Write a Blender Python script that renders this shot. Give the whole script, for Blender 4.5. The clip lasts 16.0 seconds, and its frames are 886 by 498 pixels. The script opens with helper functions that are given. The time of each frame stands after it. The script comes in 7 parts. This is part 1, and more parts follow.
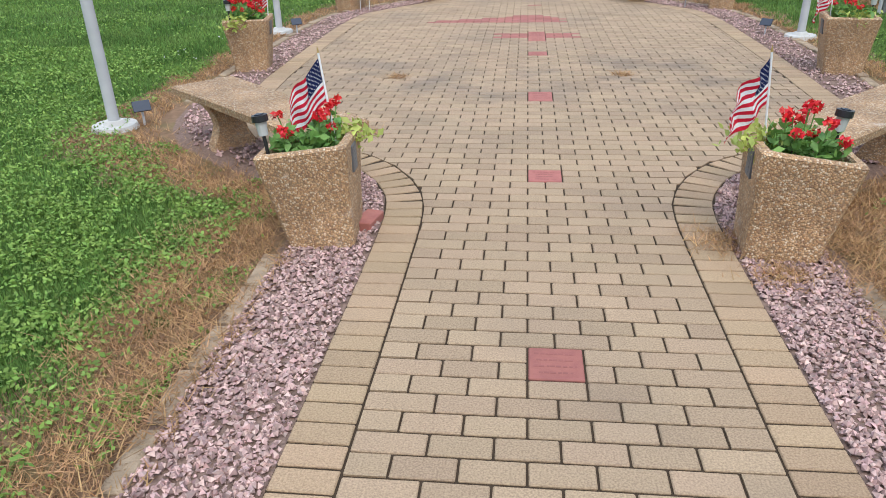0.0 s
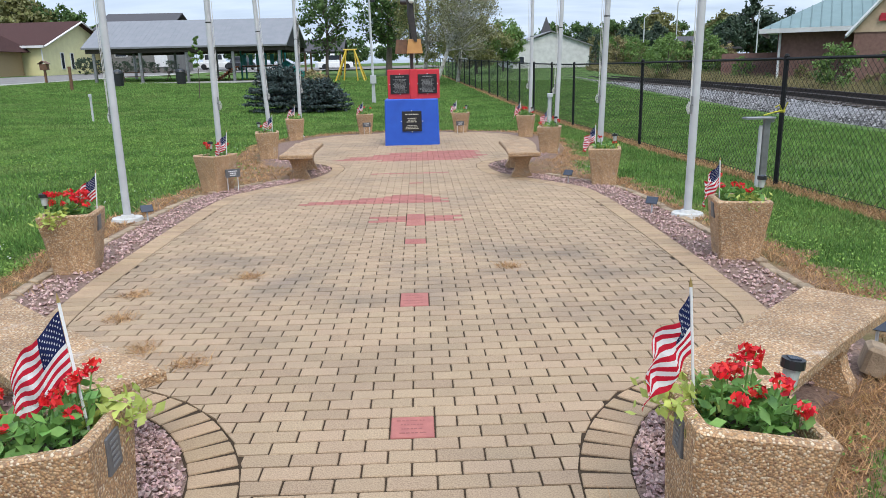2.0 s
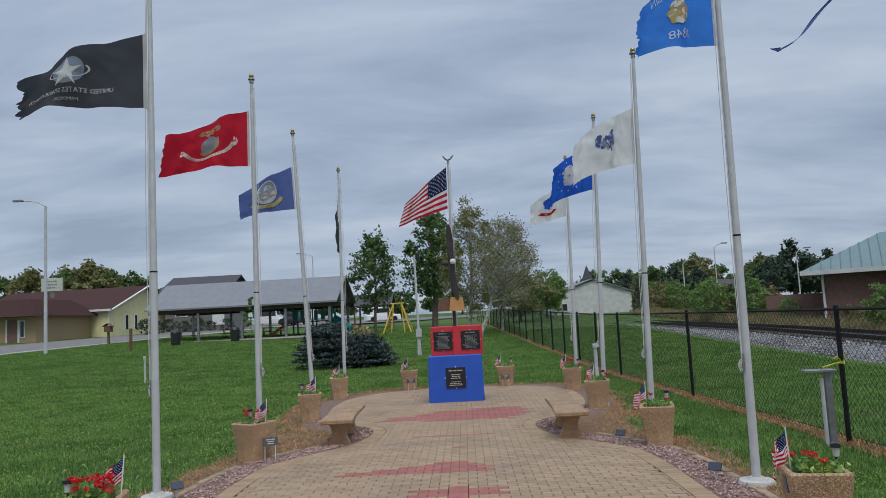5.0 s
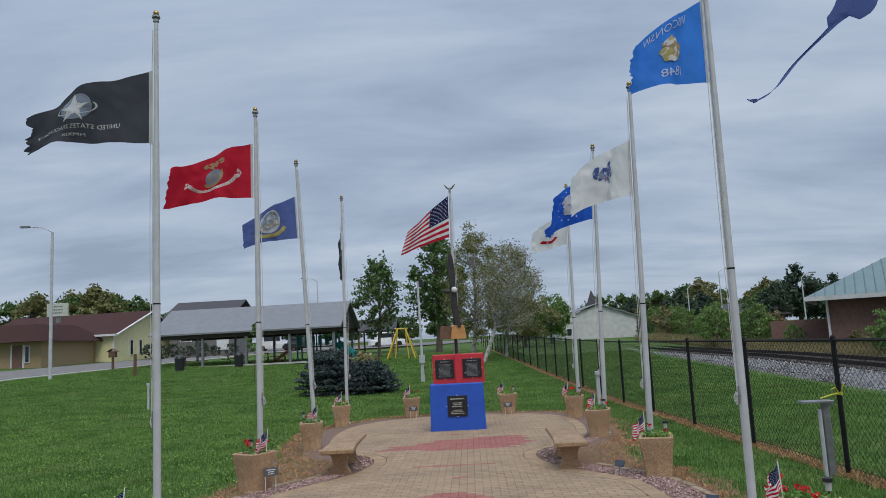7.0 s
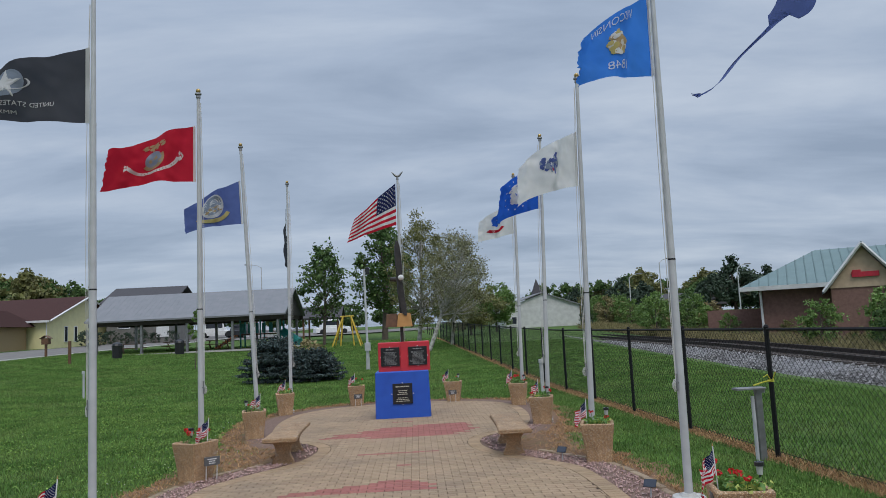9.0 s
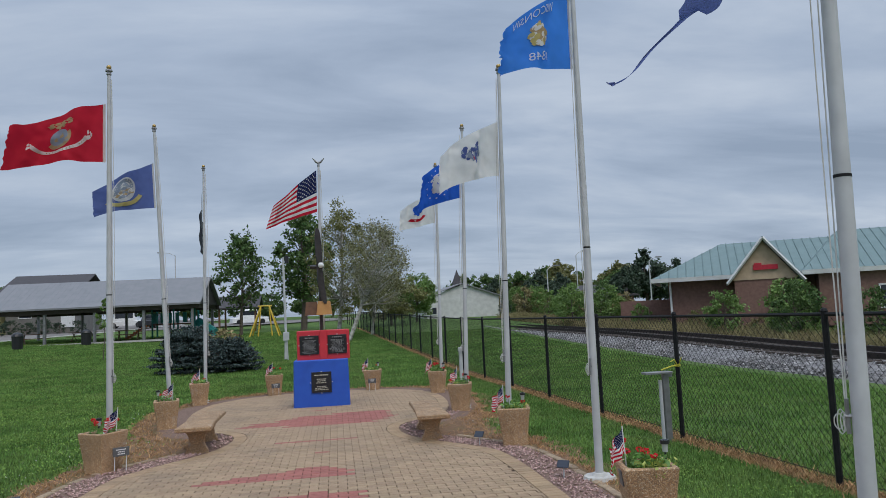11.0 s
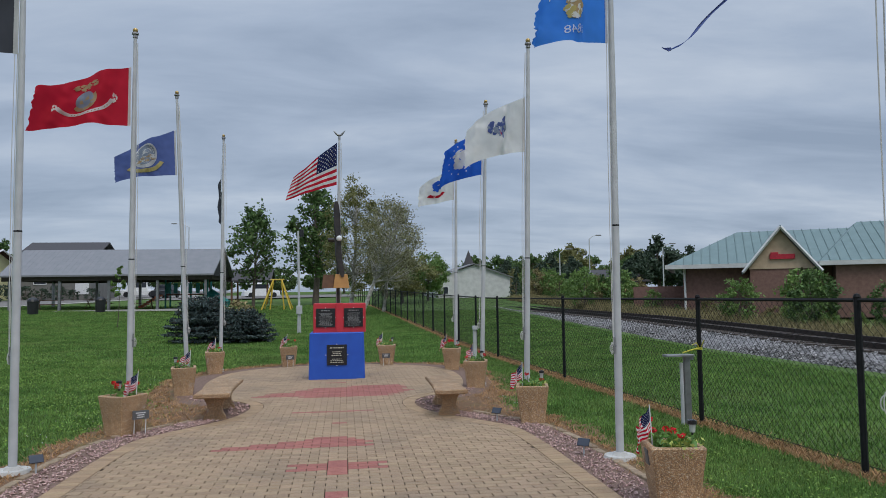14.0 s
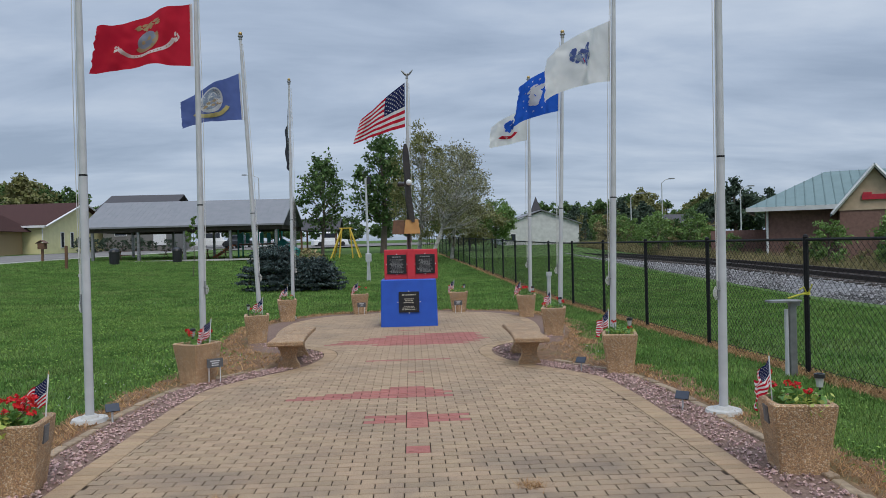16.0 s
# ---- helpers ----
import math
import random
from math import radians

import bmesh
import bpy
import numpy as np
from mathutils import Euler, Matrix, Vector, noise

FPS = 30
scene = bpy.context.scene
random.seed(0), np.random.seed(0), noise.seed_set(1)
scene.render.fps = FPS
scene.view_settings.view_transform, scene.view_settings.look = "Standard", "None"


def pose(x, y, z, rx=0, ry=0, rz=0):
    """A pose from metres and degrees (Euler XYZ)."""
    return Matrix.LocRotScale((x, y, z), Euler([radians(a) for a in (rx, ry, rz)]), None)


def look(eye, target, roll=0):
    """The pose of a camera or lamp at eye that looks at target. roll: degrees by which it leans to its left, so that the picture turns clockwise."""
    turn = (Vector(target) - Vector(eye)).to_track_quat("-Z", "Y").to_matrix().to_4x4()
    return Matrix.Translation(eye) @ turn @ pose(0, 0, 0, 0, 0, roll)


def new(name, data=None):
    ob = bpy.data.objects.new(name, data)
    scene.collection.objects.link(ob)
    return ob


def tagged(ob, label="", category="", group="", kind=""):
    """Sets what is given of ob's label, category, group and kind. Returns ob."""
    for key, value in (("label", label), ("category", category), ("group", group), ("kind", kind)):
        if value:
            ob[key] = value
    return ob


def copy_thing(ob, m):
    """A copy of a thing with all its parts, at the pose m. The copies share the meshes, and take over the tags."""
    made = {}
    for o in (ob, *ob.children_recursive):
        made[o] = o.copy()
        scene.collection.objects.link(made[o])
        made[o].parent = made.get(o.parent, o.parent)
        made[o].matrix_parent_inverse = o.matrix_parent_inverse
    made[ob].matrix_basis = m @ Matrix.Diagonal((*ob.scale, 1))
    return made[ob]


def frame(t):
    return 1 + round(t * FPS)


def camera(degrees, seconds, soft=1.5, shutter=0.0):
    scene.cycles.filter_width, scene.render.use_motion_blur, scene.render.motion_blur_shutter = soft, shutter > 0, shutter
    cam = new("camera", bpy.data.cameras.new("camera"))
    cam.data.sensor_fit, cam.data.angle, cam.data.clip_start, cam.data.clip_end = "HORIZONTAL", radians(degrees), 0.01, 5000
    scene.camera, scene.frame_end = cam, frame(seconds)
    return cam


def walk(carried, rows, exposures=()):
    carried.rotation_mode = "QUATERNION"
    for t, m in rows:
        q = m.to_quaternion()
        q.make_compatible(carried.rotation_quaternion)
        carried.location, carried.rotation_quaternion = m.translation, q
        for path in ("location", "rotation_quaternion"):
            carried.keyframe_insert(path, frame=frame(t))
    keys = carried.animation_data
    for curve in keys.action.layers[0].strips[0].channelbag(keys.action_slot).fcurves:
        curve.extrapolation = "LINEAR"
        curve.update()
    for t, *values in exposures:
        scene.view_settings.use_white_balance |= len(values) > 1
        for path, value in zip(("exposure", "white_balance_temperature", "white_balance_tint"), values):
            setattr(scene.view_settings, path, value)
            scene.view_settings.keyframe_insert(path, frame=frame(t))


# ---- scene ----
cam = camera(62.6, 16.0, soft=0.8)
PATH = [
    (0, (-0.141, -0.192, 1.524), (-0.349, 1.593, 0.647), -1.5),
    (0.5, (-0.029, 0.052, 1.525), (-0.078, 1.891, 0.74), -1.0),
    (1, (0.055, 0.284, 1.527), (0.093, 2.144, 0.793), -0.9),
    (1.5, (0.051, 0.615, 1.541), (0.134, 2.508, 0.901), -1.1),
    (2, (0.069, 0.925, 1.569), (0.124, 2.865, 1.088), -1.2),
    (2.5, (0.074, 1.243, 1.592), (0.081, 3.208, 1.219), -1.2),
    (3, (0.05, 1.538, 1.603), (0.047, 3.515, 1.301), -1.7),
    (3.5, (0.101, 1.668, 1.647), (0.049, 3.662, 1.508), -2.1),
    (4, (0.096, 1.603, 1.699), (0.07, 3.603, 1.726), -2.7),
    (4.5, (0.043, 1.378, 1.757), (0.022, 3.372, 1.909), -3.2),
    (5, (0.154, 1.146, 1.741), (0.106, 3.136, 1.93), -3.0),
    (7.3, (0.234, 1.019, 1.822), (0.176, 3.001, 2.079), -3.0),
    (7.5, (0.228, 1.022, 1.817), (0.196, 3.005, 2.07), -3.0),
    (8, (0.23, 1.036, 1.824), (0.249, 3.021, 2.071), -2.8),
    (8.5, (0.23, 1.041, 1.828), (0.27, 3.026, 2.066), -2.8),
    (9, (0.231, 1.037, 1.821), (0.317, 3.024, 2.036), -2.8),
    (9.5, (0.233, 1.039, 1.813), (0.432, 3.02, 2.008), -2.9),
    (9.7, (0.255, 1.037, 1.811), (0.505, 3.012, 2.001), -2.8),
    (11.8, (0.211, 1.007, 1.74), (0.513, 2.976, 1.918), -2.7),
    (12, (0.207, 1.017, 1.736), (0.497, 2.988, 1.915), -2.4),
    (12.5, (0.186, 1.038, 1.72), (0.441, 3.015, 1.893), -1.8),
    (13, (0.152, 1.067, 1.713), (0.411, 3.044, 1.87), -1.5),
    (13.5, (0.118, 1.09, 1.701), (0.377, 3.069, 1.838), -1.2),
    (14, (0.08, 1.115, 1.7), (0.348, 3.093, 1.827), -0.8),
    (14.5, (0.034, 1.142, 1.709), (0.288, 3.121, 1.841), -0.8),
    (15, (-0.013, 1.212, 1.689), (0.203, 3.199, 1.756), -1.1),
    (15.5, (-0.015, 1.406, 1.633), (0.143, 3.4, 1.635), -1.5),
    (16, (-0.016, 1.718, 1.645), (0.071, 3.716, 1.633), -1.4),
]
EXPOSURES = [(0, 0.53), (1.5, 0.62), (2, 0.62), (2.5, 0.25), (3, 0.24), (3.5, 0.21), (4, -0.02), (4.5, -0.16), (5, -0.17), (9.7, -0.16), (14.5, -0.18), (15.5, -0.26), (16, -0.06)]
walk(cam, [(t, look(eye, target, roll)) for t, eye, target, roll in PATH], EXPOSURES)


# ---- world and sun ----
def build_world():
    world = bpy.data.worlds.new("overcast_sky")
    scene.world = world
    world.use_nodes = True
    nt = world.node_tree
    nt.nodes.clear()
    N, L = nt.nodes.new, nt.links.new
    out, bg = N("ShaderNodeOutputWorld"), N("ShaderNodeBackground")
    sky = N("ShaderNodeTexSky")
    sky.sky_type, sky.sun_disc = "NISHITA", False
    sky.sun_elevation, sky.sun_rotation = radians(52), radians(162)
    coord, sep = N("ShaderNodeTexCoord"), N("ShaderNodeSeparateXYZ")
    L(coord.outputs["Generated"], sep.inputs[0])

    def mth(op, a, b):
        n = N("ShaderNodeMath")
        n.operation = op
        for i, v in enumerate((a, b)):
            if isinstance(v, (int, float)):
                n.inputs[i].default_value = v
            else:
                L(v, n.inputs[i])
        return n.outputs[0]
    up = mth("MAXIMUM", sep.outputs[2], 0.0)
    den = mth("ADD", up, 0.16)
    comb = N("ShaderNodeCombineXYZ")
    L(mth("DIVIDE", sep.outputs[0], den), comb.inputs[0])
    L(mth("DIVIDE", sep.outputs[1], den), comb.inputs[1])
    mapping = N("ShaderNodeMapping")
    mapping.inputs["Scale"].default_value = (0.5, 1.0, 1)
    mapping.inputs["Rotation"].default_value = (0, 0, radians(-12))
    L(comb.outputs[0], mapping.inputs[0])
    n1 = N("ShaderNodeTexNoise")
    n1.inputs["Scale"].default_value, n1.inputs["Detail"].default_value = 1.7, 9
    n1.inputs["Roughness"].default_value, n1.inputs["Distortion"].default_value = 0.56, 0.35
    L(mapping.outputs[0], n1.inputs["Vector"])
    ramp = N("ShaderNodeValToRGB")
    e = ramp.color_ramp.elements
    e[0].position, e[0].color = 0.33, (0.28, 0.35, 0.465, 1)
    e[1].position, e[1].color = 0.72, (0.53, 0.6, 0.705, 1)
    mid = e.new(0.5)
    mid.color = (0.378, 0.455, 0.58, 1)
    L(n1.outputs[0], ramp.inputs[0])
    # a cloud deck is brighter overhead than low down
    lift = mth("ADD", mth("MULTIPLY", mth("POWER", up, 4.0), 3.2), 1.15)
    deck = N("ShaderNodeVectorMath")
    deck.operation = "SCALE"
    L(ramp.outputs[0], deck.inputs[0])
    L(lift, deck.inputs["Scale"])
    thin = N("ShaderNodeVectorMath")
    thin.operation = "SCALE"
    L(sky.outputs[0], thin.inputs[0])
    thin.inputs["Scale"].default_value = 0.1
    mix = N("ShaderNodeMix")
    mix.data_type = "RGBA"
    mix.inputs["Factor"].default_value = 0.9
    L(thin.outputs[0], mix.inputs["A"])
    L(deck.outputs[0], mix.inputs["B"])
    L(mix.outputs["Result"], bg.inputs["Color"])
    bg.inputs["Strength"].default_value = 1.0
    L(bg.outputs[0], out.inputs[0])


build_world()
sun_data = bpy.data.lights.new("sun", "SUN")
sun_data.energy, sun_data.angle, sun_data.color = 1.4, radians(25), (1.0, 0.95, 0.88)
sun = new("sun", sun_data)
sun.matrix_world = look((0, 0, 30), (-7, 22, 0))


# ---- materials ----
def material(name, color, rough=0.7, metal=0.0, color2=None, scale=8.0, bump=0.0, bump_scale=60.0, vary=0.0, stain=None,
             stain_scale=1.2, stain_amount=0.5, spec=0.5, object_space=True, detail=5, trans=0.0, dirt=0.0):
    """Principled surface: two colours mixed by noise, a coarse stain, piece-to-piece variation and fine relief."""
    m = bpy.data.materials.new(name)
    m.use_nodes = True
    nt = m.node_tree
    N, L = nt.nodes.new, nt.links.new
    b = nt.nodes["Principled BSDF"]
    b.inputs["Roughness"].default_value, b.inputs["Metallic"].default_value = rough, metal
    b.inputs["Specular IOR Level"].default_value = spec
    geo = N("ShaderNodeNewGeometry")
    tc = N("ShaderNodeTexCoord")
    where = tc.outputs["Object"] if object_space else geo.outputs["Position"]

    def mixer(fac, a, bb, kind="MIX"):
        n = N("ShaderNodeMix")
        n.data_type, n.blend_type = "RGBA", kind
        for key, v in (("Factor", fac), ("A", a), ("B", bb)):
            if isinstance(v, tuple):
                n.inputs[key].default_value = (*v[:3], 1)
            elif isinstance(v, (int, float)):
                n.inputs[key].default_value = v
            else:
                L(v, n.inputs[key])
        return n.outputs["Result"]

    def noise_at(s, d=5):
        n = N("ShaderNodeTexNoise")
        n.inputs["Scale"].default_value, n.inputs["Detail"].default_value = s, d
        L(where, n.inputs["Vector"])
        return n.outputs[0]

    def ramp(fac, lo, hi):
        n = N("ShaderNodeMapRange")
        n.inputs["From Min"].default_value, n.inputs["From Max"].default_value = lo, hi
        L(fac, n.inputs["Value"])
        return n.outputs[0]
    col = mixer(ramp(noise_at(scale, detail), 0.35, 0.65), color, color2 or tuple(c * 0.82 for c in color))
    if stain:
        n = N("ShaderNodeMath")
        n.operation = "MULTIPLY"
        L(ramp(noise_at(stain_scale, 4), 0.5, 0.72), n.inputs[0])
        n.inputs[1].default_value = stain_amount
        col = mixer(n.outputs[0], col, stain)
    if dirt:
        sp = N("ShaderNodeSeparateXYZ")
        L(geo.outputs["Position"], sp.inputs[0])
        near = N("ShaderNodeMath")
        near.operation = "SUBTRACT"
        L(sp.outputs[1], near.inputs[0])
        near.inputs[1].default_value = dirt
        ab = N("ShaderNodeMath")
        ab.operation = "ABSOLUTE"
        L(near.outputs[0], ab.inputs[0])
        fall = N("ShaderNodeMapRange")
        fall.inputs["From Min"].default_value, fall.inputs["From Max"].default_value = 1.6, 0.1
        L(ab.outputs[0], fall.inputs["Value"])
        am = N("ShaderNodeMath")
        am.operation = "MULTIPLY"
        L(fall.outputs[0], am.inputs[0])
        L(ramp(noise_at(1.6, 6), 0.42, 0.66), am.inputs[1])
        am2 = N("ShaderNodeMath")
        am2.operation = "MULTIPLY"
        L(am.outputs[0], am2.inputs[0])
        am2.inputs[1].default_value = 0.55
        col = mixer(am2.outputs[0], col, (0.15, 0.125, 0.105))
    if vary:
        info = N("ShaderNodeObjectInfo")
        s = N("ShaderNodeMath")
        L(info.outputs["Random"], s.inputs[0])
        L(geo.outputs["Random Per Island"], s.inputs[1])
        fr = N("ShaderNodeMath")
        fr.operation = "FRACT"
        L(s.outputs[0], fr.inputs[0])
        hsv = N("ShaderNodeHueSaturation")
        mr = N("ShaderNodeMapRange")
        mr.inputs["To Min"].default_value, mr.inputs["To Max"].default_value = 1 - vary, 1 + vary
        L(fr.outputs[0], mr.inputs["Value"])
        L(mr.outputs[0], hsv.inputs["Value"])
        mh = N("ShaderNodeMapRange")
        mh.inputs["To Min"].default_value, mh.inputs["To Max"].default_value = 0.5 - vary * 0.03, 0.5 + vary * 0.03
        f7 = N("ShaderNodeMath")
        f7.operation = "MULTIPLY"
        L(fr.outputs[0], f7.inputs[0])
        f7.inputs[1].default_value = 7.31
        f8 = N("ShaderNodeMath")
        f8.operation = "FRACT"
        L(f7.outputs[0], f8.inputs[0])
        L(f8.outputs[0], mh.inputs["Value"])
        L(mh.outputs[0], hsv.inputs["Hue"])
        L(col, hsv.inputs["Color"])
        col = hsv.outputs[0]
    L(col, b.inputs["Base Color"])
    if bump:
        bn = N("ShaderNodeBump")
        bn.inputs["Strength"].default_value, bn.inputs["Distance"].default_value = bump, 0.01
        L(noise_at(bump_scale, 4), bn.inputs["Height"])
        L(bn.outputs[0], b.inputs["Normal"])
    if trans:
        b.inputs["Transmission Weight"].default_value = 0.0
        tr, add, outp = N("ShaderNodeBsdfTranslucent"), N("ShaderNodeMixShader"), nt.nodes["Material Output"]
        L(col, tr.inputs["Color"])
        add.inputs[0].default_value = trans
        L(b.outputs[0], add.inputs[1])
        L(tr.outputs[0], add.inputs[2])
        L(add.outputs[0], outp.inputs[0])
    return m


def pebble_material(name, colors, scale=75.0, rough=0.75, bump=0.8):
    """Exposed aggregate: rounded pebbles of several colours in mortar."""
    m = bpy.data.materials.new(name)
    m.use_nodes = True
    nt = m.node_tree
    N, L = nt.nodes.new, nt.links.new
    b = nt.nodes["Principled BSDF"]
    b.inputs["Roughness"].default_value = rough
    tc, vo = N("ShaderNodeTexCoord"), N("ShaderNodeTexVoronoi")
    vo.inputs["Scale"].default_value = scale
    L(tc.outputs["Object"], vo.inputs["Vector"])
    sep = N("ShaderNodeSeparateColor")
    L(vo.outputs["Color"], sep.inputs[0])
    r = N("ShaderNodeValToRGB")
    r.color_ramp.interpolation = "CONSTANT"
    while len(r.color_ramp.elements) < len(colors):
        r.color_ramp.elements.new(0.5)
    for i, c in enumerate(colors):
        r.color_ramp.elements[i].position, r.color_ramp.elements[i].color = i / len(colors), (*c, 1)
    L(sep.outputs[0], r.inputs[0])
    edge = N("ShaderNodeMapRange")
    edge.inputs["From Min"].default_value, edge.inputs["From Max"].default_value = 0.45, 0.75
    L(vo.outputs["Distance"], edge.inputs["Value"])
    mx = N("ShaderNodeMix")
    mx.data_type = "RGBA"
    mx.inputs["B"].default_value = (0.33, 0.215, 0.12, 1)
    L(edge.outputs[0], mx.inputs["Factor"])
    L(r.outputs[0], mx.inputs["A"])
    nz = N("ShaderNodeTexNoise")
    nz.inputs["Scale"].default_value, nz.inputs["Detail"].default_value = 3.5, 4
    L(tc.outputs["Object"], nz.inputs["Vector"])
    mr = N("ShaderNodeMapRange")
    mr.inputs["From Min"].default_value, mr.inputs["From Max"].default_value = 0.35, 0.7
    mr.inputs["To Min"].default_value, mr.inputs["To Max"].default_value = 0.72, 1.12
    L(nz.outputs[0], mr.inputs["Value"])
    hs = N("ShaderNodeHueSaturation")
    L(mx.outputs["Result"], hs.inputs["Color"])
    L(mr.outputs[0], hs.inputs["Value"])
    # pale lime bloom in ragged blotches
    geo, lime = N("ShaderNodeNewGeometry"), N("ShaderNodeTexNoise")
    lime.inputs["Scale"].default_value, lime.inputs["Detail"].default_value = 4.2, 9
    lime.inputs["Roughness"].default_value = 0.7
    L(geo.outputs["Position"], lime.inputs["Vector"])
    bloom = N("ShaderNodeMapRange")
    bloom.inputs["From Min"].default_value, bloom.inputs["From Max"].default_value = 0.6, 0.68
    bloom.inputs["To Max"].default_value = 0.6
    L(lime.outputs[0], bloom.inputs["Value"])
    pale = N("ShaderNodeMix")
    pale.data_type = "RGBA"
    pale.inputs["B"].default_value = (0.5, 0.42, 0.35, 1)
    L(bloom.outputs[0], pale.inputs["Factor"])
    L(hs.outputs[0], pale.inputs["A"])
    L(pale.outputs["Result"], b.inputs["Base Color"])
    bn = N("ShaderNodeBump")
    bn.inputs["Strength"].default_value, bn.inputs["Distance"].default_value = bump, 0.006
    bn.invert = True
    L(vo.outputs["Distance"], bn.inputs["Height"])
    L(bn.outputs[0], b.inputs["Normal"])
    return m


M = {}
M["paver"] = material("tan_paver", (0.44, 0.313, 0.197), 0.88, color2=(0.285, 0.2, 0.128), scale=150, bump=0.5, bump_scale=260, vary=0.11, stain=(0.21, 0.16, 0.118), stain_scale=0.8, stain_amount=0.5, object_space=False, dirt=6.45, spec=0.3, detail=3)
M["border"] = material("golden_paver", (0.445, 0.31, 0.187), 0.88, color2=(0.3, 0.205, 0.124), scale=150, bump=0.5, bump_scale=260, vary=0.13, stain=(0.23, 0.17, 0.12), stain_scale=1.1, stain_amount=0.4, object_space=False, spec=0.3, detail=3)
M["red_paver"] = material("red_brick_paver", (0.36, 0.13, 0.10), 0.85, color2=(0.30, 0.105, 0.085), scale=18, bump=0.3, bump_scale=200, vary=0.12, object_space=False)
M["engraving"] = material("engraved_mark", (0.29, 0.105, 0.085), 0.9)
M["joint"] = material("joint_sand", (0.058, 0.04, 0.026), 0.95, scale=30, object_space=False, spec=0.1)
M["gravel_bed"] = material("gravel_bed", (0.27, 0.18, 0.14), 0.95, color2=(0.15, 0.1, 0.08), scale=60, bump=1.0, bump_scale=70, object_space=False, spec=0.1)
M["gravel"] = material("pink_gravel", (0.5, 0.335, 0.29), 0.9, color2=(0.35, 0.225, 0.2), scale=30, vary=0.5, stain=(0.27, 0.26, 0.26), stain_scale=40, stain_amount=0.35, object_space=False, spec=0.2)
M["concrete"] = material("concrete", (0.4, 0.3, 0.2), 0.9, color2=(0.27, 0.2, 0.135), scale=14, bump=0.6, bump_scale=120, vary=0.12, stain=(0.2, 0.15, 0.1), stain_scale=5, object_space=False, spec=0.2)
M["pale_concrete"] = material("pale_concrete", (0.55, 0.53, 0.49), 0.9, scale=10, bump=0.3, bump_scale=90)
M["soil"] = material("dry_turf_soil", (0.25, 0.152, 0.093), 0.95, color2=(0.165, 0.1, 0.06), scale=14, bump=0.9, bump_scale=45, stain=(0.12, 0.13, 0.045), stain_scale=2.5, stain_amount=0.6, object_space=False, spec=0.1)
M["lawn"] = material("lawn", (0.1, 0.165, 0.042), 0.95, color2=(0.052, 0.094, 0.024), scale=7.5, bump=1.0, bump_scale=40, stain=(0.145, 0.185, 0.068), stain_scale=0.5, stain_amount=0.55, object_space=False, detail=9, spec=0.1)
M["grass"] = material("grass_blade", (0.19, 0.315, 0.08), 0.75, color2=(0.1, 0.19, 0.045), scale=1.1, vary=0.55, stain=(0.235, 0.285, 0.1), stain_scale=0.6, stain_amount=0.5, object_space=False, trans=0.3, spec=0.15)
M["straw"] = material("dry_straw", (0.52, 0.32, 0.16), 0.85, color2=(0.34, 0.2, 0.1), scale=5, vary=0.4, object_space=False, trans=0.2, spec=0.15)
M["weed"] = material("broad_weed_leaf", (0.25, 0.375, 0.085), 0.65, color2=(0.16, 0.27, 0.055), scale=6, vary=0.4, object_space=False, trans=0.25, spec=0.2)
AGG = [(0.58, 0.345, 0.17), (0.42, 0.235, 0.115), (0.66, 0.43, 0.235), (0.5, 0.28, 0.13), (0.74, 0.58, 0.4), (0.32, 0.18, 0.1), (0.58, 0.36, 0.19)]
M["aggregate"] = pebble_material("exposed_aggregate", AGG, 115, bump=0.7)
M["agg_top"] = pebble_material("worn_aggregate", [tuple(c * 0.86 for c in k) for k in AGG], 110, bump=0.9)
M["mortar"] = material("worn_mortar", (0.42, 0.33, 0.27), 0.9, scale=20, bump=0.5, bump_scale=120)
M["earth"] = material("potting_soil", (0.05, 0.035, 0.025), 0.95, bump=1.0, bump_scale=60)
M["alu"] = material("weathered_aluminium", (0.53, 0.535, 0.54), 0.6, 0.05, color2=(0.45, 0.455, 0.46), scale=5, spec=0.35)
M["steel_dark"] = material("weathered_steel", (0.30, 0.30, 0.30), 0.5, 0.7, color2=(0.22, 0.22, 0.22), scale=9)
M["gold"] = material("gold_ball", (0.5, 0.34, 0.13), 0.4, 0.8)
M["rope"] = material("white_rope", (0.62, 0.61, 0.58), 0.8)
M["black"] = material("black_coating", (0.011, 0.011, 0.012), 0.6, color2=(0.018, 0.018, 0.019), scale=20, spec=0.2)
M["plastic"] = material("black_plastic", (0.02, 0.02, 0.022), 0.35)
M["blue_paint"] = material("blue_paint", (0.018, 0.085, 0.46), 0.5, color2=(0.022, 0.1, 0.5), scale=3, bump=0.12, bump_scale=30, stain=(0.015, 0.06, 0.33), stain_scale=2.5, stain_amount=0.5)
M["red_paint"] = material("red_paint", (0.56, 0.03, 0.045), 0.5, color2=(0.49, 0.025, 0.04), scale=4, bump=0.12, bump_scale=30)
M["plaque"] = material("black_granite_plaque", (0.012, 0.012, 0.014), 0.22, color2=(0.022, 0.022, 0.026), scale=60)
M["grey_plaque"] = material("grey_plaque", (0.11, 0.11, 0.115), 0.45, scale=30)
M["lettering"] = material("pale_lettering", (0.5, 0.47, 0.38), 0.6)
M["dim_lettering"] = material("dull_lettering", (0.22, 0.22, 0.22), 0.6)
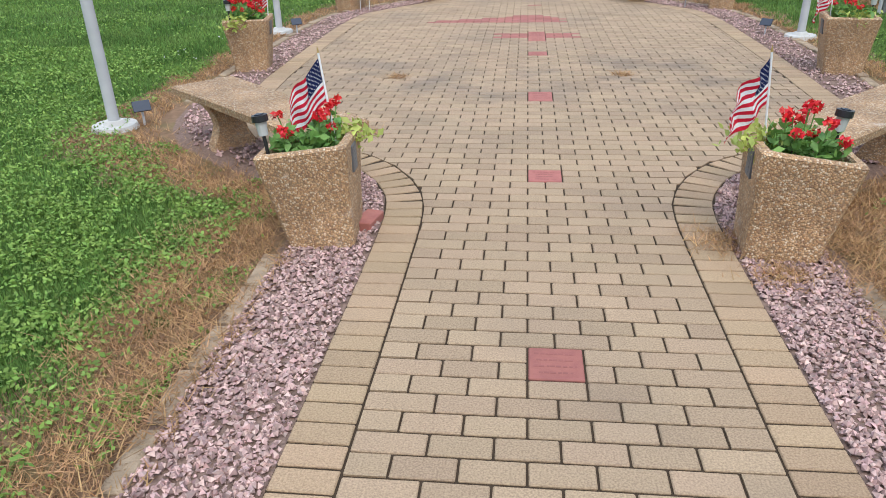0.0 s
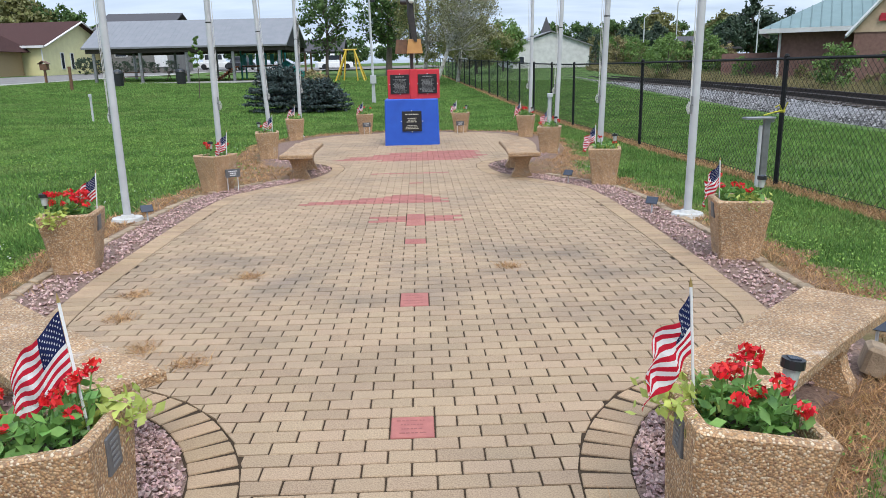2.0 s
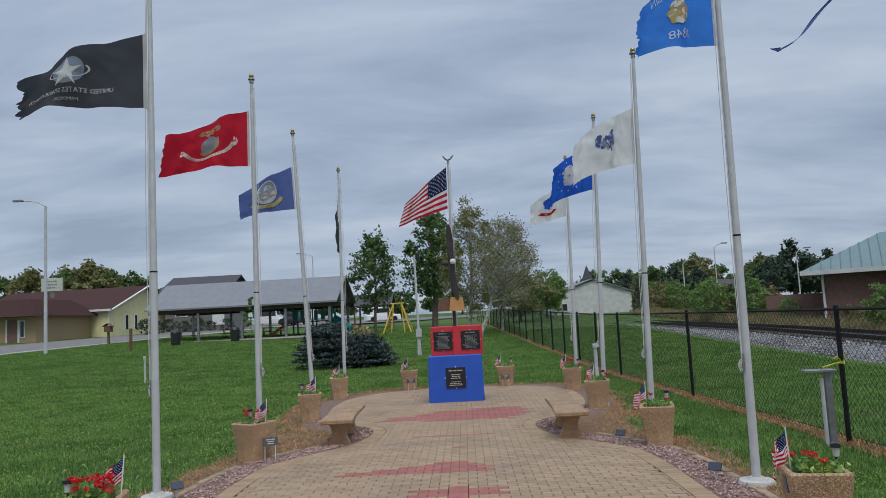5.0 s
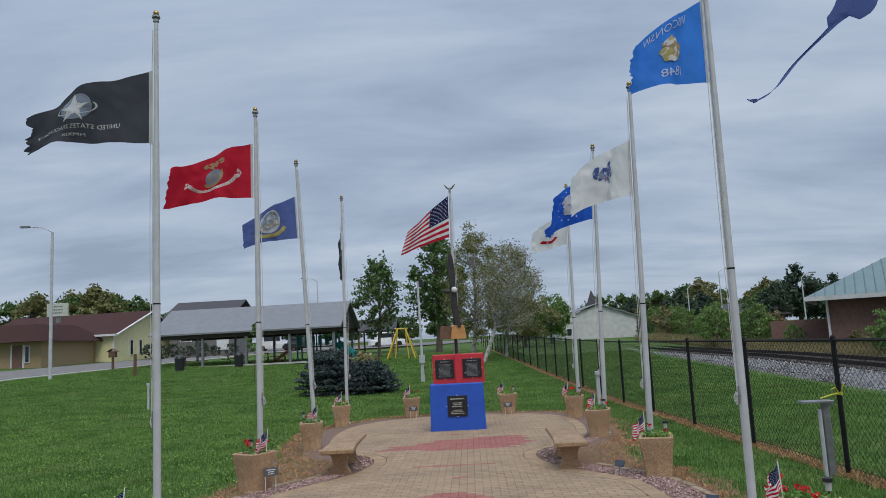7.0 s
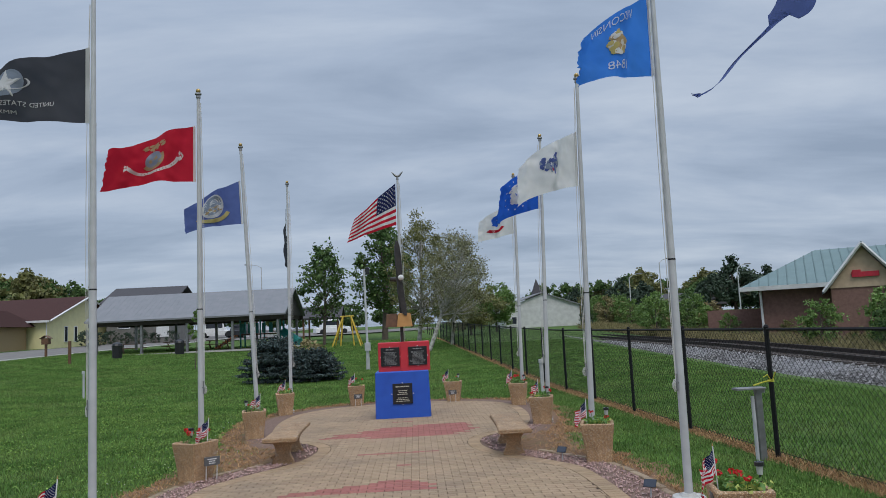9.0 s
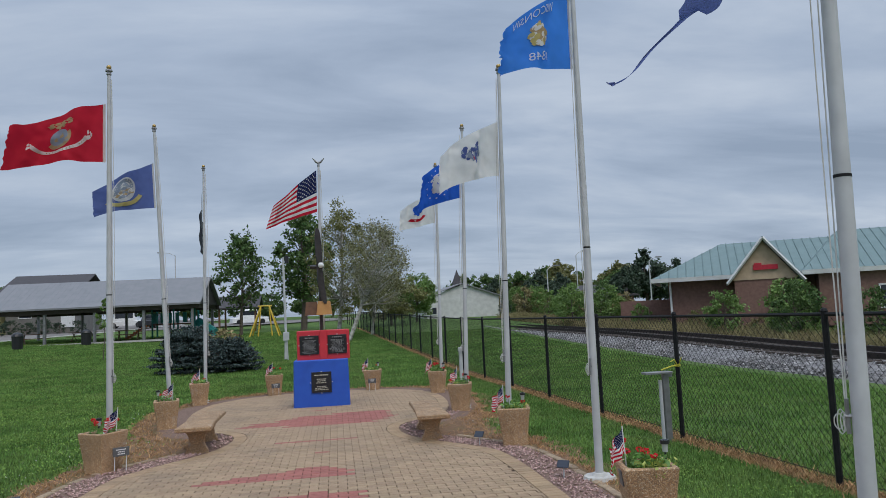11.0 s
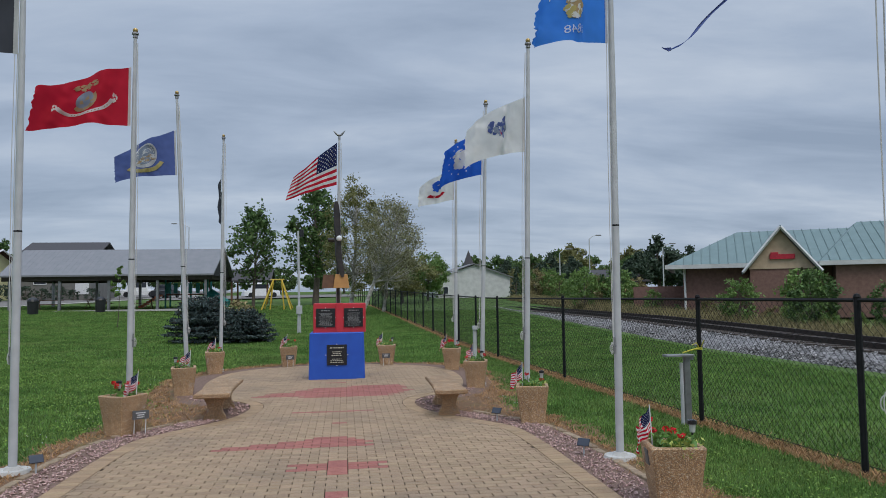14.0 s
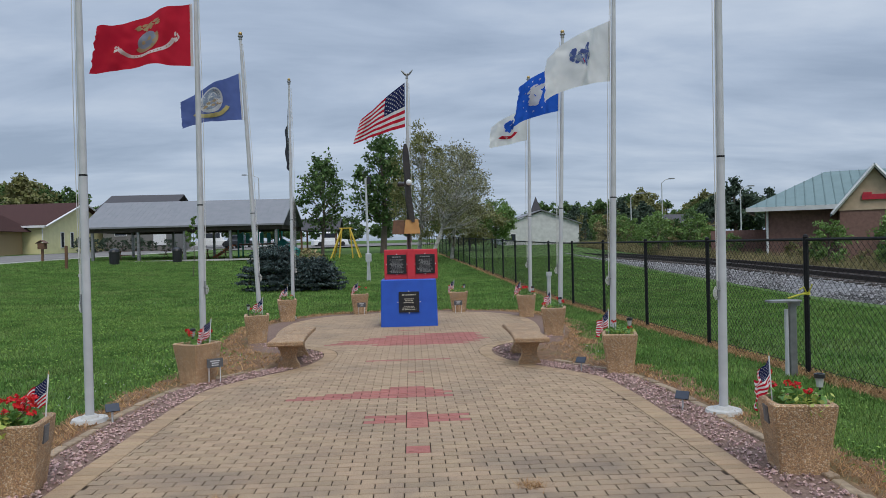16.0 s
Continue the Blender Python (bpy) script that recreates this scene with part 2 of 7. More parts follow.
M["wood"] = material("varnished_wood", (0.50, 0.26, 0.08), 0.5, color2=(0.40, 0.19, 0.055), scale=5, bump=0.1)
M["dark_wood"] = material("brown_wood", (0.17, 0.085, 0.04), 0.6, color2=(0.11, 0.055, 0.03), scale=7)
M["propeller"] = material("dark_propeller", (0.022, 0.018, 0.016), 0.4, color2=(0.04, 0.03, 0.025), scale=6)
M["white"] = material("white_paint", (0.75, 0.75, 0.74), 0.5, color2=(0.68, 0.68, 0.67), scale=6)
M["leaf"] = material("geranium_leaf", (0.19, 0.36, 0.08), 0.6, color2=(0.11, 0.235, 0.05), scale=20, vary=0.3, object_space=False, trans=0.25)
M["lime_leaf"] = material("lime_vine_leaf", (0.48, 0.54, 0.13), 0.6, color2=(0.36, 0.43, 0.09), scale=20, vary=0.25, object_space=False, trans=0.25)
M["petal"] = material("red_geranium_petal", (0.72, 0.018, 0.02), 0.6, color2=(0.6, 0.012, 0.018), scale=30, vary=0.15, object_space=False, trans=0.2)
M["glass"] = material("milky_lens", (0.5, 0.52, 0.5), 0.15)
M["panel"] = material("solar_panel", (0.02, 0.025, 0.04), 0.18)
CLOTH = dict(rough=0.8, scale=3, trans=0.48, spec=0.2)
M["f_red"] = material("red_cloth", (0.62, 0.02, 0.045), **CLOTH)
M["f_white"] = material("white_cloth", (0.87, 0.865, 0.85), **CLOTH)
M["f_navy"] = material("navy_cloth", (0.018, 0.026, 0.095), **CLOTH)
M["f_blue"] = material("bright_blue_cloth", (0.025, 0.13, 0.62), **CLOTH)
M["f_sky"] = material("state_blue_cloth", (0.06, 0.26, 0.82), **CLOTH)
M["f_dusk"] = material("dusty_blue_cloth", (0.12, 0.165, 0.41), **CLOTH)
M["f_black"] = material("black_cloth", (0.075, 0.077, 0.09), **CLOTH)
M["f_tan"] = material("tan_cloth", (0.58, 0.43, 0.24), **CLOTH)
M["f_grey"] = material("grey_cloth", (0.36, 0.42, 0.52), **CLOTH)
M["f_yellow"] = material("yellow_cloth", (0.66, 0.56, 0.22), **CLOTH)
M["f_pole"] = material("plain_wood_stick", (0.55, 0.42, 0.26), 0.6)
M["spruce"] = material("blue_spruce_needles", (0.1, 0.135, 0.128), 0.8, color2=(0.022, 0.034, 0.033), scale=9, vary=0.55, object_space=False, spec=0.2)
M["foliage"] = material("green_foliage", (0.125, 0.195, 0.065), 0.7, color2=(0.065, 0.115, 0.038), scale=1.2, vary=0.5, object_space=False, trans=0.25, spec=0.2)
M["olive"] = material("olive_foliage", (0.22, 0.215, 0.075), 0.7, color2=(0.155, 0.16, 0.055), scale=0.8, vary=0.4, object_space=False, trans=0.25)
M["grey_leaf"] = material("grey_birch_foliage", (0.31, 0.3, 0.18), 0.7, color2=(0.165, 0.165, 0.09), scale=2, vary=0.5, object_space=False, trans=0.25, spec=0.2)
M["bright_leaf"] = material("young_foliage", (0.17, 0.27, 0.07), 0.7, color2=(0.12, 0.20, 0.05), scale=1, vary=0.35, object_space=False, trans=0.3)
M["conifer"] = material("dark_conifer", (0.055, 0.085, 0.05), 0.8, color2=(0.035, 0.06, 0.035), scale=1, vary=0.35, object_space=False)
M["bark"] = material("grey_bark", (0.14, 0.11, 0.085), 0.9, color2=(0.08, 0.065, 0.05), scale=14, bump=0.6, bump_scale=30)
M["birch_bark"] = material("birch_bark", (0.55, 0.53, 0.48), 0.8, color2=(0.2, 0.18, 0.16), scale=6, bump=0.3, bump_scale=30)
M["asphalt"] = material("asphalt", (0.23, 0.215, 0.2), 0.95, color2=(0.18, 0.168, 0.158), scale=2, bump=0.3, bump_scale=50, object_space=False, spec=0.1)
M["dim_wall"] = material("dull_grey_siding", (0.2, 0.19, 0.175), 0.8, scale=2)
M["ballast"] = material("ballast_stone", (0.36, 0.345, 0.335), 0.9, color2=(0.09, 0.084, 0.082), scale=9, bump=1.0, bump_scale=14, stain=(0.12, 0.12, 0.12), stain_scale=1.5, object_space=False, vary=0.7)
M["rail"] = material("rail_steel", (0.055, 0.04, 0.035), 0.6, 0.3, scale=5)
M["tie"] = material("creosote_tie", (0.07, 0.055, 0.045), 0.9, scale=5)
M["roof_grey"] = material("grey_metal_roof", (0.21, 0.21, 0.22), 0.65, 0.0, color2=(0.185, 0.19, 0.2), scale=2)
M["roof_dark"] = material("dark_shingle", (0.075, 0.07, 0.075), 0.9, scale=12, bump=0.4, bump_scale=20)
M["roof_brown"] = material("brown_shingle", (0.078, 0.04, 0.036), 0.95, color2=(0.055, 0.03, 0.027), scale=10, bump=0.5, bump_scale=20, vary=0.1, spec=0.1)
M["roof_teal"] = material("teal_metal_roof", (0.155, 0.225, 0.22), 0.5, 0.1, color2=(0.135, 0.2, 0.195), scale=2)
M["yellow_wall"] = material("yellow_siding", (0.76, 0.71, 0.40), 0.8, color2=(0.7, 0.65, 0.36), scale=2)
M["tan_wall"] = material("tan_brick_wall", (0.42, 0.30, 0.17), 0.85, scale=8)
M["brick"] = material("red_brown_brick", (0.22, 0.125, 0.10), 0.9, color2=(0.17, 0.095, 0.078), scale=7, bump=0.3, bump_scale=18)
M["stucco"] = material("tan_stucco", (0.50, 0.38, 0.26), 0.85, scale=3)
M["grey_wall"] = material("pale_grey_siding", (0.62, 0.62, 0.60), 0.7, scale=2)
M["window"] = material("dark_window", (0.03, 0.035, 0.045), 0.1)
M["yellow_metal"] = material("yellow_steel", (0.62, 0.42, 0.04), 0.45)
M["teal_plastic"] = material("teal_plastic", (0.03, 0.3, 0.28), 0.4)
M["orange_plastic"] = material("orange_plastic", (0.7, 0.2, 0.07), 0.4)
M["yellow_ribbon"] = material("yellow_ribbon", (0.62, 0.56, 0.05), 0.6)
M["sign_white"] = material("pale_sign", (0.55, 0.56, 0.48), 0.5)
M["sign_red"] = material("red_sign", (0.5, 0.02, 0.04), 0.4)
M["vine"] = material("dry_weeds", (0.3, 0.25, 0.13), 0.9, color2=(0.18, 0.165, 0.075), scale=1, vary=0.4, object_space=False, spec=0.1)


# ---- building helpers ----
rng = np.random.default_rng(7)
R = random.Random(5)


class Solid:
    """Gathers vertices and faces of one mesh."""

    def __init__(self):
        self.v, self.f, self.m = [], [], []

    def add(self, verts, faces, slot=0, at=None):
        k = len(self.v)
        self.v += [tuple(at @ Vector(p)) if at else tuple(p) for p in verts]
        self.f += [tuple(i + k for i in f) for f in faces]
        self.m += [slot] * len(faces)
        return self

    def box(self, c, s, slot=0, rot=0.0, at=None, taper=1.0, bevel=0.0):
        """A block at centre c of size s; taper scales its top; bevel chamfers the upper and upright edges."""
        hx, hy, hz = s[0] / 2, s[1] / 2, s[2] / 2
        turn = Matrix.Translation(c) @ Matrix.Rotation(radians(rot), 4, "Z")
        if at:
            turn = at @ turn
        if bevel:
            def ring(x, y, z, b):
                return [(-x + b, -y, z), (x - b, -y, z), (x, -y + b, z), (x, y - b, z), (x - b, y, z), (-x + b, y, z), (-x, y - b, z), (-x, -y + b, z)]
            b = bevel
            pts = ring(hx, hy, -hz, b) + ring(hx * taper, hy * taper, hz - b, b) + ring(hx * taper - b, hy * taper - b, hz, b * 0.6)
            fs = [tuple(range(7, -1, -1)), tuple(range(16, 24))]
            for k in (0, 8):
                fs += [(k + i, k + (i + 1) % 8, k + 8 + (i + 1) % 8, k + 8 + i) for i in range(8)]
            return self.add(pts, fs, slot, turn)
        pts = [(-hx, -hy, -hz), (hx, -hy, -hz), (hx, hy, -hz), (-hx, hy, -hz)]
        pts += [(x * taper, y * taper, hz) for x, y, _ in pts]
        fs = [(3, 2, 1, 0), (4, 5, 6, 7), (0, 1, 5, 4), (1, 2, 6, 5), (2, 3, 7, 6), (3, 0, 4, 7)]
        return self.add(pts, fs, slot, turn)

    def tube(self, p0, p1, r0, r1=None, n=10, slot=0, caps=True):
        p0, p1 = Vector(p0), Vector(p1)
        r1 = r0 if r1 is None else r1
        q = (p1 - p0).to_track_quat("Z", "Y").to_matrix()
        ang = [2 * math.pi * i / n for i in range(n)]
        pts = [p0 + q @ Vector((r0 * math.cos(a), r0 * math.sin(a), 0)) for a in ang] + [p1 + q @ Vector((r1 * math.cos(a), r1 * math.sin(a), 0)) for a in ang]
        fs = [(i, (i + 1) % n, n + (i + 1) % n, n + i) for i in range(n)]
        if caps:
            fs += [tuple(range(n - 1, -1, -1)), tuple(range(n, 2 * n))]
        return self.add(pts, fs, slot)

    def path(self, pts, r, n=6, slot=0):
        pts = [Vector(p) for p in pts]
        v, f = [], []
        for i, p in enumerate(pts):
            d = pts[min(i + 1, len(pts) - 1)] - pts[max(i - 1, 0)]
            q = d.to_track_quat("Z", "Y").to_matrix()
            v += [p + q @ Vector((r * math.cos(2 * math.pi * k / n), r * math.sin(2 * math.pi * k / n), 0)) for k in range(n)]
        for i in range(len(pts) - 1):
            f += [(i * n + k, i * n + (k + 1) % n, (i + 1) * n + (k + 1) % n, (i + 1) * n + k) for k in range(n)]
        f += [tuple(range(n - 1, -1, -1)), tuple(range((len(pts) - 1) * n, len(pts) * n))]
        return self.add(v, f, slot)

    def ball(self, c, r, n=10, slot=0, squash=1.0):
        pts, fs = [], []
        h = n // 2
        for j in range(1, h):
            a = math.pi * j / h
            pts += [(c[0] + r * math.sin(a) * math.cos(2 * math.pi * i / n), c[1] + r * math.sin(a) * math.sin(2 * math.pi * i / n), c[2] + r * squash * math.cos(a)) for i in range(n)]
        pts += [(c[0], c[1], c[2] + r * squash), (c[0], c[1], c[2] - r * squash)]
        t, b = len(pts) - 2, len(pts) - 1
        for j in range(h - 2):
            fs += [(j * n + i, (j + 1) * n + i, (j + 1) * n + (i + 1) % n, j * n + (i + 1) % n) for i in range(n)]
        fs += [(t, i, (i + 1) % n) for i in range(n)] + [(b, (h - 2) * n + (i + 1) % n, (h - 2) * n + i) for i in range(n)]
        return self.add(pts, fs, slot)

    def mesh(self, name, *mats, smooth=False):
        me = bpy.data.meshes.new(name)
        me.from_pydata(self.v, [], self.f)
        for x in mats:
            me.materials.append(x)
        if len(mats) > 1:
            me.polygons.foreach_set("material_index", self.m)
        if smooth:
            me.polygons.foreach_set("use_smooth", [True] * len(me.polygons))
        me.update()
        return me


def thing(name, label, category, group="", at=None, kind=""):
    ob = new(name)
    if at is not None:
        ob.matrix_basis = at
    return tagged(ob, label, category, group, kind)


def part(name, solid, mat, parent, label="", smooth=False):
    """Links a Solid (or a mesh) as one part under a thing or part."""
    mats = mat if isinstance(mat, (list, tuple)) else [mat]
    me = solid.mesh(name, *mats, smooth=smooth) if isinstance(solid, Solid) else solid
    ob = new(name, me)
    ob.parent = parent
    if label:
        tagged(ob, label)
    return ob


def setting(name, solid, mat, label, category, kind="structure", smooth=False):
    mats = mat if isinstance(mat, (list, tuple)) else [mat]
    me = solid.mesh(name, *mats, smooth=smooth) if isinstance(solid, Solid) else solid
    return tagged(new(name, me), label, category, "", kind)


def leaf_mesh(name, centres, size, mat, squash=1.0, up=0.0, long=1.0):
    """Many small four-sided leaves, one at each centre, turned at random."""
    c = np.asarray(centres, float)
    n = len(c)
    s = np.broadcast_to(np.asarray(size, float), (n,))[:, None] * rng.uniform(0.65, 1.35, (n, 1))
    nrm = rng.normal(size=(n, 3)) + np.array([0, 0, up])
    nrm /= np.linalg.norm(nrm, axis=1, keepdims=True)
    a = np.cross(nrm, rng.normal(size=(n, 3)))
    a /= np.linalg.norm(a, axis=1, keepdims=True)
    b = np.cross(nrm, a)
    v = np.stack([c - a * s * long, c + b * s * 0.55 - a * s * 0.1, c + a * s * long, c - b * s * 0.55 - a * s * 0.1], 1).reshape(-1, 3)
    return quad_mesh(name, v, mat)


def quad_mesh(name, v, mat, k=4):
    n = len(v) // k
    me = bpy.data.meshes.new(name)
    me.vertices.add(n * k)
    me.vertices.foreach_set("co", np.ascontiguousarray(v, dtype=np.float32).ravel())
    me.loops.add(n * k)
    me.loops.foreach_set("vertex_index", np.arange(n * k, dtype=np.int32))
    me.polygons.add(n)
    me.polygons.foreach_set("loop_start", np.arange(0, n * k, k, dtype=np.int32))
    me.materials.append(mat)
    me.update(calc_edges=True)
    return me


# ---- the paved outline ----
def ground_z(x, y):
    """The park is level round the memorial and rises gently beyond and towards the street."""
    s = np.maximum(0, np.minimum(y, 130) - 21)
    return 0.025 * s * s / (s + 2.0) + 0.02 * np.maximum(0, np.minimum(-x, 60) - 10)


HALF = [(0.85, -5), (0.85, 1.0), (0.85, 2.9), (0.865, 3.4), (0.92, 3.65), (1.04, 3.89), (1.22, 4.1), (1.65, 4.38), (2.1, 4.75), (2.36, 5.3), (2.44, 6.2), (2.47, 7.2),
        (2.47, 8.6), (2.45, 9.6), (2.36, 10.4), (2.14, 10.85), (1.9, 11.2), (1.62, 11.6), (1.4, 12.05), (1.29, 12.6), (1.34, 13.2), (1.62, 13.65), (2.1, 14.1), (2.45, 15.2),
        (2.6, 16.8), (2.45, 18.2), (1.9, 19.1), (1.0, 19.6), (0.0, 19.72)]


def centre_line(y):
    s = min(1.0, max(0.0, (y - 3) / 4))
    return -0.1 * s * s * (3 - 2 * s)


def spline(points, step):
    """Evenly spaced points along a smooth curve through the given ones."""
    p = [Vector(q) for q in points]
    p = [p[0] * 2 - p[1]] + p + [p[-1] * 2 - p[-2]]
    dense = []
    for i in range(1, len(p) - 2):
        a, b, c, d = p[i - 1:i + 3]
        for k in range(24):
            t = k / 24
            dense.append(0.5 * (2 * b + (c - a) * t + (2 * a - 5 * b + 4 * c - d) * t * t + (3 * b - a - 3 * c + d) * t ** 3))
    dense.append(p[-2])
    out, left = [dense[0]], step
    for a, b in zip(dense[:-1], dense[1:]):
        seg = (b - a).length
        pos = 0.0
        while seg - pos >= left:
            pos += left
            out.append(a.lerp(b, pos / seg))
            left = step
        left -= seg - pos
    return out


right_side = spline(HALF, 0.1035)
OUTLINE = [Vector((q.x + centre_line(q.y), q.y)) for q in right_side] + [Vector((-q.x + centre_line(q.y), q.y)) for q in reversed(right_side)]
OUT = np.array([(q.x, q.y) for q in OUTLINE])
COARSE = OUT[::2]
SEG_A, SEG_D = COARSE, np.roll(COARSE, -1, 0) - COARSE


def signed_distance(pts):
    """Distance to the outline of the paving: negative inside. Also the nearest edge's point and outward normal."""
    pts = np.asarray(pts, float)
    dist, near, nor = np.empty(len(pts)), np.empty((len(pts), 2)), np.empty((len(pts), 2))
    for i0 in range(0, len(pts), 4000):
        p = pts[i0:i0 + 4000]
        w = p[:, None, :] - SEG_A[None]
        t = np.clip((w * SEG_D[None]).sum(2) / ((SEG_D ** 2).sum(1) + 1e-12)[None], 0, 1)
        q = SEG_A[None] + t[..., None] * SEG_D[None]
        dd = np.linalg.norm(p[:, None, :] - q, axis=2)
        k = dd.argmin(1)
        near[i0:i0 + 4000] = q[np.arange(len(p)), k]
        e = SEG_D[k]
        n = np.stack([e[:, 1], -e[:, 0]], 1)
        n /= np.linalg.norm(n, axis=1, keepdims=True) + 1e-12
        nor[i0:i0 + 4000] = n
        x, y = p[:, :1], p[:, 1:]
        y0, y1 = SEG_A[None, :, 1], (SEG_A + SEG_D)[None, :, 1]
        cross = ((y0 > y) != (y1 > y)) & (x < SEG_A[None, :, 0] + (y - y0) / (y1 - y0 + 1e-12) * SEG_D[None, :, 0])
        inside = cross.sum(1) % 2 == 1
        dist[i0:i0 + 4000] = np.where(inside, -1, 1) * dd[np.arange(len(p)), k]
    return dist, near, nor


def bare(y):
    """How much wider the worn soil is beside the benches."""
    return 0.5 * np.exp(-((y - 12.5) / 1.2) ** 2) + 0.3 * np.exp(-((y - 4.6) / 1.0) ** 2)


GX, GY, CELL = -14.0, -6.0, 0.08


def distance_table():
    gx, gy = np.arange(GX, 11, CELL), np.arange(GY, 27, CELL)
    px, py = np.meshgrid(gx, gy)
    rough = np.full(px.size, 9.0)
    pts = np.stack([px.ravel(), py.ravel()], 1)
    close = (np.abs(pts[:, 0]) < 4.8) & (pts[:, 1] < 21.5)
    rough[close] = signed_distance(pts[close])[0]
    return rough.reshape(px.shape)


TABLE = distance_table()


def edge_distance(p):
    """The same distance looked up in a fine table."""
    u = np.clip((p[:, 0] - GX) / CELL, 0, TABLE.shape[1] - 1.001)
    v = np.clip((p[:, 1] - GY) / CELL, 0, TABLE.shape[0] - 1.001)
    i, j = u.astype(int), v.astype(int)
    fu, fv = u - i, v - j
    return (TABLE[j, i] * (1 - fu) + TABLE[j, i + 1] * fu) * (1 - fv) + (TABLE[j + 1, i] * (1 - fu) + TABLE[j + 1, i + 1] * fu) * fv


# ---- ground ----
def build_ground():
    xs = sorted({float(v) for v in np.concatenate([np.arange(-60, 61, 1.5), -60 * 1.25 ** np.arange(1, 16), 60 * 1.25 ** np.arange(1, 16)])})
    ys = sorted({float(v) for v in np.concatenate([np.arange(-20, 140, 1.5), -20 * 1.4 ** np.arange(1, 12), 140 * 1.25 ** np.arange(1, 12)])})
    s = Solid()
    verts = []
    for y in ys:
        for x in xs:
            verts.append((x, y, -0.035 + float(ground_z(x, y)) + 0.02 * noise.noise((x * 0.2, y * 0.2, 0)) * (abs(x) > 4)))
    nx = len(xs)
    faces = [(j * nx + i, j * nx + i + 1, (j + 1) * nx + i + 1, (j + 1) * nx + i) for j in range(len(ys) - 1) for i in range(nx - 1)]
    s.add(verts, faces)
    return setting("ground", s, M["lawn"], "mown green park lawn with clover and pale patches", "lawn", smooth=True)


ground = build_ground()


def ring_sheet(name, lo, hi, z, mat, label, cell=0.12, wobble=0.1, relief=0.008, y_max=21, sink=0.1):
    """A sheet that follows the paving's edge from lo to hi metres outside it, with a ragged outer edge."""
    gx, gy = np.arange(-4.6, 4.4, cell), np.arange(-5, y_max, cell)
    px, py = np.meshgrid(gx, gy)
    pts = np.stack([px.ravel(), py.ravel()], 1)
    d = edge_distance(pts)
    wob = np.array([noise.noise((p[0] * 2.2, p[1] * 2.2, 3.0)) + 0.5 * noise.noise((p[0] * 6, p[1] * 6, 1.0)) for p in pts]) * wobble
    zz = np.array([noise.noise((p[0] * 7, p[1] * 7, 9.0)) for p in pts]) * relief + z
    out = hi + (bare(pts[:, 1]) if sink > 0.05 else 0.0)
    fall = np.clip((d - out - wob) / 0.25, 0, 1)
    zz -= fall * sink
    keep = (d > lo) & (d < out + 0.5)
    nx = len(gx)
    s = Solid()
    faces = []
    for j in range(len(gy) - 1):
        for i in range(nx - 1):
            q = (j * nx + i, j * nx + i + 1, (j + 1) * nx + i + 1, (j + 1) * nx + i)
            if all(keep[k] for k in q):
                faces.append(q)
    used = sorted({k for f in faces for k in f})
    back = {k: n for n, k in enumerate(used)}
    s.add([(pts[k][0], pts[k][1], zz[k]) for k in used], [tuple(back[k] for k in f) for f in faces])
    return setting(name, s, mat, label, "ground", smooth=True)


soil = ring_sheet("ground_soil", -0.12, 0.95, -0.022, M["soil"], "dry tan turf and bare soil along the paving", wobble=0.3, sink=0.06)
gravel_bed = ring_sheet("ground_gravel", -0.12, 0.40, -0.012, M["gravel_bed"], "pinkish crushed stone bed beside the brick walk", cell=0.08, wobble=0.05, sink=0.04)

# sand bed under the paving
bed = Solid()
inner = [OUTLINE[i] for i in range(0, len(OUTLINE), 3)]
bed.add([(q.x, q.y, -0.0075) for q in inner], [tuple(range(len(inner)))])
sand_bed = setting("pavement_bed", bed, M["joint"], "dark sand in the joints of the brick paving", "paving")


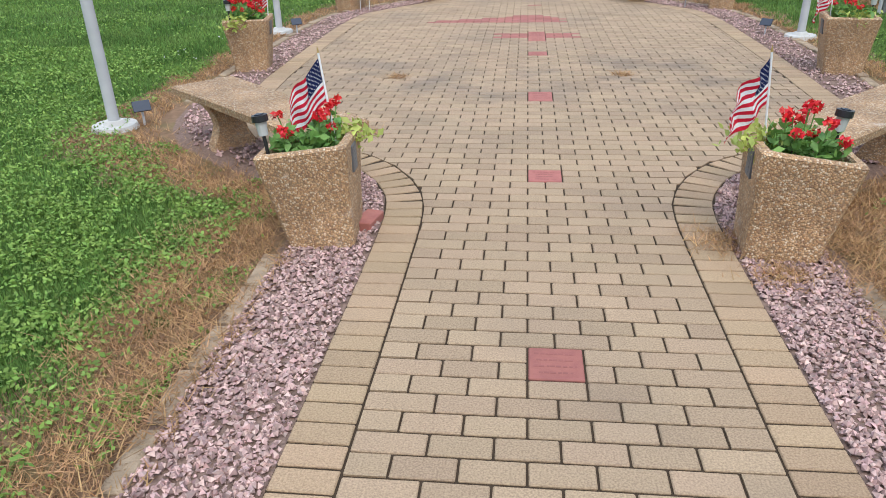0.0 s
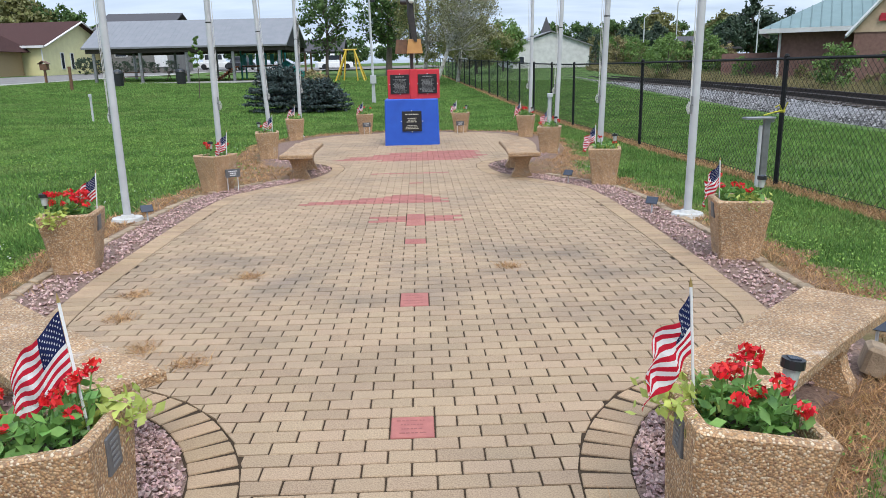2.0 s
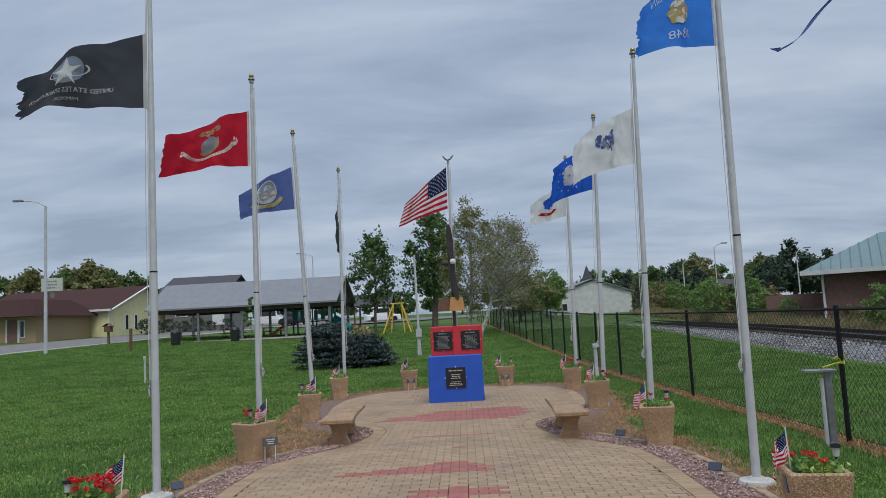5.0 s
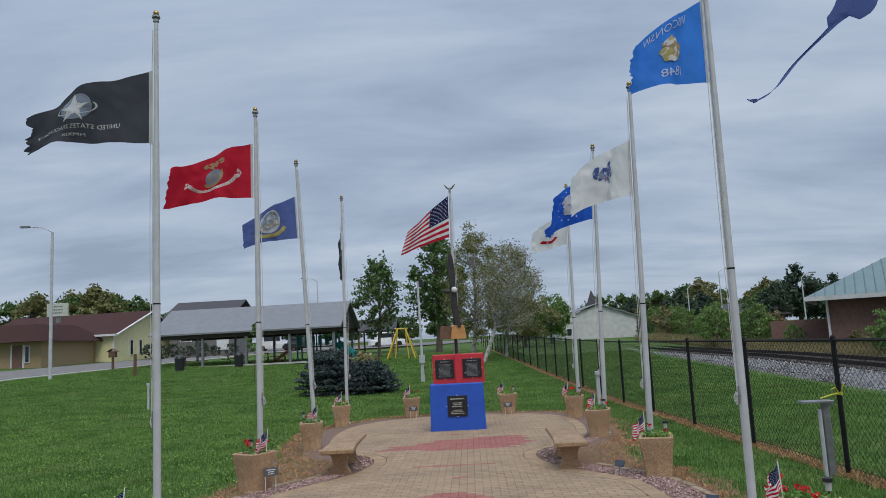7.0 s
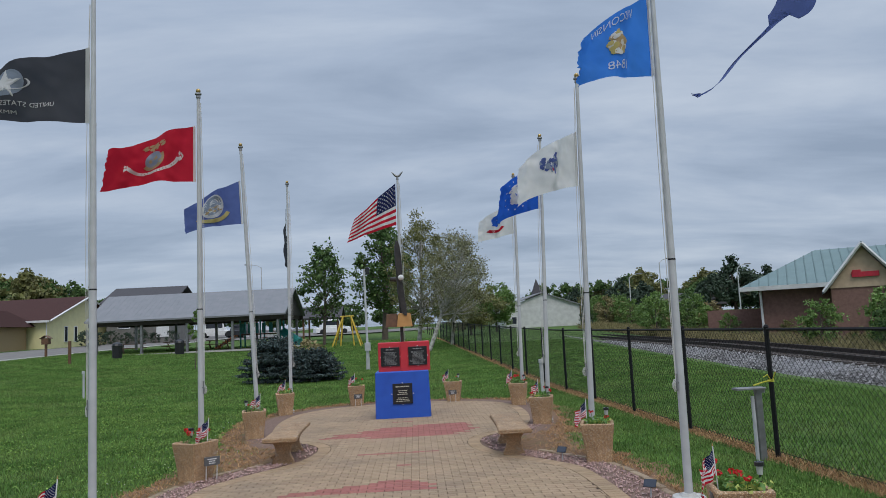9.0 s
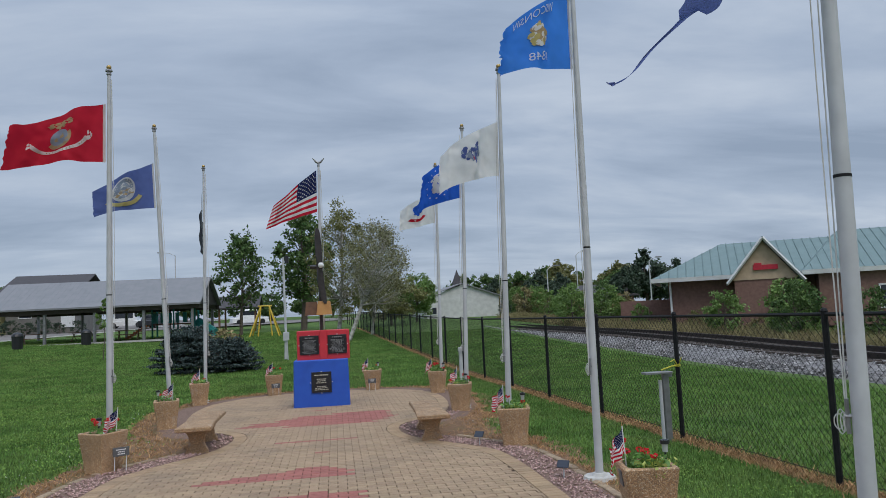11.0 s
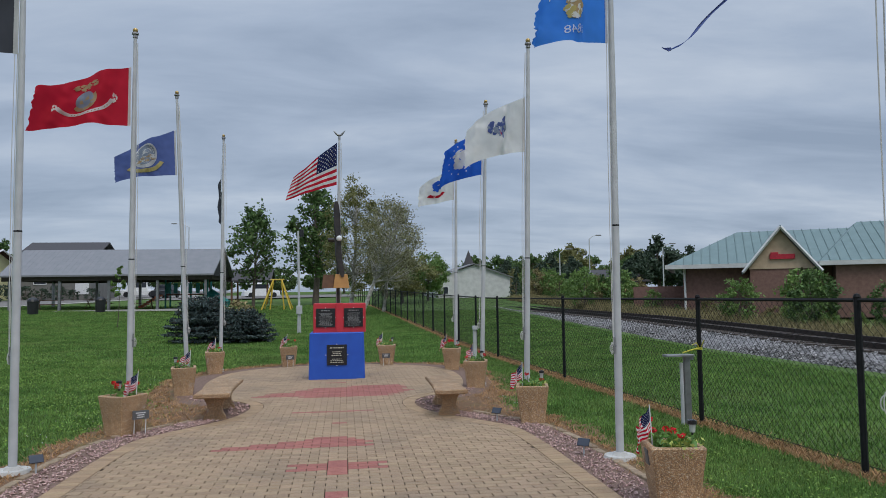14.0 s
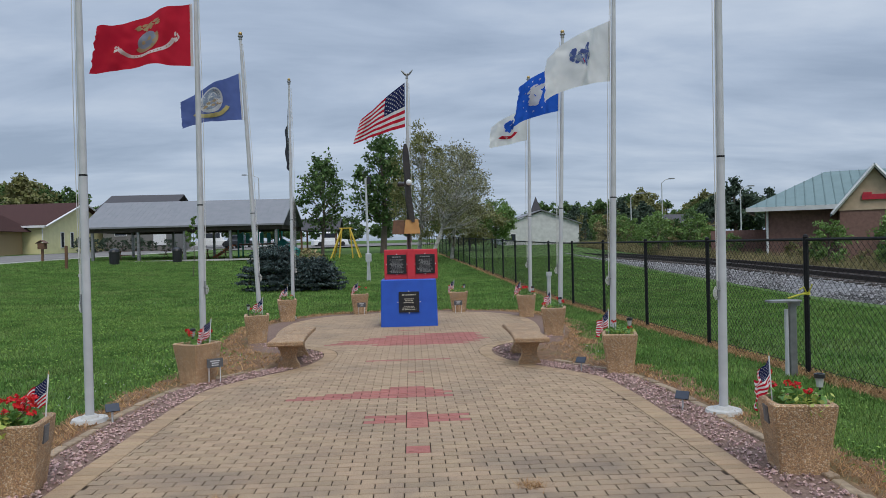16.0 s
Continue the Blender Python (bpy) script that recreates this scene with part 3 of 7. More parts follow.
# ---- flagpoles and flags ----
def flagpole(base, top, label, top_kind="ball", r=0.048, spin=0.0, cleat=1.15, foot=0.18):
    b, t = Vector(base), Vector(top)
    p = thing("flagpole", label, "flagpole", "flagpoles round the memorial", Matrix.Translation(b))
    d = t - b
    for name, a, b, ra, rb in (("lower_shaft", 0, 0.42, 1, 0.93), ("middle_shaft", 0.42, 0.74, 0.9, 0.76), ("upper_shaft", 0.74, 1.0, 0.73, 0.55)):
        part(name, Solid().tube(d * a, d * b, r * ra, r * rb, 16, caps=False), M["alu"], p, smooth=True)
    part("seam", Solid().tube(d * 0.419, d * 0.422, r * 0.96, r * 0.96, 14), M["black"], p, "dark joint band")
    part("collar", Solid().tube(d * 0.738, d * 0.744, r * 0.79, r * 0.79, 14), M["alu"], p)
    s = Solid()
    s.tube((0, 0, -0.03), (0, 0, 0.015 if foot > 0.1 else -0.012), foot, foot * 0.9, 16)
    s.tube((0, 0, 0.015), (0, 0, 0.045), 0.085, 0.065, 16)
    part("footing", s, M["pale_concrete"], p, "pale round concrete footing")
    s = Solid()
    if top_kind == "ball":
        s.tube(d, d + Vector((0, 0, 0.05)), 0.035, 0.03, 10)
        s.tube(d + Vector((0, 0, 0.05)), d + Vector((0, 0, 0.075)), 0.05, 0.045, 10)
        part("truck", s, M["steel_dark"], p)
        part("finial", Solid().ball(d + Vector((0, 0, 0.108)), 0.036, 12), M["gold"], p, "small gold ball", smooth=True)
    else:
        s.tube(d, d + Vector((0, 0, 0.09)), 0.03, 0.02, 8)
        for sx in (-1, 1):
            w = [Vector((0, 0, 0.08)), Vector((sx * 0.05, 0, 0.1)), Vector((sx * 0.1, 0, 0.16)), Vector((sx * 0.13, 0, 0.19))]
            for a, c, r0, r1 in zip(w[:-1], w[1:], (0.028, 0.026, 0.018), (0.026, 0.018, 0.006)):
                s.tube(d + a, d + c, r0, r1, 6)
        part("finial", s, M["steel_dark"], p, "dark spread-eagle finial")
    side = Vector((math.cos(spin), math.sin(spin), 0))
    s = Solid()
    n = 10
    for off, bow in ((0.068, 0.03), (0.062, 0.0)):
        pts = [d * (cleat / d.z + (0.985 - cleat / d.z) * k / n) + side * (off * (1 - 0.3 * k / n) + bow * math.sin(math.pi * k / n)) for k in range(n + 1)]
        part("halyard", Solid().path(pts, 0.004, 5), M["rope"], p, "thin white halyard")
    s = Solid()
    c = d * (cleat / d.z) + side * (r + 0.015)
    s.tube(c - Vector((0, 0, 0.09)), c + Vector((0, 0, 0.09)), 0.012, n=6)
    s.tube(c - side * 0.02, c + side * 0.012, 0.014, n=6)
    cl = part("cleat", s, M["steel_dark"], p)
    s = Solid()
    for k in range(4):
        o, w, h = side * (0.010 + 0.005 * k), 0.01 + 0.004 * k, 0.04 + 0.012 * (k % 3)
        ring = [c + o + side * (w * math.sin(2 * math.pi * j / 12)) + Vector((0, 0.01 * k, -0.03 + h * math.cos(2 * math.pi * j / 12))) for j in range(13)]
        s.path(ring, 0.0035, 5)
    part("wrapped_rope", s, M["rope"], cl, "coiled white rope")
    return p


def text_points(body, size):
    """Flat outline of a word as vertices and faces, from the built-in font; baseline at 0, starting at x 0."""
    cu = bpy.data.curves.new("word", "FONT")
    cu.body, cu.size, cu.resolution_u = body, size, 2
    ob = bpy.data.objects.new("word", cu)
    me = bpy.data.meshes.new_from_object(ob)
    v = [(p.co.x, p.co.y) for p in me.vertices]
    f = [tuple(q.vertices) for q in me.polygons]
    bpy.data.objects.remove(ob)
    bpy.data.meshes.remove(me)
    return v, f


class Cloth:
    """A flag's surface: u runs from the hoist to the fly end, v from the bottom to the top, both 0 to 1."""

    def __init__(self, top, bottom, fly_top, fly_bottom, waves=1.6, depth=0.09, phase=0.0, sag=0.06, rag=0.04, droop=0.0):
        self.c = [Vector(q) for q in (top, bottom, fly_top, fly_bottom)]
        self.waves, self.depth, self.phase, self.sag, self.rag, self.droop = waves, depth, phase, sag, rag, droop
        along = (self.c[2] + self.c[3] - self.c[0] - self.c[1]) / 2
        self.n = along.cross(self.c[0] - self.c[1]).normalized()

    def at(self, u, v, lift=0.0):
        t, b, ft, fb = self.c
        uu = u
        p = (b.lerp(fb, uu)).lerp(t.lerp(ft, uu), v)
        w = self.depth * min(1, u * 2.2) * math.sin(self.waves * 2 * math.pi * u + self.phase + 1.1 * v)
        w += 0.35 * self.depth * min(1, u * 2.5) * math.sin(self.waves * 4.3 * math.pi * u + 2.0 * v + self.phase * 2)
        w += 0.35 * self.depth * min(1, u * 3) * noise.noise((u * 4.5 + v * 1.5, v * 2.6 - u, self.phase))
        w += 0.012 * math.sin(14 * u - 9 * v + self.phase) * min(1, u * 3)
        w += 0.2 * self.depth * min(1, u * 4) * noise.noise((u * 10 - v * 5, v * 3.5 + u * 4, self.phase + 4.0))
        p = p + self.n * (w + lift)
        p.z -= self.sag * math.sin(math.pi * u) - 0.02 * math.sin(9 * u + 2 * v + self.phase) * u
        if self.rag and u > 0.9:
            p += (b - fb).normalized() * self.rag * (u - 0.9) * 10 * (0.5 + 0.5 * noise.noise((v * 9, self.phase, 0)) + 0.3 * noise.noise((v * 27, self.phase, 3)))
        return p

    def patch(self, s, verts, faces, lift, slot=0):
        """A shape given in (u, v) laid on both faces of the cloth."""
        for sg in (1, -1):
            s.add([self.at(u, v, lift * sg) for u, v in verts], faces if sg > 0 else [tuple(reversed(f)) for f in faces], slot)

    def grid(self, s, u0, u1, v0, v1, nu, nv, slot=0, lift=0.0):
        pts = [self.at(u0 + (u1 - u0) * i / nu, v0 + (v1 - v0) * j / nv, lift) for j in range(nv + 1) for i in range(nu + 1)]
        fs = [(j * (nu + 1) + i, j * (nu + 1) + i + 1, (j + 1) * (nu + 1) + i + 1, (j + 1) * (nu + 1) + i) for j in range(nv) for i in range(nu)]
        s.add(pts, fs, slot)


def disc(cu, cv, ru, rv, n=20, star=0, inner=0.4, turn=0.0):
    m = n if not star else star * 2
    rings = 1 if max(ru, rv) < 0.05 else 6
    pts, fs = [(cu, cv)], []
    for j in range(1, rings + 1):
        for i in range(m):
            a = 2 * math.pi * i / m + math.pi / 2 + turn
            k = 1.0
            if star:
                k = inner if i % 2 else 1.0
            pts.append((cu + ru * k * j / rings * math.cos(a), cv + rv * k * j / rings * math.sin(a)))
    fs += [(0, 1 + i, 1 + (i + 1) % m) for i in range(m)]
    for j in range(rings - 1):
        b = 1 + j * m
        fs += [(b + i, b + m + i, b + m + (i + 1) % m, b + (i + 1) % m) for i in range(m)]
    return pts, fs


def arc_band(cu, cv, ru, rv, a0, a1, w, n=14):
    pts, fs = [], []
    for i in range(n + 1):
        a = radians(a0 + (a1 - a0) * i / n)
        for k in (1, 1 - w):
            pts.append((cu + ru * k * math.cos(a), cv + rv * k * math.sin(a)))
    for i in range(n):
        fs.append((2 * i, 2 * i + 1, 2 * i + 3, 2 * i + 2))
    return pts, fs


def word_on(cloth, s, body, cu, cv, width, height, slot, lift=0.008):
    """A word whose letters run from the hoist to the fly end."""
    v, f = text_points(body, 1.0)
    lo = min(p[0] for p in v)
    hi = max(p[0] for p in v)
    top = max(p[1] for p in v)
    cloth.patch(s, [(cu - width / 2 + (p[0] - lo) / (hi - lo) * width, cv + p[1] / top * height) for p in v], f, lift, slot)


def crest(cloth, s, cu, cv, ru, rv, slots, seed, n=46):
    """A busy embroidered emblem: many small overlapping patches inside an oval."""
    rr = random.Random(seed)
    for k in range(n):
        a, q = rr.uniform(0, 2 * math.pi), math.sqrt(rr.random())
        w = rr.uniform(0.2, 0.42)
        v, f = disc(cu + ru * 0.86 * q * math.cos(a), cv + rv * 0.86 * q * math.sin(a), min(0.049, ru * w), min(0.049, rv * w * rr.uniform(0.6, 1.3)), 7, turn=a)
        cloth.patch(s, v, f, 0.0065 + 0.00015 * k, rr.choice(slots))


def stripes_cloth(cloth, fine=26):
    """Thirteen stripes, a canton and rows of stars."""
    s = Solid()
    for k in range(13):
        v0, v1 = 1 - (k + 1) / 13, 1 - k / 13
        u0 = 0.4 if k < 7 else 0.0
        cloth.grid(s, u0, 1.0, v0, v1, max(2, int(fine * (1 - u0))), 1, k % 2)
    cloth.grid(s, 0, 0.4, 1 - 7 / 13, 1, fine // 2, 7, 2)
    for r in range(9):
        for c in range(6 - r % 2):
            cu, cv = 0.4 * (2 * c + 1 + r % 2) / 12, 1 - 7 / 13 * (r + 1) / 10
            v, f = disc(cu, cv, 0.0135, 0.024, star=5, inner=0.5)
            cloth.patch(s, v, f, 0.002, 1)
    return s


def flag(name, label, cloth, field, nu=56, nv=26, finish=None, mats=()):
    f = thing(name, label, "flag", "flags on the flagpoles")
    s = Solid()
    cloth.grid(s, 0, 1, 0, 1, nu, nv)
    part("cloth", s, field, f, smooth=True)
    s = Solid()
    cloth.grid(s, -0.005, 0.025, -0.004, 1.004, 1, nv, 0, 0.004)
    cloth.grid(s, -0.005, 0.025, -0.004, 1.004, 1, nv, 0, -0.004)
    part("heading", s, M["f_white"], f, "white canvas hoist band")
    if finish:
        s = Solid()
        finish(s)
        part("emblem", s, list(mats), f)
    return f


POLES = {}


def build_poles():
    data = [("space", (-3.24, 9.08), (-3.25, 9.1, 5.75), "ball", 2.9), ("marine", (-2.83, 11.6), (-2.81, 11.6, 5.36), "ball", -0.5),
            ("navy", (-2.80, 15.2), (-3.04, 15.2, 5.48), "ball", -0.5), ("pow", (-2.83, 19.0), (-2.79, 19.0, 5.5), "ball", 0.4),
            ("us", (-0.09, 17.2), (-0.02, 17.2, 5.18), "eagle", 0.5), ("army", (2.71, 18.5), (2.79, 18.5, 5.36), "ball", 3.0),
            ("air", (2.66, 14.9), (2.83, 14.9, 5.36), "ball", 3.0), ("coast", (2.60, 11.2), (2.73, 11.2, 5.26), "ball", 3.4),
            ("state", (2.92, 8.53), (2.97, 8.53, 5.75), "ball", 3.6), ("near_l", (-3.21, 4.89), (-3.25, 4.9, 5.6), "ball", 0.3), ("near_r", (2.85, 4.45), (2.98, 4.47, 5.7), "ball", 2.6)]
    for key, b, t, kind, spin in data:
        POLES[key] = (Vector((*b, 0.0)), Vector(t))
        flagpole((*b, 0.0), t, "white-grey aluminium flagpole on a concrete footing" if kind == "ball" else "slender flagpole with an eagle finial behind the monument", kind, 0.047 if key == "near_r" else 0.042, spin, foot=0.18 if key in ("space", "state", "near_l", "near_r") else 0.09)


build_poles()


def on_pole(key, z):
    b, t = POLES[key]
    return b.lerp(t, z / t.z)


def build_flags():
    # each flag: hoist top and bottom height, then where its fly corners hang
    def cl(key, zt, zb, ft, fb, **kw):
        return Cloth(on_pole(key, zt) + Vector((-0.05, 0, 0)), on_pole(key, zb) + Vector((-0.05, 0, 0)), ft, fb, **kw)
    c = cl("space", 5.15, 4.28, (-4.71, 8.85, 4.6), (-4.78, 8.9, 4.2), waves=1.1, depth=0.12, phase=0.6, sag=-0.05, rag=0.14)

    def space(s):
        v, f = disc(0.55, 0.63, 0.115, 0.24, 24)
        c.patch(s, v, f, 0.006, 1)
        v, f = disc(0.56, 0.60, 0.12, 0.28, star=5, inner=0.4)
        c.patch(s, v, f, 0.010, 0)
        v, f = arc_band(0.55, 0.62, 0.15, 0.13, 150, 400, 0.09, 20)
        c.patch(s, v, f, 0.012, 0)
        word_on(c, s, "UNITED STATES SPACE FORCE", 0.56, 0.24, 0.62, 0.075, 0)
        word_on(c, s, "MMXIX", 0.56, 0.11, 0.16, 0.055, 0)
    flag("space_force_flag", "black flag with a silver star emblem and white lettering", c, M["f_black"], finish=space, mats=(M["f_white"], M["f_grey"]))

    c = cl("marine", 4.94, 4.11, (-3.98, 11.3, 4.5), (-4.1, 11.25, 3.95), waves=1.25, depth=0.15, phase=2.2, sag=-0.04, rag=0.05)

    def marine(s):
        v, f = disc(0.47, 0.50, 0.095, 0.18, 22)
        c.patch(s, v, f, 0.006, 1)
        crest(c, s, 0.45, 0.48, 0.075, 0.13, (0, 1), 3, 18)
        v, f = arc_band(0.47, 0.50, 0.125, 0.225, 150, 330, 0.3, 14)
        c.patch(s, v, f, 0.008, 0)
        # eagle over the globe
        crest(c, s, 0.47, 0.73, 0.05, 0.07, (0,), 4, 14)
        for sg in (-1, 1):
            crest(c, s, 0.47 + 0.06 * sg, 0.79, 0.08, 0.06, (0,), 5, 22)
        v, f = arc_band(0.47, 0.60, 0.32, 0.41, 200, 340, 0.14, 26)
        c.patch(s, v, f, 0.006, 2)
        for k in range(18):
            a = radians(212 + 116 * k / 17)
            if k % 5 != 3:
                v, f = disc(0.47 + 0.298 * math.cos(a), 0.60 + 0.382 * math.sin(a), 0.006, 0.016, 6)
                c.patch(s, v, f, 0.008, 0)
        for a in (0.165, 0.775):
            crest(c, s, a, 0.49, 0.03, 0.09, (2,), 6, 9)
    flag("marine_flag", "scarlet flag with a tan globe emblem and white scroll", c, M["f_red"], finish=marine, mats=(M["f_tan"], M["f_grey"], M["f_white"]))

    c = cl("navy", 4.87, 4.02, (-4.08, 14.9, 4.3), (-4.06, 14.9, 3.84), waves=1.2, depth=0.10, phase=1.0, sag=-0.03)

    def navy(s):
        v, f = disc(0.5, 0.56, 0.19, 0.33, 26)
        c.patch(s, v, f, 0.006, 0)
        v, f = disc(0.5, 0.60, 0.155, 0.25, 22)
        c.patch(s, v, f, 0.0075, 3)
        crest(c, s, 0.5, 0.48, 0.15, 0.15, (1, 0, 3), 7, 40)
        crest(c, s, 0.52, 0.64, 0.07, 0.13, (0,), 8, 14)
        v, f = arc_band(0.5, 0.62, 0.36, 0.52, 215, 325, 0.2)
        c.patch(s, v, f, 0.014, 2)
    flag("navy_flag", "dusty navy-blue flag with a white disc and yellow scroll", c, M["f_dusk"], finish=navy, mats=(M["f_white"], M["f_tan"], M["f_yellow"], M["f_grey"]))

    c = cl("pow", 4.95, 4.1, (-2.98, 19.75, 4.0), (-2.92, 19.5, 3.35), waves=1.2, depth=0.045, phase=0.4, sag=0.05)
    flag("memory_flag", "limp black flag hanging beside its pole", c, M["f_black"])

    c = cl("us", 5.1, 4.16, (-1.0, 16.9, 4.26), (-1.22, 16.95, 3.76), waves=1.4, depth=0.14, phase=2.8, sag=-0.02)
    f = thing("national_flag", "striped red and white flag with a starry blue canton", "flag", "flags on the flagpoles")
    part("cloth", stripes_cloth(c), [M["f_red"], M["f_white"], M["f_navy"]], f)

    c = cl("army", 4.8, 4.02, (1.85, 18.3, 4.3), (1.82, 18.3, 3.8), waves=1.3, depth=0.09, phase=0.2, sag=0.0)

    def army(s):
        crest(c, s, 0.5, 0.62, 0.14, 0.22, (0,), 9, 40)
        v, f = arc_band(0.5, 0.5, 0.3, 0.3, 215, 325, 0.3)
        c.patch(s, v, f, 0.006, 1)
    flag("army_flag", "white flag with a blue emblem and red scroll", c, M["f_white"], finish=army, mats=(M["f_blue"], M["f_red"]))

    c = cl("air", 4.85, 4.03, (1.87, 14.65, 4.37), (1.8, 14.7, 3.7), waves=1.3, depth=0.12, phase=1.9, sag=-0.04, rag=0.1)

    def air(s):
        crest(c, s, 0.5, 0.47, 0.10, 0.2, (0,), 10, 40)
        crest(c, s, 0.5, 0.68, 0.15, 0.1, (0,), 11, 30)
    f = flag("air_force_flag", "bright blue flag with white emblem and stars", c, M["f_blue"], finish=air, mats=(M["f_white"],))
    for k in range(13):
        a = 2 * math.pi * k / 13
        st = Solid()
        v, q = disc(0.5 + 0.22 * math.cos(a), 0.52 + 0.37 * math.sin(a), 0.016, 0.028, star=5, inner=0.5)
        c.patch(st, v, q, 0.006, 0)
        part("star", st, M["f_white"], f)

    c = cl("coast", 4.53, 3.74, (1.74, 10.9, 3.97), (1.74, 10.9, 3.44), waves=1.2, depth=0.12, phase=0.9, sag=-0.05)

    def coast(s):
        crest(c, s, 0.5, 0.52, 0.05, 0.2, (0, 2), 12, 24)
        for sg in (-1, 1):
            crest(c, s, 0.5 + 0.07 * sg, 0.62, 0.05, 0.15, (0, 2), 13, 22)
        crest(c, s, 0.5, 0.46, 0.035, 0.07, (1, 2), 14, 12)
    flag("coast_guard_flag", "white flag with a dark blue eagle emblem", c, M["f_white"], finish=coast, mats=(M["f_dusk"], M["f_red"], M["f_grey"]))

    c = cl("state", 5.31, 4.40, (2.02, 8.2, 4.68), (1.97, 8.2, 4.22), waves=1.1, depth=0.075, phase=1.2, sag=-0.02, rag=0.12)

    def state(s):
        crest(c, s, 0.5, 0.52, 0.10, 0.19, (0, 0, 1, 2), 15, 60)
        crest(c, s, 0.5, 0.69, 0.05, 0.06, (0,), 16, 10)
        word_on(c, s, "WISCONSIN", 0.5, 0.82, 0.5, 0.12, 2)
        word_on(c, s, "1848", 0.5, 0.12, 0.24, 0.13, 2)
    flag("state_flag", "sky-blue state flag with a gold emblem and white lettering", c, M["f_sky"], finish=state, mats=(M["f_tan"], M["f_yellow"], M["f_white"]))

    # torn remnant on the nearest pole: a short piece of cloth with one long strip
    f = thing("tattered_flag", "tattered dark blue flag torn into a long strip", "flag", "flags on the flagpoles")
    c = cl("near_r", 5.0, 4.1, (2.42, 4.42, 4.1), (2.3, 4.42, 3.6), waves=1.0, depth=0.07, phase=0.5)
    s = Solid()
    c.grid(s, 0, 1, 0, 1, 12, 12)
    part("cloth", s, M["f_dusk"], f, smooth=True)
    # the strip starts as a broad folded flap and narrows to a frayed end
    line = spline([(2.36, 4.42, 3.95), (2.24, 4.42, 3.6), (2.19, 4.43, 3.34), (2.04, 4.41, 3.21), (1.87, 4.43, 3.06), (1.75, 4.42, 2.93), (1.64, 4.41, 2.87)], 0.03)
    wide = np.interp(np.linspace(0, 1, len(line)), [0, 0.3, 0.5, 0.56, 0.62, 0.9, 1.0], [0.34, 0.26, 0.19, 0.15, 0.085, 0.045, 0.02])
    rows = []
    for k, (p, w) in enumerate(zip(line, wide)):
        t = k / len(line)
        d = Vector((0.8, 0.35 * math.sin(5 * t), 0.55 - 0.2 * math.sin(4 * t))).normalized()
        if t < 0.56:
            d = Vector((1.0, 0.3 * math.sin(6 * t), -0.15)).normalized()
        fold = Vector((0, 0.35 * w * math.sin(9 * t + 1), 0.1 * w))
        rows += [p - d * w / 2, p + fold, p + d * w / 2]
    s = Solid()
    s.add(rows, [(3 * k + i, 3 * k + 1 + i, 3 * k + 4 + i, 3 * k + 3 + i) for k in range(len(line) - 1) for i in (0, 1)])
    strip = part("strip", s, M["f_dusk"], f, "long torn strip", smooth=True)
    s = Solid()
    for k in range(5):
        a = Vector((1.66, 4.41, 2.875 + 0.003 * k))
        s.path([a, a + Vector((-0.03, 0.01 * (k - 3), 0.004 * (k - 4))), a + Vector((-0.035 - 0.006 * (k % 3), 0.012 * (k - 3), 0.004 * (k - 3)))], 0.002, 4)
    part("frayed_end", s, M["f_dusk"], strip)


build_flags()


# ---- monument ----
def bars(s, x0, x1, z0, z1, rows, y, fill=0.8, seed=1, slot=0):
    """Lines of lettering that cannot be read, as raised bars."""
    r = random.Random(seed)
    h = (z1 - z0) / rows
    for k in range(rows):
        w = (x1 - x0) * fill * r.uniform(0.55, 1.0)
        mid, zz = (x0 + x1) / 2, z1 - h * (k + 0.5)
        x = mid - w / 2
        while x < mid + w / 2 - 0.005:
            l = r.uniform(0.02, 0.055) * (x1 - x0) / 0.4
            l = min(l, mid + w / 2 - x)
            s.box((x + l / 2, y, zz), (l, 0.002, h * 0.45), slot)
            x += l + 0.012 * (x1 - x0) / 0.4


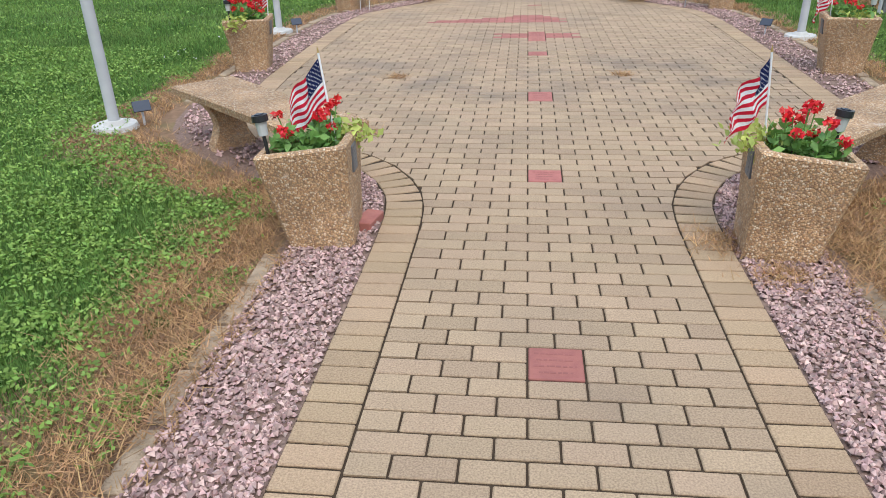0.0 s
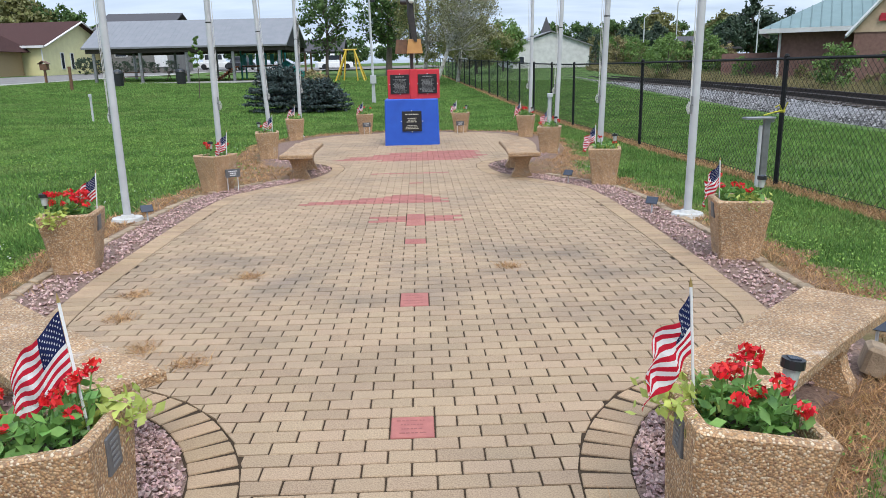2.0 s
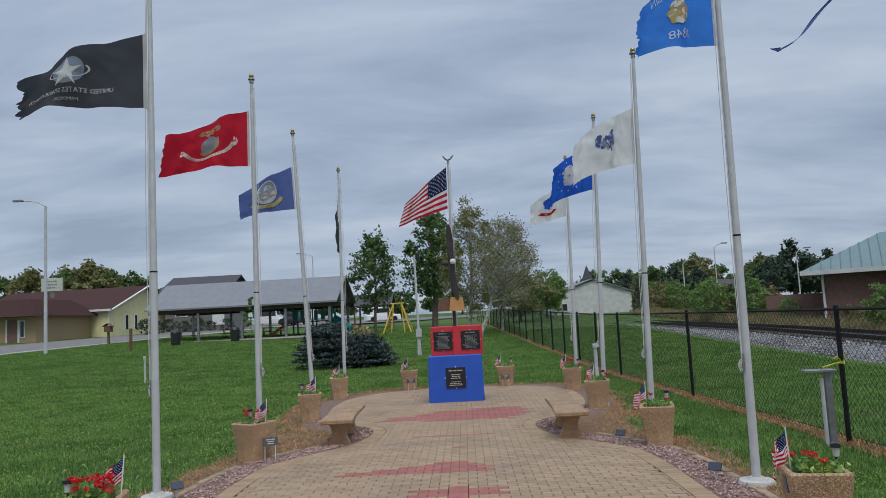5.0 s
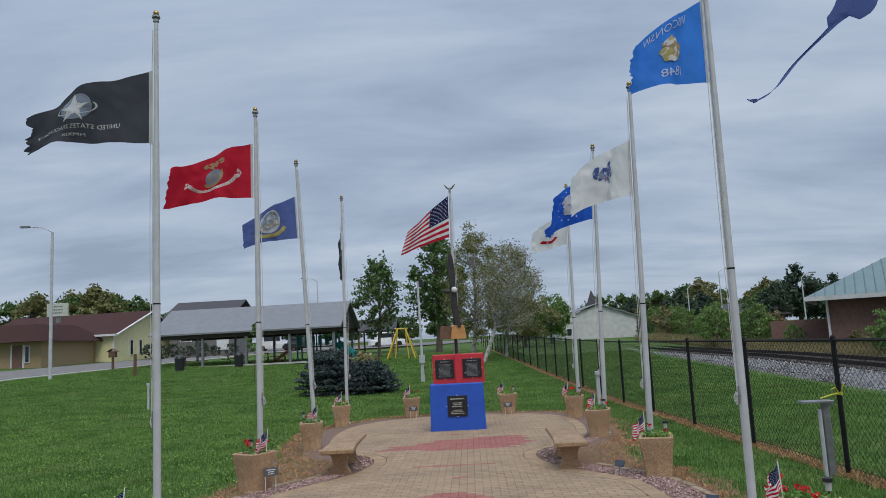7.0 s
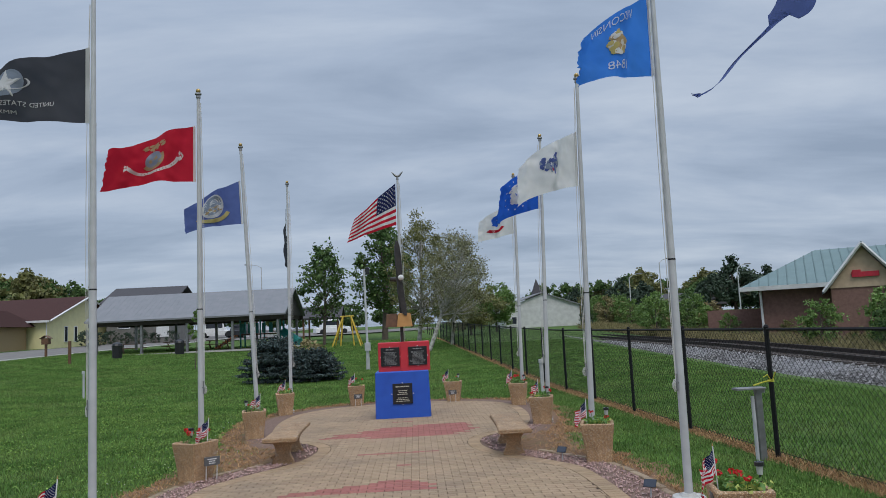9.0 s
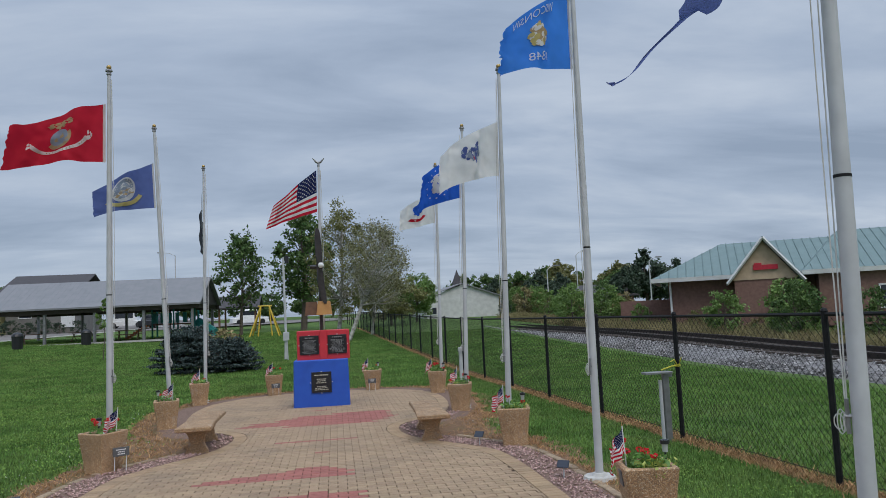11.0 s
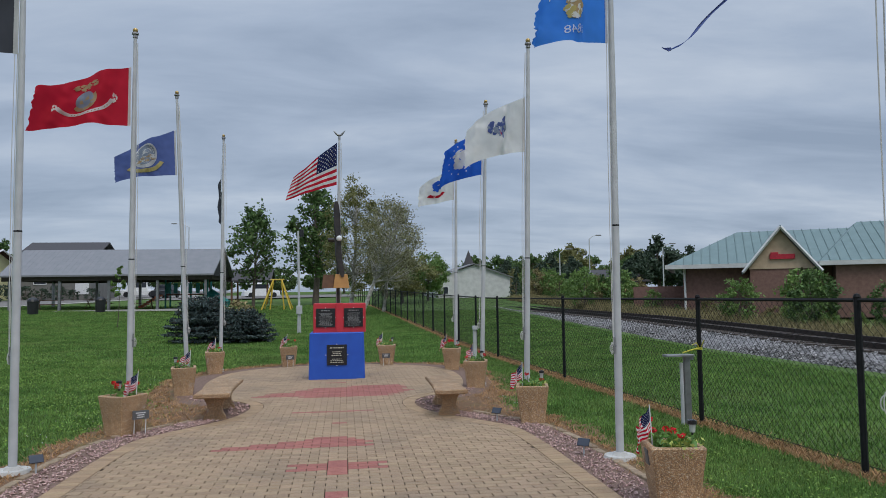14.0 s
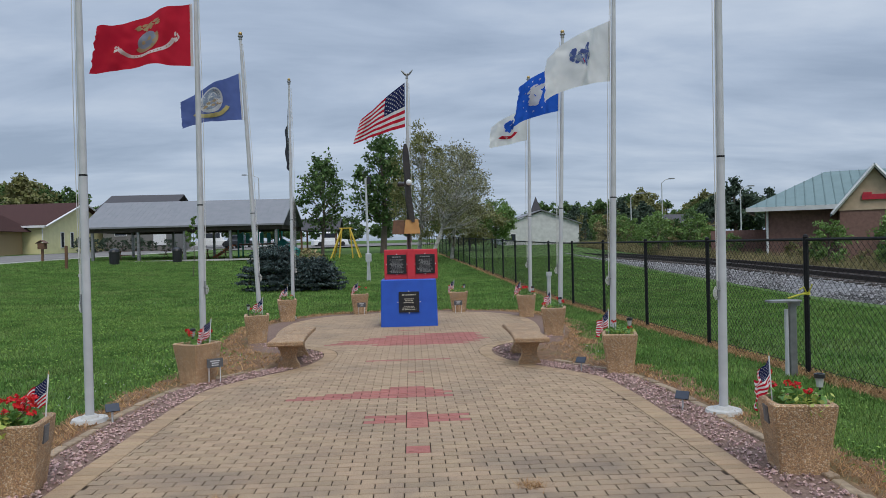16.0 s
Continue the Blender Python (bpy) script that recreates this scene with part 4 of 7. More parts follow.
def build_monument():
    mx = -0.088
    m = thing("monument", "stepped blue and red painted block monument with black plaques", "monument", at=pose(mx, 16.5, 0))
    s = Solid().box((0, 0.36, 0.475), (1.16, 0.72, 0.97), taper=0.965, bevel=0.02)
    part("lower_block", s, M["blue_paint"], m, "blue painted base block")
    s = Solid().box((0.058, 0.4, 1.262), (1.09, 0.55, 0.605), bevel=0.012)
    part("upper_block", s, M["red_paint"], m, "red painted upper block")
    s = Solid().box((0.058, 0.13, 1.265), (0.155, 0.06, 0.61), bevel=0.008)
    part("centre_rib", s, M["red_paint"], m)
    s = Solid().box((0.0, -0.012, 0.5), (0.41, 0.03, 0.42), bevel=0.004, at=pose(0, 0, 0, -1.2))
    pl = part("lower_plaque", s, M["plaque"], m, "black plaque with gold lettering")
    s = Solid()
    at = pose(0, 0, 0, -1.2)
    b = Solid()
    bars(b, -0.17, 0.17, 0.62, 0.67, 1, -0.029, 0.85, 2)
    bars(b, -0.17, 0.17, 0.47, 0.58, 3, -0.029, 0.85, 3)
    bars(b, -0.17, 0.17, 0.33, 0.43, 3, -0.029, 0.85, 4)
    s.add(b.v, b.f, 0, at)
    tagged(part("lettering", s, M["lettering"], pl), kind="stuff")
    for k, sx in enumerate((-1, 1)):
        cx = 0.058 + sx * 0.29
        s = Solid().box((cx, 0.115, 1.265), (0.395, 0.026, 0.39), bevel=0.004)
        pl = part("name_plaque", s, M["plaque"], m, "black name plaque")
        s = Solid()
        bars(s, cx - 0.17, cx + 0.17, 1.39, 1.44, 1, 0.101, 0.8, 8 + k)
        bars(s, cx - 0.18, cx + 0.18, 1.09, 1.37, 12, 0.101, 0.95, 10 + k)
        tagged(part("lettering", s, M["dim_lettering"], pl), kind="stuff")
    for x, z in ((-0.225, 0.5), (0.225, 0.5), (0, 0.28), (0, 0.72)):
        part("bolt", Solid().ball((x, -0.02, z), 0.012, 8), M["white"], m)
    for sx in (-1, 1):
        for dx, dz in ((0.21, 0), (-0.21, 0), (0, 0.205), (0, -0.205)):
            part("bolt", Solid().ball((0.058 + sx * 0.29 + dx, 0.115, 1.265 + dz), 0.011, 8), M["white"], m)

    # memorial column with a wooden shade and an aircraft propeller
    t = thing("propeller_memorial", "dark upright propeller with white hub over a wooden shade", "sculpture", at=pose(-0.06, 16.98, 1.565))
    part("post", Solid().tube((0, 0, 0), (0.0, 0, 1.3), 0.035, n=10), M["propeller"], t)
    for name, x, mat, dx in (("shade", 0.07, M["wood"], 0.0), ("rear_shade", -0.2, M["dark_wood"], 0.16)):
        s = Solid().box((x, -0.05 + dx, 0.47), (0.34 if name == "shade" else 0.3, 0.24, 0.29), taper=0.78, bevel=0.01)
        part(name, s, mat, t)
    for k, sg in enumerate((1, -1)):
        s = Solid()
        pts, fs = [], []
        for i in range(9):
            u = i / 8
            w = (0.042 + 0.03 * math.sin(math.pi * (0.15 + 0.8 * u))) * (1 if u < 0.9 else 0.55)
            tw = radians(38 - 22 * u)
            z, th = sg * (0.05 + 0.76 * u), 0.028 * (1 - 0.7 * u)
            x0 = (-0.03 * u if sg > 0 else 0.10 * u * u)
            for a, b in ((-w, -th), (w, -th), (w, th), (-w, th)):
                pts.append((x0 + a * math.cos(tw) - b * math.sin(tw), -0.16 + a * math.sin(tw) + b * math.cos(tw), 1.37 + z))
        for i in range(8):
            fs += [(4 * i + j, 4 * i + (j + 1) % 4, 4 * i + 4 + (j + 1) % 4, 4 * i + 4 + j) for j in range(4)]
        fs += [(3, 2, 1, 0), (32, 33, 34, 35)]
        s.add(pts, fs)
        part("blade", s, M["propeller"], t, smooth=False)
    part("hub", Solid().tube((0, -0.02, 1.37), (0, -0.2, 1.37), 0.085, 0.08, 12), M["propeller"], t)
    part("hub_cap", Solid().ball((0.03, -0.22, 1.38), 0.062, 12), M["white"], t, "white hub cap", smooth=True)
    part("gun_stub", Solid().tube((-0.02, -0.06, 1.35), (-0.2, -0.02, 1.36), 0.05, 0.045, 8), M["propeller"], t)


build_monument()


# ---- planters ----
TOP, BOT, HIGH, WALL = 0.44, 0.315, 0.485, 0.045


def planter_mesh():
    bm = bmesh.new()

    def loop(h, z):
        k = 3
        pts = []
        c = [(-h, -h), (h, -h), (h, h), (-h, h)]
        for i in range(4):
            a, b = Vector(c[i]), Vector(c[(i + 1) % 4])
            e = (b - a).normalized()
            a2, b2 = a + e * 0.018, b - e * 0.018
            pts += [a2.lerp(b2, j / k) for j in range(k + 1)]
        return [bm.verts.new((p.x, p.y, z)) for p in pts]
    rings = [loop(BOT / 2, -0.02)]
    for j in range(1, 5):
        rings.append(loop(BOT / 2 + (TOP - BOT) / 2 * j / 5, HIGH * j / 5))
    rings += [loop(TOP / 2 - 0.003, HIGH - 0.012), loop(TOP / 2 - 0.014, HIGH), loop(TOP / 2 - WALL, HIGH - 0.002), loop(TOP / 2 - WALL - 0.006, HIGH - 0.012), loop(TOP / 2 - WALL - 0.012, HIGH - 0.07)]
    n = len(rings[0])
    for a, b in zip(rings[:-1], rings[1:]):
        for i in range(n):
            bm.faces.new((a[i], a[(i + 1) % n], b[(i + 1) % n], b[i]))
    bm.faces.new(list(reversed(rings[0])))
    for v in bm.verts:
        v.co += Vector((noise.noise(v.co * 9), noise.noise(v.co * 9 + Vector((5, 0, 0))), noise.noise(v.co * 11) * 0.6)) * 0.006
    me = bpy.data.meshes.new("shell")
    bm.to_mesh(me)
    bm.free()
    me.materials.append(M["aggregate"])
    return me


SHELL = planter_mesh()
SOIL = Solid().box((0, 0, HIGH - 0.075), (TOP - 0.1, TOP - 0.1, 0.03)).mesh("soil", M["earth"])


def hand_flag(at, lean, fly, label="small striped hand flag on a wooden stick", size=1.0, phase=0.0):
    """A stick flag; fly is the compass turn of its cloth in degrees, lean tips the stick."""
    f = thing("stick_flag", label, "flag", "small flags in the planters", at @ pose(0, 0, 0, lean[0], lean[1], 0))
    part("stick", Solid().tube((0, 0, -0.1), (0, 0, 0.40 * size), 0.005, n=6), M["white"], f, "pale stick")
    part("tip", Solid().tube((0, 0, 0.40 * size), (0, 0, 0.43 * size), 0.007, 0.001, 6), M["gold"], f, "gold spear tip")
    a = radians(fly)
    d = Vector((math.cos(a), math.sin(a), 0))
    h, l = 0.2 * size, 0.27 * size
    t = Vector((0, 0, 0.375 * size))
    c = Cloth(t + d * 0.006, t - Vector((0, 0, h)) + d * 0.006, t + d * l * 0.72 - Vector((0, 0, 0.17 * size)), t + d * l * 0.8 - Vector((0, 0, h * 1.5 + 0.06)), waves=1.3, depth=0.022, phase=phase, sag=0.0)
    part("cloth", stripes_cloth(c, 14), [M["f_red"], M["f_white"], M["f_navy"]], f)
    return f


def solar_light(at, clear=True):
    f = thing("solar_light", "black stake solar light standing in the planter", "garden light", "solar lights in the planters", at)
    part("stake", Solid().tube((0, 0, -0.12), (0, 0, 0.07), 0.009, n=8), M["plastic"], f)
    part("lens", Solid().tube((0, 0, 0.07), (0, 0, 0.135), 0.022, 0.028, 12), M["glass"], f, "clear lens barrel")
    part("cap", Solid().tube((0, 0, 0.135), (0, 0, 0.165), 0.038, 0.037, 14), M["plastic"], f)
    part("cell", Solid().box((0, 0, 0.167), (0.035, 0.035, 0.004)), M["panel"], f)
    return f


def flowers(at, seed, red=9, lime=(), spread=0.15, green=330, tall=0.13):
    """Geraniums: a mound of scalloped leaves, flower heads of many petals on stems, and lime vine leaves over the rim."""
    g = np.random.default_rng(seed)
    f = thing("geranium_plant", "red geraniums with green leaves growing in the planter", "flowers", "flowers in the planters", at)
    n = green
    tall = tall * 1.2
    p = np.stack([g.uniform(-spread, spread, n), g.uniform(-spread, spread, n), g.uniform(-0.03, tall, n) * (1 - 0.3 * g.random(n))], 1)
    part("foliage", leaf_mesh("foliage", p, 0.028, M["leaf"], up=1.0), M["leaf"], f)
    for k in range(red):
        c = Vector((g.uniform(-spread, spread) * 1.15, g.uniform(-spread, spread) * 1.15, tall * g.uniform(0.75, 1.5)))
        q = g.normal(size=(22, 3))
        q /= np.linalg.norm(q, axis=1, keepdims=True)
        head = part("flower_head", leaf_mesh("flower_head", np.array(c) + q * np.array([0.026, 0.026, 0.017]), 0.016, M["petal"], up=0.4), M["petal"], f, "round head of red petals")
        part("stem", Solid().tube((c.x * 0.6, c.y * 0.6, -0.03), c, 0.003, n=5), M["leaf"], head)
    if lime:
        q = []
        for lx, ly in lime:
            for k in range(85):
                t = g.random()
                q.append((lx + g.normal() * 0.06, ly + g.normal() * 0.06, 0.09 - 0.1 * t + g.normal() * 0.02))
        part("vine", leaf_mesh("vine", q, 0.024, M["lime_leaf"], up=0.8), M["lime_leaf"], f, "lime green trailing vine")
    return f


def planter(at, plaque, seed):
    p = thing("planter", "square tapered exposed-aggregate concrete planter", "planter", "planters round the plaza", at)
    part("shell", SHELL, M["aggregate"], p)
    part("soil", SOIL, M["earth"], p)
    if plaque:
        sx = plaque
        s = Solid().box((0, 0, 0), (0.014, 0.11, 0.125), bevel=0.003)
        tilt = pose(sx * (TOP / 2 - 0.012), -0.02, 0.385, 0, sx * 5.2, 0)
        s.v = [tuple(tilt @ Vector(v)) for v in s.v]
        pl = part("nameplate", s, M["grey_plaque"], p, "small grey memorial plate")
        s = Solid()
        b = Solid()
        bars(b, -0.045, 0.045, -0.05, 0.05, 5, -0.0085, 0.9, seed)
        s.add(b.v, b.f, 0, tilt @ pose(0, 0, 0, 0, 0, 90 * sx))
        tagged(part("lettering", s, M["dim_lettering"], pl), kind="stuff")
    return p


def build_planters():
    spots = [  # x, y, turn, plaque side, red heads, lime sides, flag (dx, dy, lean, fly), light (dx, dy)
        (-1.10, 3.05, 4, 1, 10, [(0.17, 0.12), (0.12, 0.18)], (0.12, 0.05, (-4, -1), 205), (-0.16, -0.14)),
        (1.045, 3.03, -6, -1, 13, [(-0.17, 0.12), (-0.19, 0.0)], (-0.16, 0.04, (2, -11), 205), (0.13, 0.04)),
        (-2.83, 6.95, 10, 1, 22, [(-0.05, -0.16), (-0.12, -0.2)], (0.18, 0.06, (-3, 4), 210), (-0.15, -0.13)),
        (2.70, 6.80, -10, -1, 5, [(0.02, -0.02), (0.1, -0.05), (0.0, -0.12)], (-0.15, 0.03, (-3, -2), 203), (0.17, 0.02)),
        (-2.75, 11.06, -32, 0, 9, [], (0.16, 0.05, (-3, 3), 230), (-0.02, -0.05)),
        (2.58, 10.80, -14, 0, 2, [(-0.02, 0.0), (0.08, 0.03)], (-0.13, -0.02, (-3, 0), 203), (0.13, 0.06)),
        (-2.79, 14.8, 12, 0, 3, [], (0.1, 0.0, (-3, 2), 200), (-0.14, 0.06)),
        (2.50, 14.65, -14, 0, 5, [(-0.1, 0.0)], (-0.05, 0.02, (-3, 0), 215), (0.12, -0.08)),
        (-2.88, 18.5, 12, 0, 2, [(0.0, 0.0)], (0.0, 0.0, (-3, 2), 205), None),
        (2.54, 18.0, -10, 0, 12, [], (-0.13, 0.0, (-3, 0), 210), (0.15, 0.0)),
        (-1.32, 19.8, 6, 0, 2, [(0.05, 0.0)], (-0.05, 0.0, (-3, 3), 210), None),
        (1.12, 19.6, -8, 0, 1, [(0.08, 0.0), (-0.05, 0)], (-0.12, 0.0, (-3, 2), 215), (0.14, 0.0)),
    ]
    for k, (x, y, rot, pl, red, lime, fl, li) in enumerate(spots):
        lean = {0: -6.5, 1: 6.5}.get(k, 0)
        stand = pose(x, y, 0, -3 if lean else 0, lean, rot)
        planter(stand, pl, k)
        at = stand @ Matrix.Translation((0, 0, HIGH - 0.06))
        flowers(at, 20 + k, red, lime, green=420 if k < 4 else 170)
        hand_flag(at @ pose(fl[0], fl[1], 0.045 if k < 2 else -0.02), fl[2], fl[3] - rot, phase=k * 0.9, size=1.0 if k < 2 else 0.95)
        if li:
            solar_light(at @ pose(li[0], li[1], 0.07))


build_planters()


# ---- benches ----
def bench(x, y, rot, length=1.45, width=0.46):
    b = thing("bench", "concrete bench with exposed-aggregate slab on two flared legs", "bench", "benches at the plaza ends", pose(x, y, 0, 0, 0, rot))
    bm = bmesh.new()
    nx = 16
    rings = []
    for z, inset in ((0.325, 0.03), (0.34, 0.0), (0.382, 0.0), (0.395, 0.016)):
        ring = []
        for i in range(nx + 1):
            u = i / nx * 2 - 1
            ring.append(((length / 2 - inset) * u, -(width / 2 - inset) - 0.02 * (u * u - 1), z))
        for i in range(nx + 1):
            u = 1 - i / nx * 2
            ring.append(((length / 2 - inset) * u, (width / 2 - inset) + 0.02 * (u * u - 1), z))
        rings.append([bm.verts.new(Vector(p) + Vector((0, 0, 0.004 * noise.noise(Vector(p) * 8)))) for p in ring])
    n = len(rings[0])
    for a, c in zip(rings[:-1], rings[1:]):
        for i in range(n):
            bm.faces.new((a[i], a[(i + 1) % n], c[(i + 1) % n], c[i]))
    for i in range(nx):
        bm.faces.new((rings[-1][i], rings[-1][i + 1], rings[-1][n - 2 - i], rings[-1][n - 1 - i]))
        bm.faces.new((rings[0][i + 1], rings[0][i], rings[0][n - 1 - i], rings[0][n - 2 - i]))
    me = bpy.data.meshes.new("slab")
    bm.to_mesh(me)
    bm.free()
    me.materials.append(M["agg_top"])
    part("slab", me, M["agg_top"], b, "worn tan pebble slab")
    for sx in (-1, 1):
        s = Solid()
        prof = [(0.0, 0.155), (0.06, 0.145), (0.12, 0.11), (0.18, 0.095), (0.26, 0.115), (0.335, 0.165)]
        pts, fs = [], []
        for z, h in prof:
            pts += [(-0.05, -h, z), (0.05, -h, z), (0.05, h, z), (-0.05, h, z)]
        for i in range(len(prof) - 1):
            fs += [(4 * i + j, 4 * i + (j + 1) % 4, 4 * i + 4 + (j + 1) % 4, 4 * i + 4 + j) for j in range(4)]
        fs += [(3, 2, 1, 0)]
        s.add([(p[0] + sx * length * 0.3, p[1], p[2] - 0.02) for p in pts], fs)
        part("leg", s, M["aggregate"], b)
    return b


bench(-1.76, 4.13, 138, 1.62, 0.46)
bench(1.72, 3.97, 42, 1.48, 0.46)
bench(-1.77, 12.45, 92, 1.8, 0.48)
bench(1.57, 12.1, 88, 1.8, 0.46)


# ---- chain-link fence ----
def fence_x(y):
    return 4.76 - 0.05 * (y - 10.35)


def fence_z(y):
    return float(ground_z(4.0, y)) * 0.75


FH = 1.6


def build_fence():
    f = thing("chain_link_fence", "black chain-link fence with round posts along the railway", "fence")
    posts = [10.35 + 2.62 * k - (0.26 if k < 0 else 0) for k in range(-7, 26)]
    post = Solid().tube((0, 0, -0.05), (0, 0, FH + 0.03), 0.032, n=8).ball((0, 0, FH + 0.03), 0.036, 8).mesh("post", M["black"])
    for y in posts:
        ob = part("post", post, M["black"], f)
        ob.matrix_basis = Matrix.Translation((fence_x(y), y, fence_z(y)))
    for a, b in zip(posts[:-1], posts[1:]):
        part("top_rail", Solid().tube((fence_x(a), a, fence_z(a) + FH), (fence_x(b), b, fence_z(b) + FH), 0.021, n=6), M["black"], f)
        part("tension_wire", Solid().tube((fence_x(a), a, fence_z(a) + 0.06), (fence_x(b), b, fence_z(b) + 0.06), 0.004, n=4), M["black"], f)
    s = Solid()
    w = 0.0019

    def point(y, z):
        return Vector((fence_x(y), y, fence_z(y) + z))
    for a, b in zip(posts[:-1], posts[1:]):
        if b > 62:
            break
        ln = b - a
        step = 0.095 if a < 34 else 0.19
        k = -FH
        while k < ln:
            for sg in (1, -1):
                # a wire at 45 degrees, cut off at the posts and rails
                u0, u1 = max(0.0, k), min(ln, k + FH)
                if u1 - u0 > 0.01:
                    z0, z1 = u0 - k, u1 - k
                    if sg < 0:
                        z0, z1 = FH - z0, FH - z1
                    p, q = point(a + u0, z0), point(a + u1, z1)
                    ww = w if a < 34 else w * 1.6
                    s.add([p + Vector((ww, 0, 0)), p + Vector((-ww, -ww, ww)), p + Vector((-ww, ww, -ww)), q + Vector((ww, 0, 0)), q + Vector((-ww, -ww, ww)), q + Vector((-ww, ww, -ww))],
                          [(0, 1, 4, 3), (1, 2, 5, 4), (2, 0, 3, 5)])
            k += step
    part("mesh_fabric", s, M["black"], f, "woven black diamond wire mesh")
    # yellow ribbon tied on a post
    r = thing("yellow_ribbon", "yellow ribbon tied round a black fence post", "ribbon")
    s = Solid()
    y = posts[7]
    x = fence_x(y)
    for k in range(3):
        s.tube((x, y, 0.93 + 0.012 * k), (x, y, 0.94 + 0.012 * k), 0.04, n=10)
    s.path([(x - 0.02, y - 0.04, 0.95), (x - 0.12, y - 0.06, 0.94), (x - 0.26, y - 0.05, 0.9)], 0.01, 5)
    s.path([(x - 0.02, y - 0.04, 0.95), (x - 0.08, y - 0.08, 1.03), (x - 0.13, y - 0.07, 1.0)], 0.008, 5)
    s.path([(x, y - 0.04, 0.95), (x + 0.03, y - 0.07, 1.06)], 0.008, 5)
    part("knot", s, M["yellow_ribbon"], r)


build_fence()


def solar_post():
    """A channel post with a flat floodlight on top, by the fence."""
    p = thing("floodlight_post", "weathered metal post with a flat solar floodlight on top", "floodlight", at=pose(4.54, 10.28, -0.03))
    part("channel", Solid().box((0, 0, 0.44), (0.085, 0.05, 0.88), bevel=0.008), M["steel_dark"], p)
    part("conduit", Solid().tube((-0.075, 0, 0), (-0.075, 0, 0.8), 0.024, n=8), M["alu"], p)
    part("panel", Solid().box((-0.12, -0.02, 0.9), (0.38, 0.16, 0.026), bevel=0.006), M["steel_dark"], p, "flat lamp head")
    part("bracket", Solid().box((0.02, 0, 0.87), (0.12, 0.08, 0.06), bevel=0.006), M["steel_dark"], p)


solar_post()


# ---- railway ----
def track_z(y):
    """The line climbs slowly away from the memorial."""
    return np.interp(y, [-15, 5, 20, 24, 32, 58, 130], [-0.4, -0.32, -0.19, -0.1, 0.03, 0.17, 0.3])


def build_railway():
    s = Solid()
    prof = [(11.0, -0.07), (11.45, 0.14), (11.95, 0.42), (12.2, 0.46), (14.5, 0.46), (15.0, 0.42), (16.2, 0.1), (17.0, -0.06)]
    ys = [-15 + 1.0 * k for k in range(70)] + [56 + 6 * k for k in range(20)]
    n = len(prof)
    v = [(x + 0.25 * noise.noise((x, y * 0.4, 0)), y, z + float(track_z(y)) + (float(ground_z(12, y)) * 0.8 - float(track_z(y))) * (z < 0.2) + 0.05 * noise.noise((x * 2, y * 2, 1))) for y in ys for x, z in prof]
    s.add(v, [(j * n + i, j * n + i + 1, (j + 1) * n + i + 1, (j + 1) * n + i) for j in range(len(ys) - 1) for i in range(n - 1)])
    setting("ground_ballast", s, M["ballast"], "grey crushed-stone railway ballast bank", "ballast", smooth=True)
    r = thing("railway_track", "rusty steel railway rails on dark timber ties", "railway track")
    for x in (12.62, 14.06):
        s = Solid()
        for a, b in zip(ys[:-1], ys[1:]):
            for w, z0, z1 in ((0.14, 0.46, 0.5), (0.03, 0.5, 0.6), (0.075, 0.6, 0.645)):
                za, zb = float(track_z(a)), float(track_z(b))
                s.add([(x - w / 2, a, z0 + za), (x + w / 2, a, z0 + za), (x + w / 2, a, z1 + za), (x - w / 2, a, z1 + za), (x - w / 2, b, z0 + zb), (x + w / 2, b, z0 + zb), (x + w / 2, b, z1 + zb), (x - w / 2, b, z1 + zb)],
                      [(3, 2, 6, 7), (0, 3, 7, 4), (2, 1, 5, 6)])
        part("rail", s, M["rail"], r)
    tie = Solid().box((13.34, 0, 0.44), (2.55, 0.22, 0.14), bevel=0.01).mesh("tie", M["tie"])
    for k in range(150):
        y = -5 + 0.53 * k
        ob = part("tie", tie, M["tie"], r)
        ob.matrix_basis = Matrix.Translation((0, y, float(track_z(y))))
    # loose stones over the ballast
    q = rng.uniform((11.1, 2, 0), (12.5, 60, 0), (26000, 3))
    base = np.interp(q[:, 0], [p[0] for p in prof], [p[1] for p in prof])
    w = np.clip((base - 0.1) / 0.3, 0, 1)
    q[:, 2] = base + w * track_z(q[:, 1]) + (1 - w) * ground_z(12, q[:, 1]) * 0.8 + 0.01
    v = stone_verts(q, 0.042)
    tagged(new("ballast_stones", quad_mesh("ballast_stones", v, M["ballast"], 3)), "loose grey ballast stones beside the rails", "stones", "", "stuff")


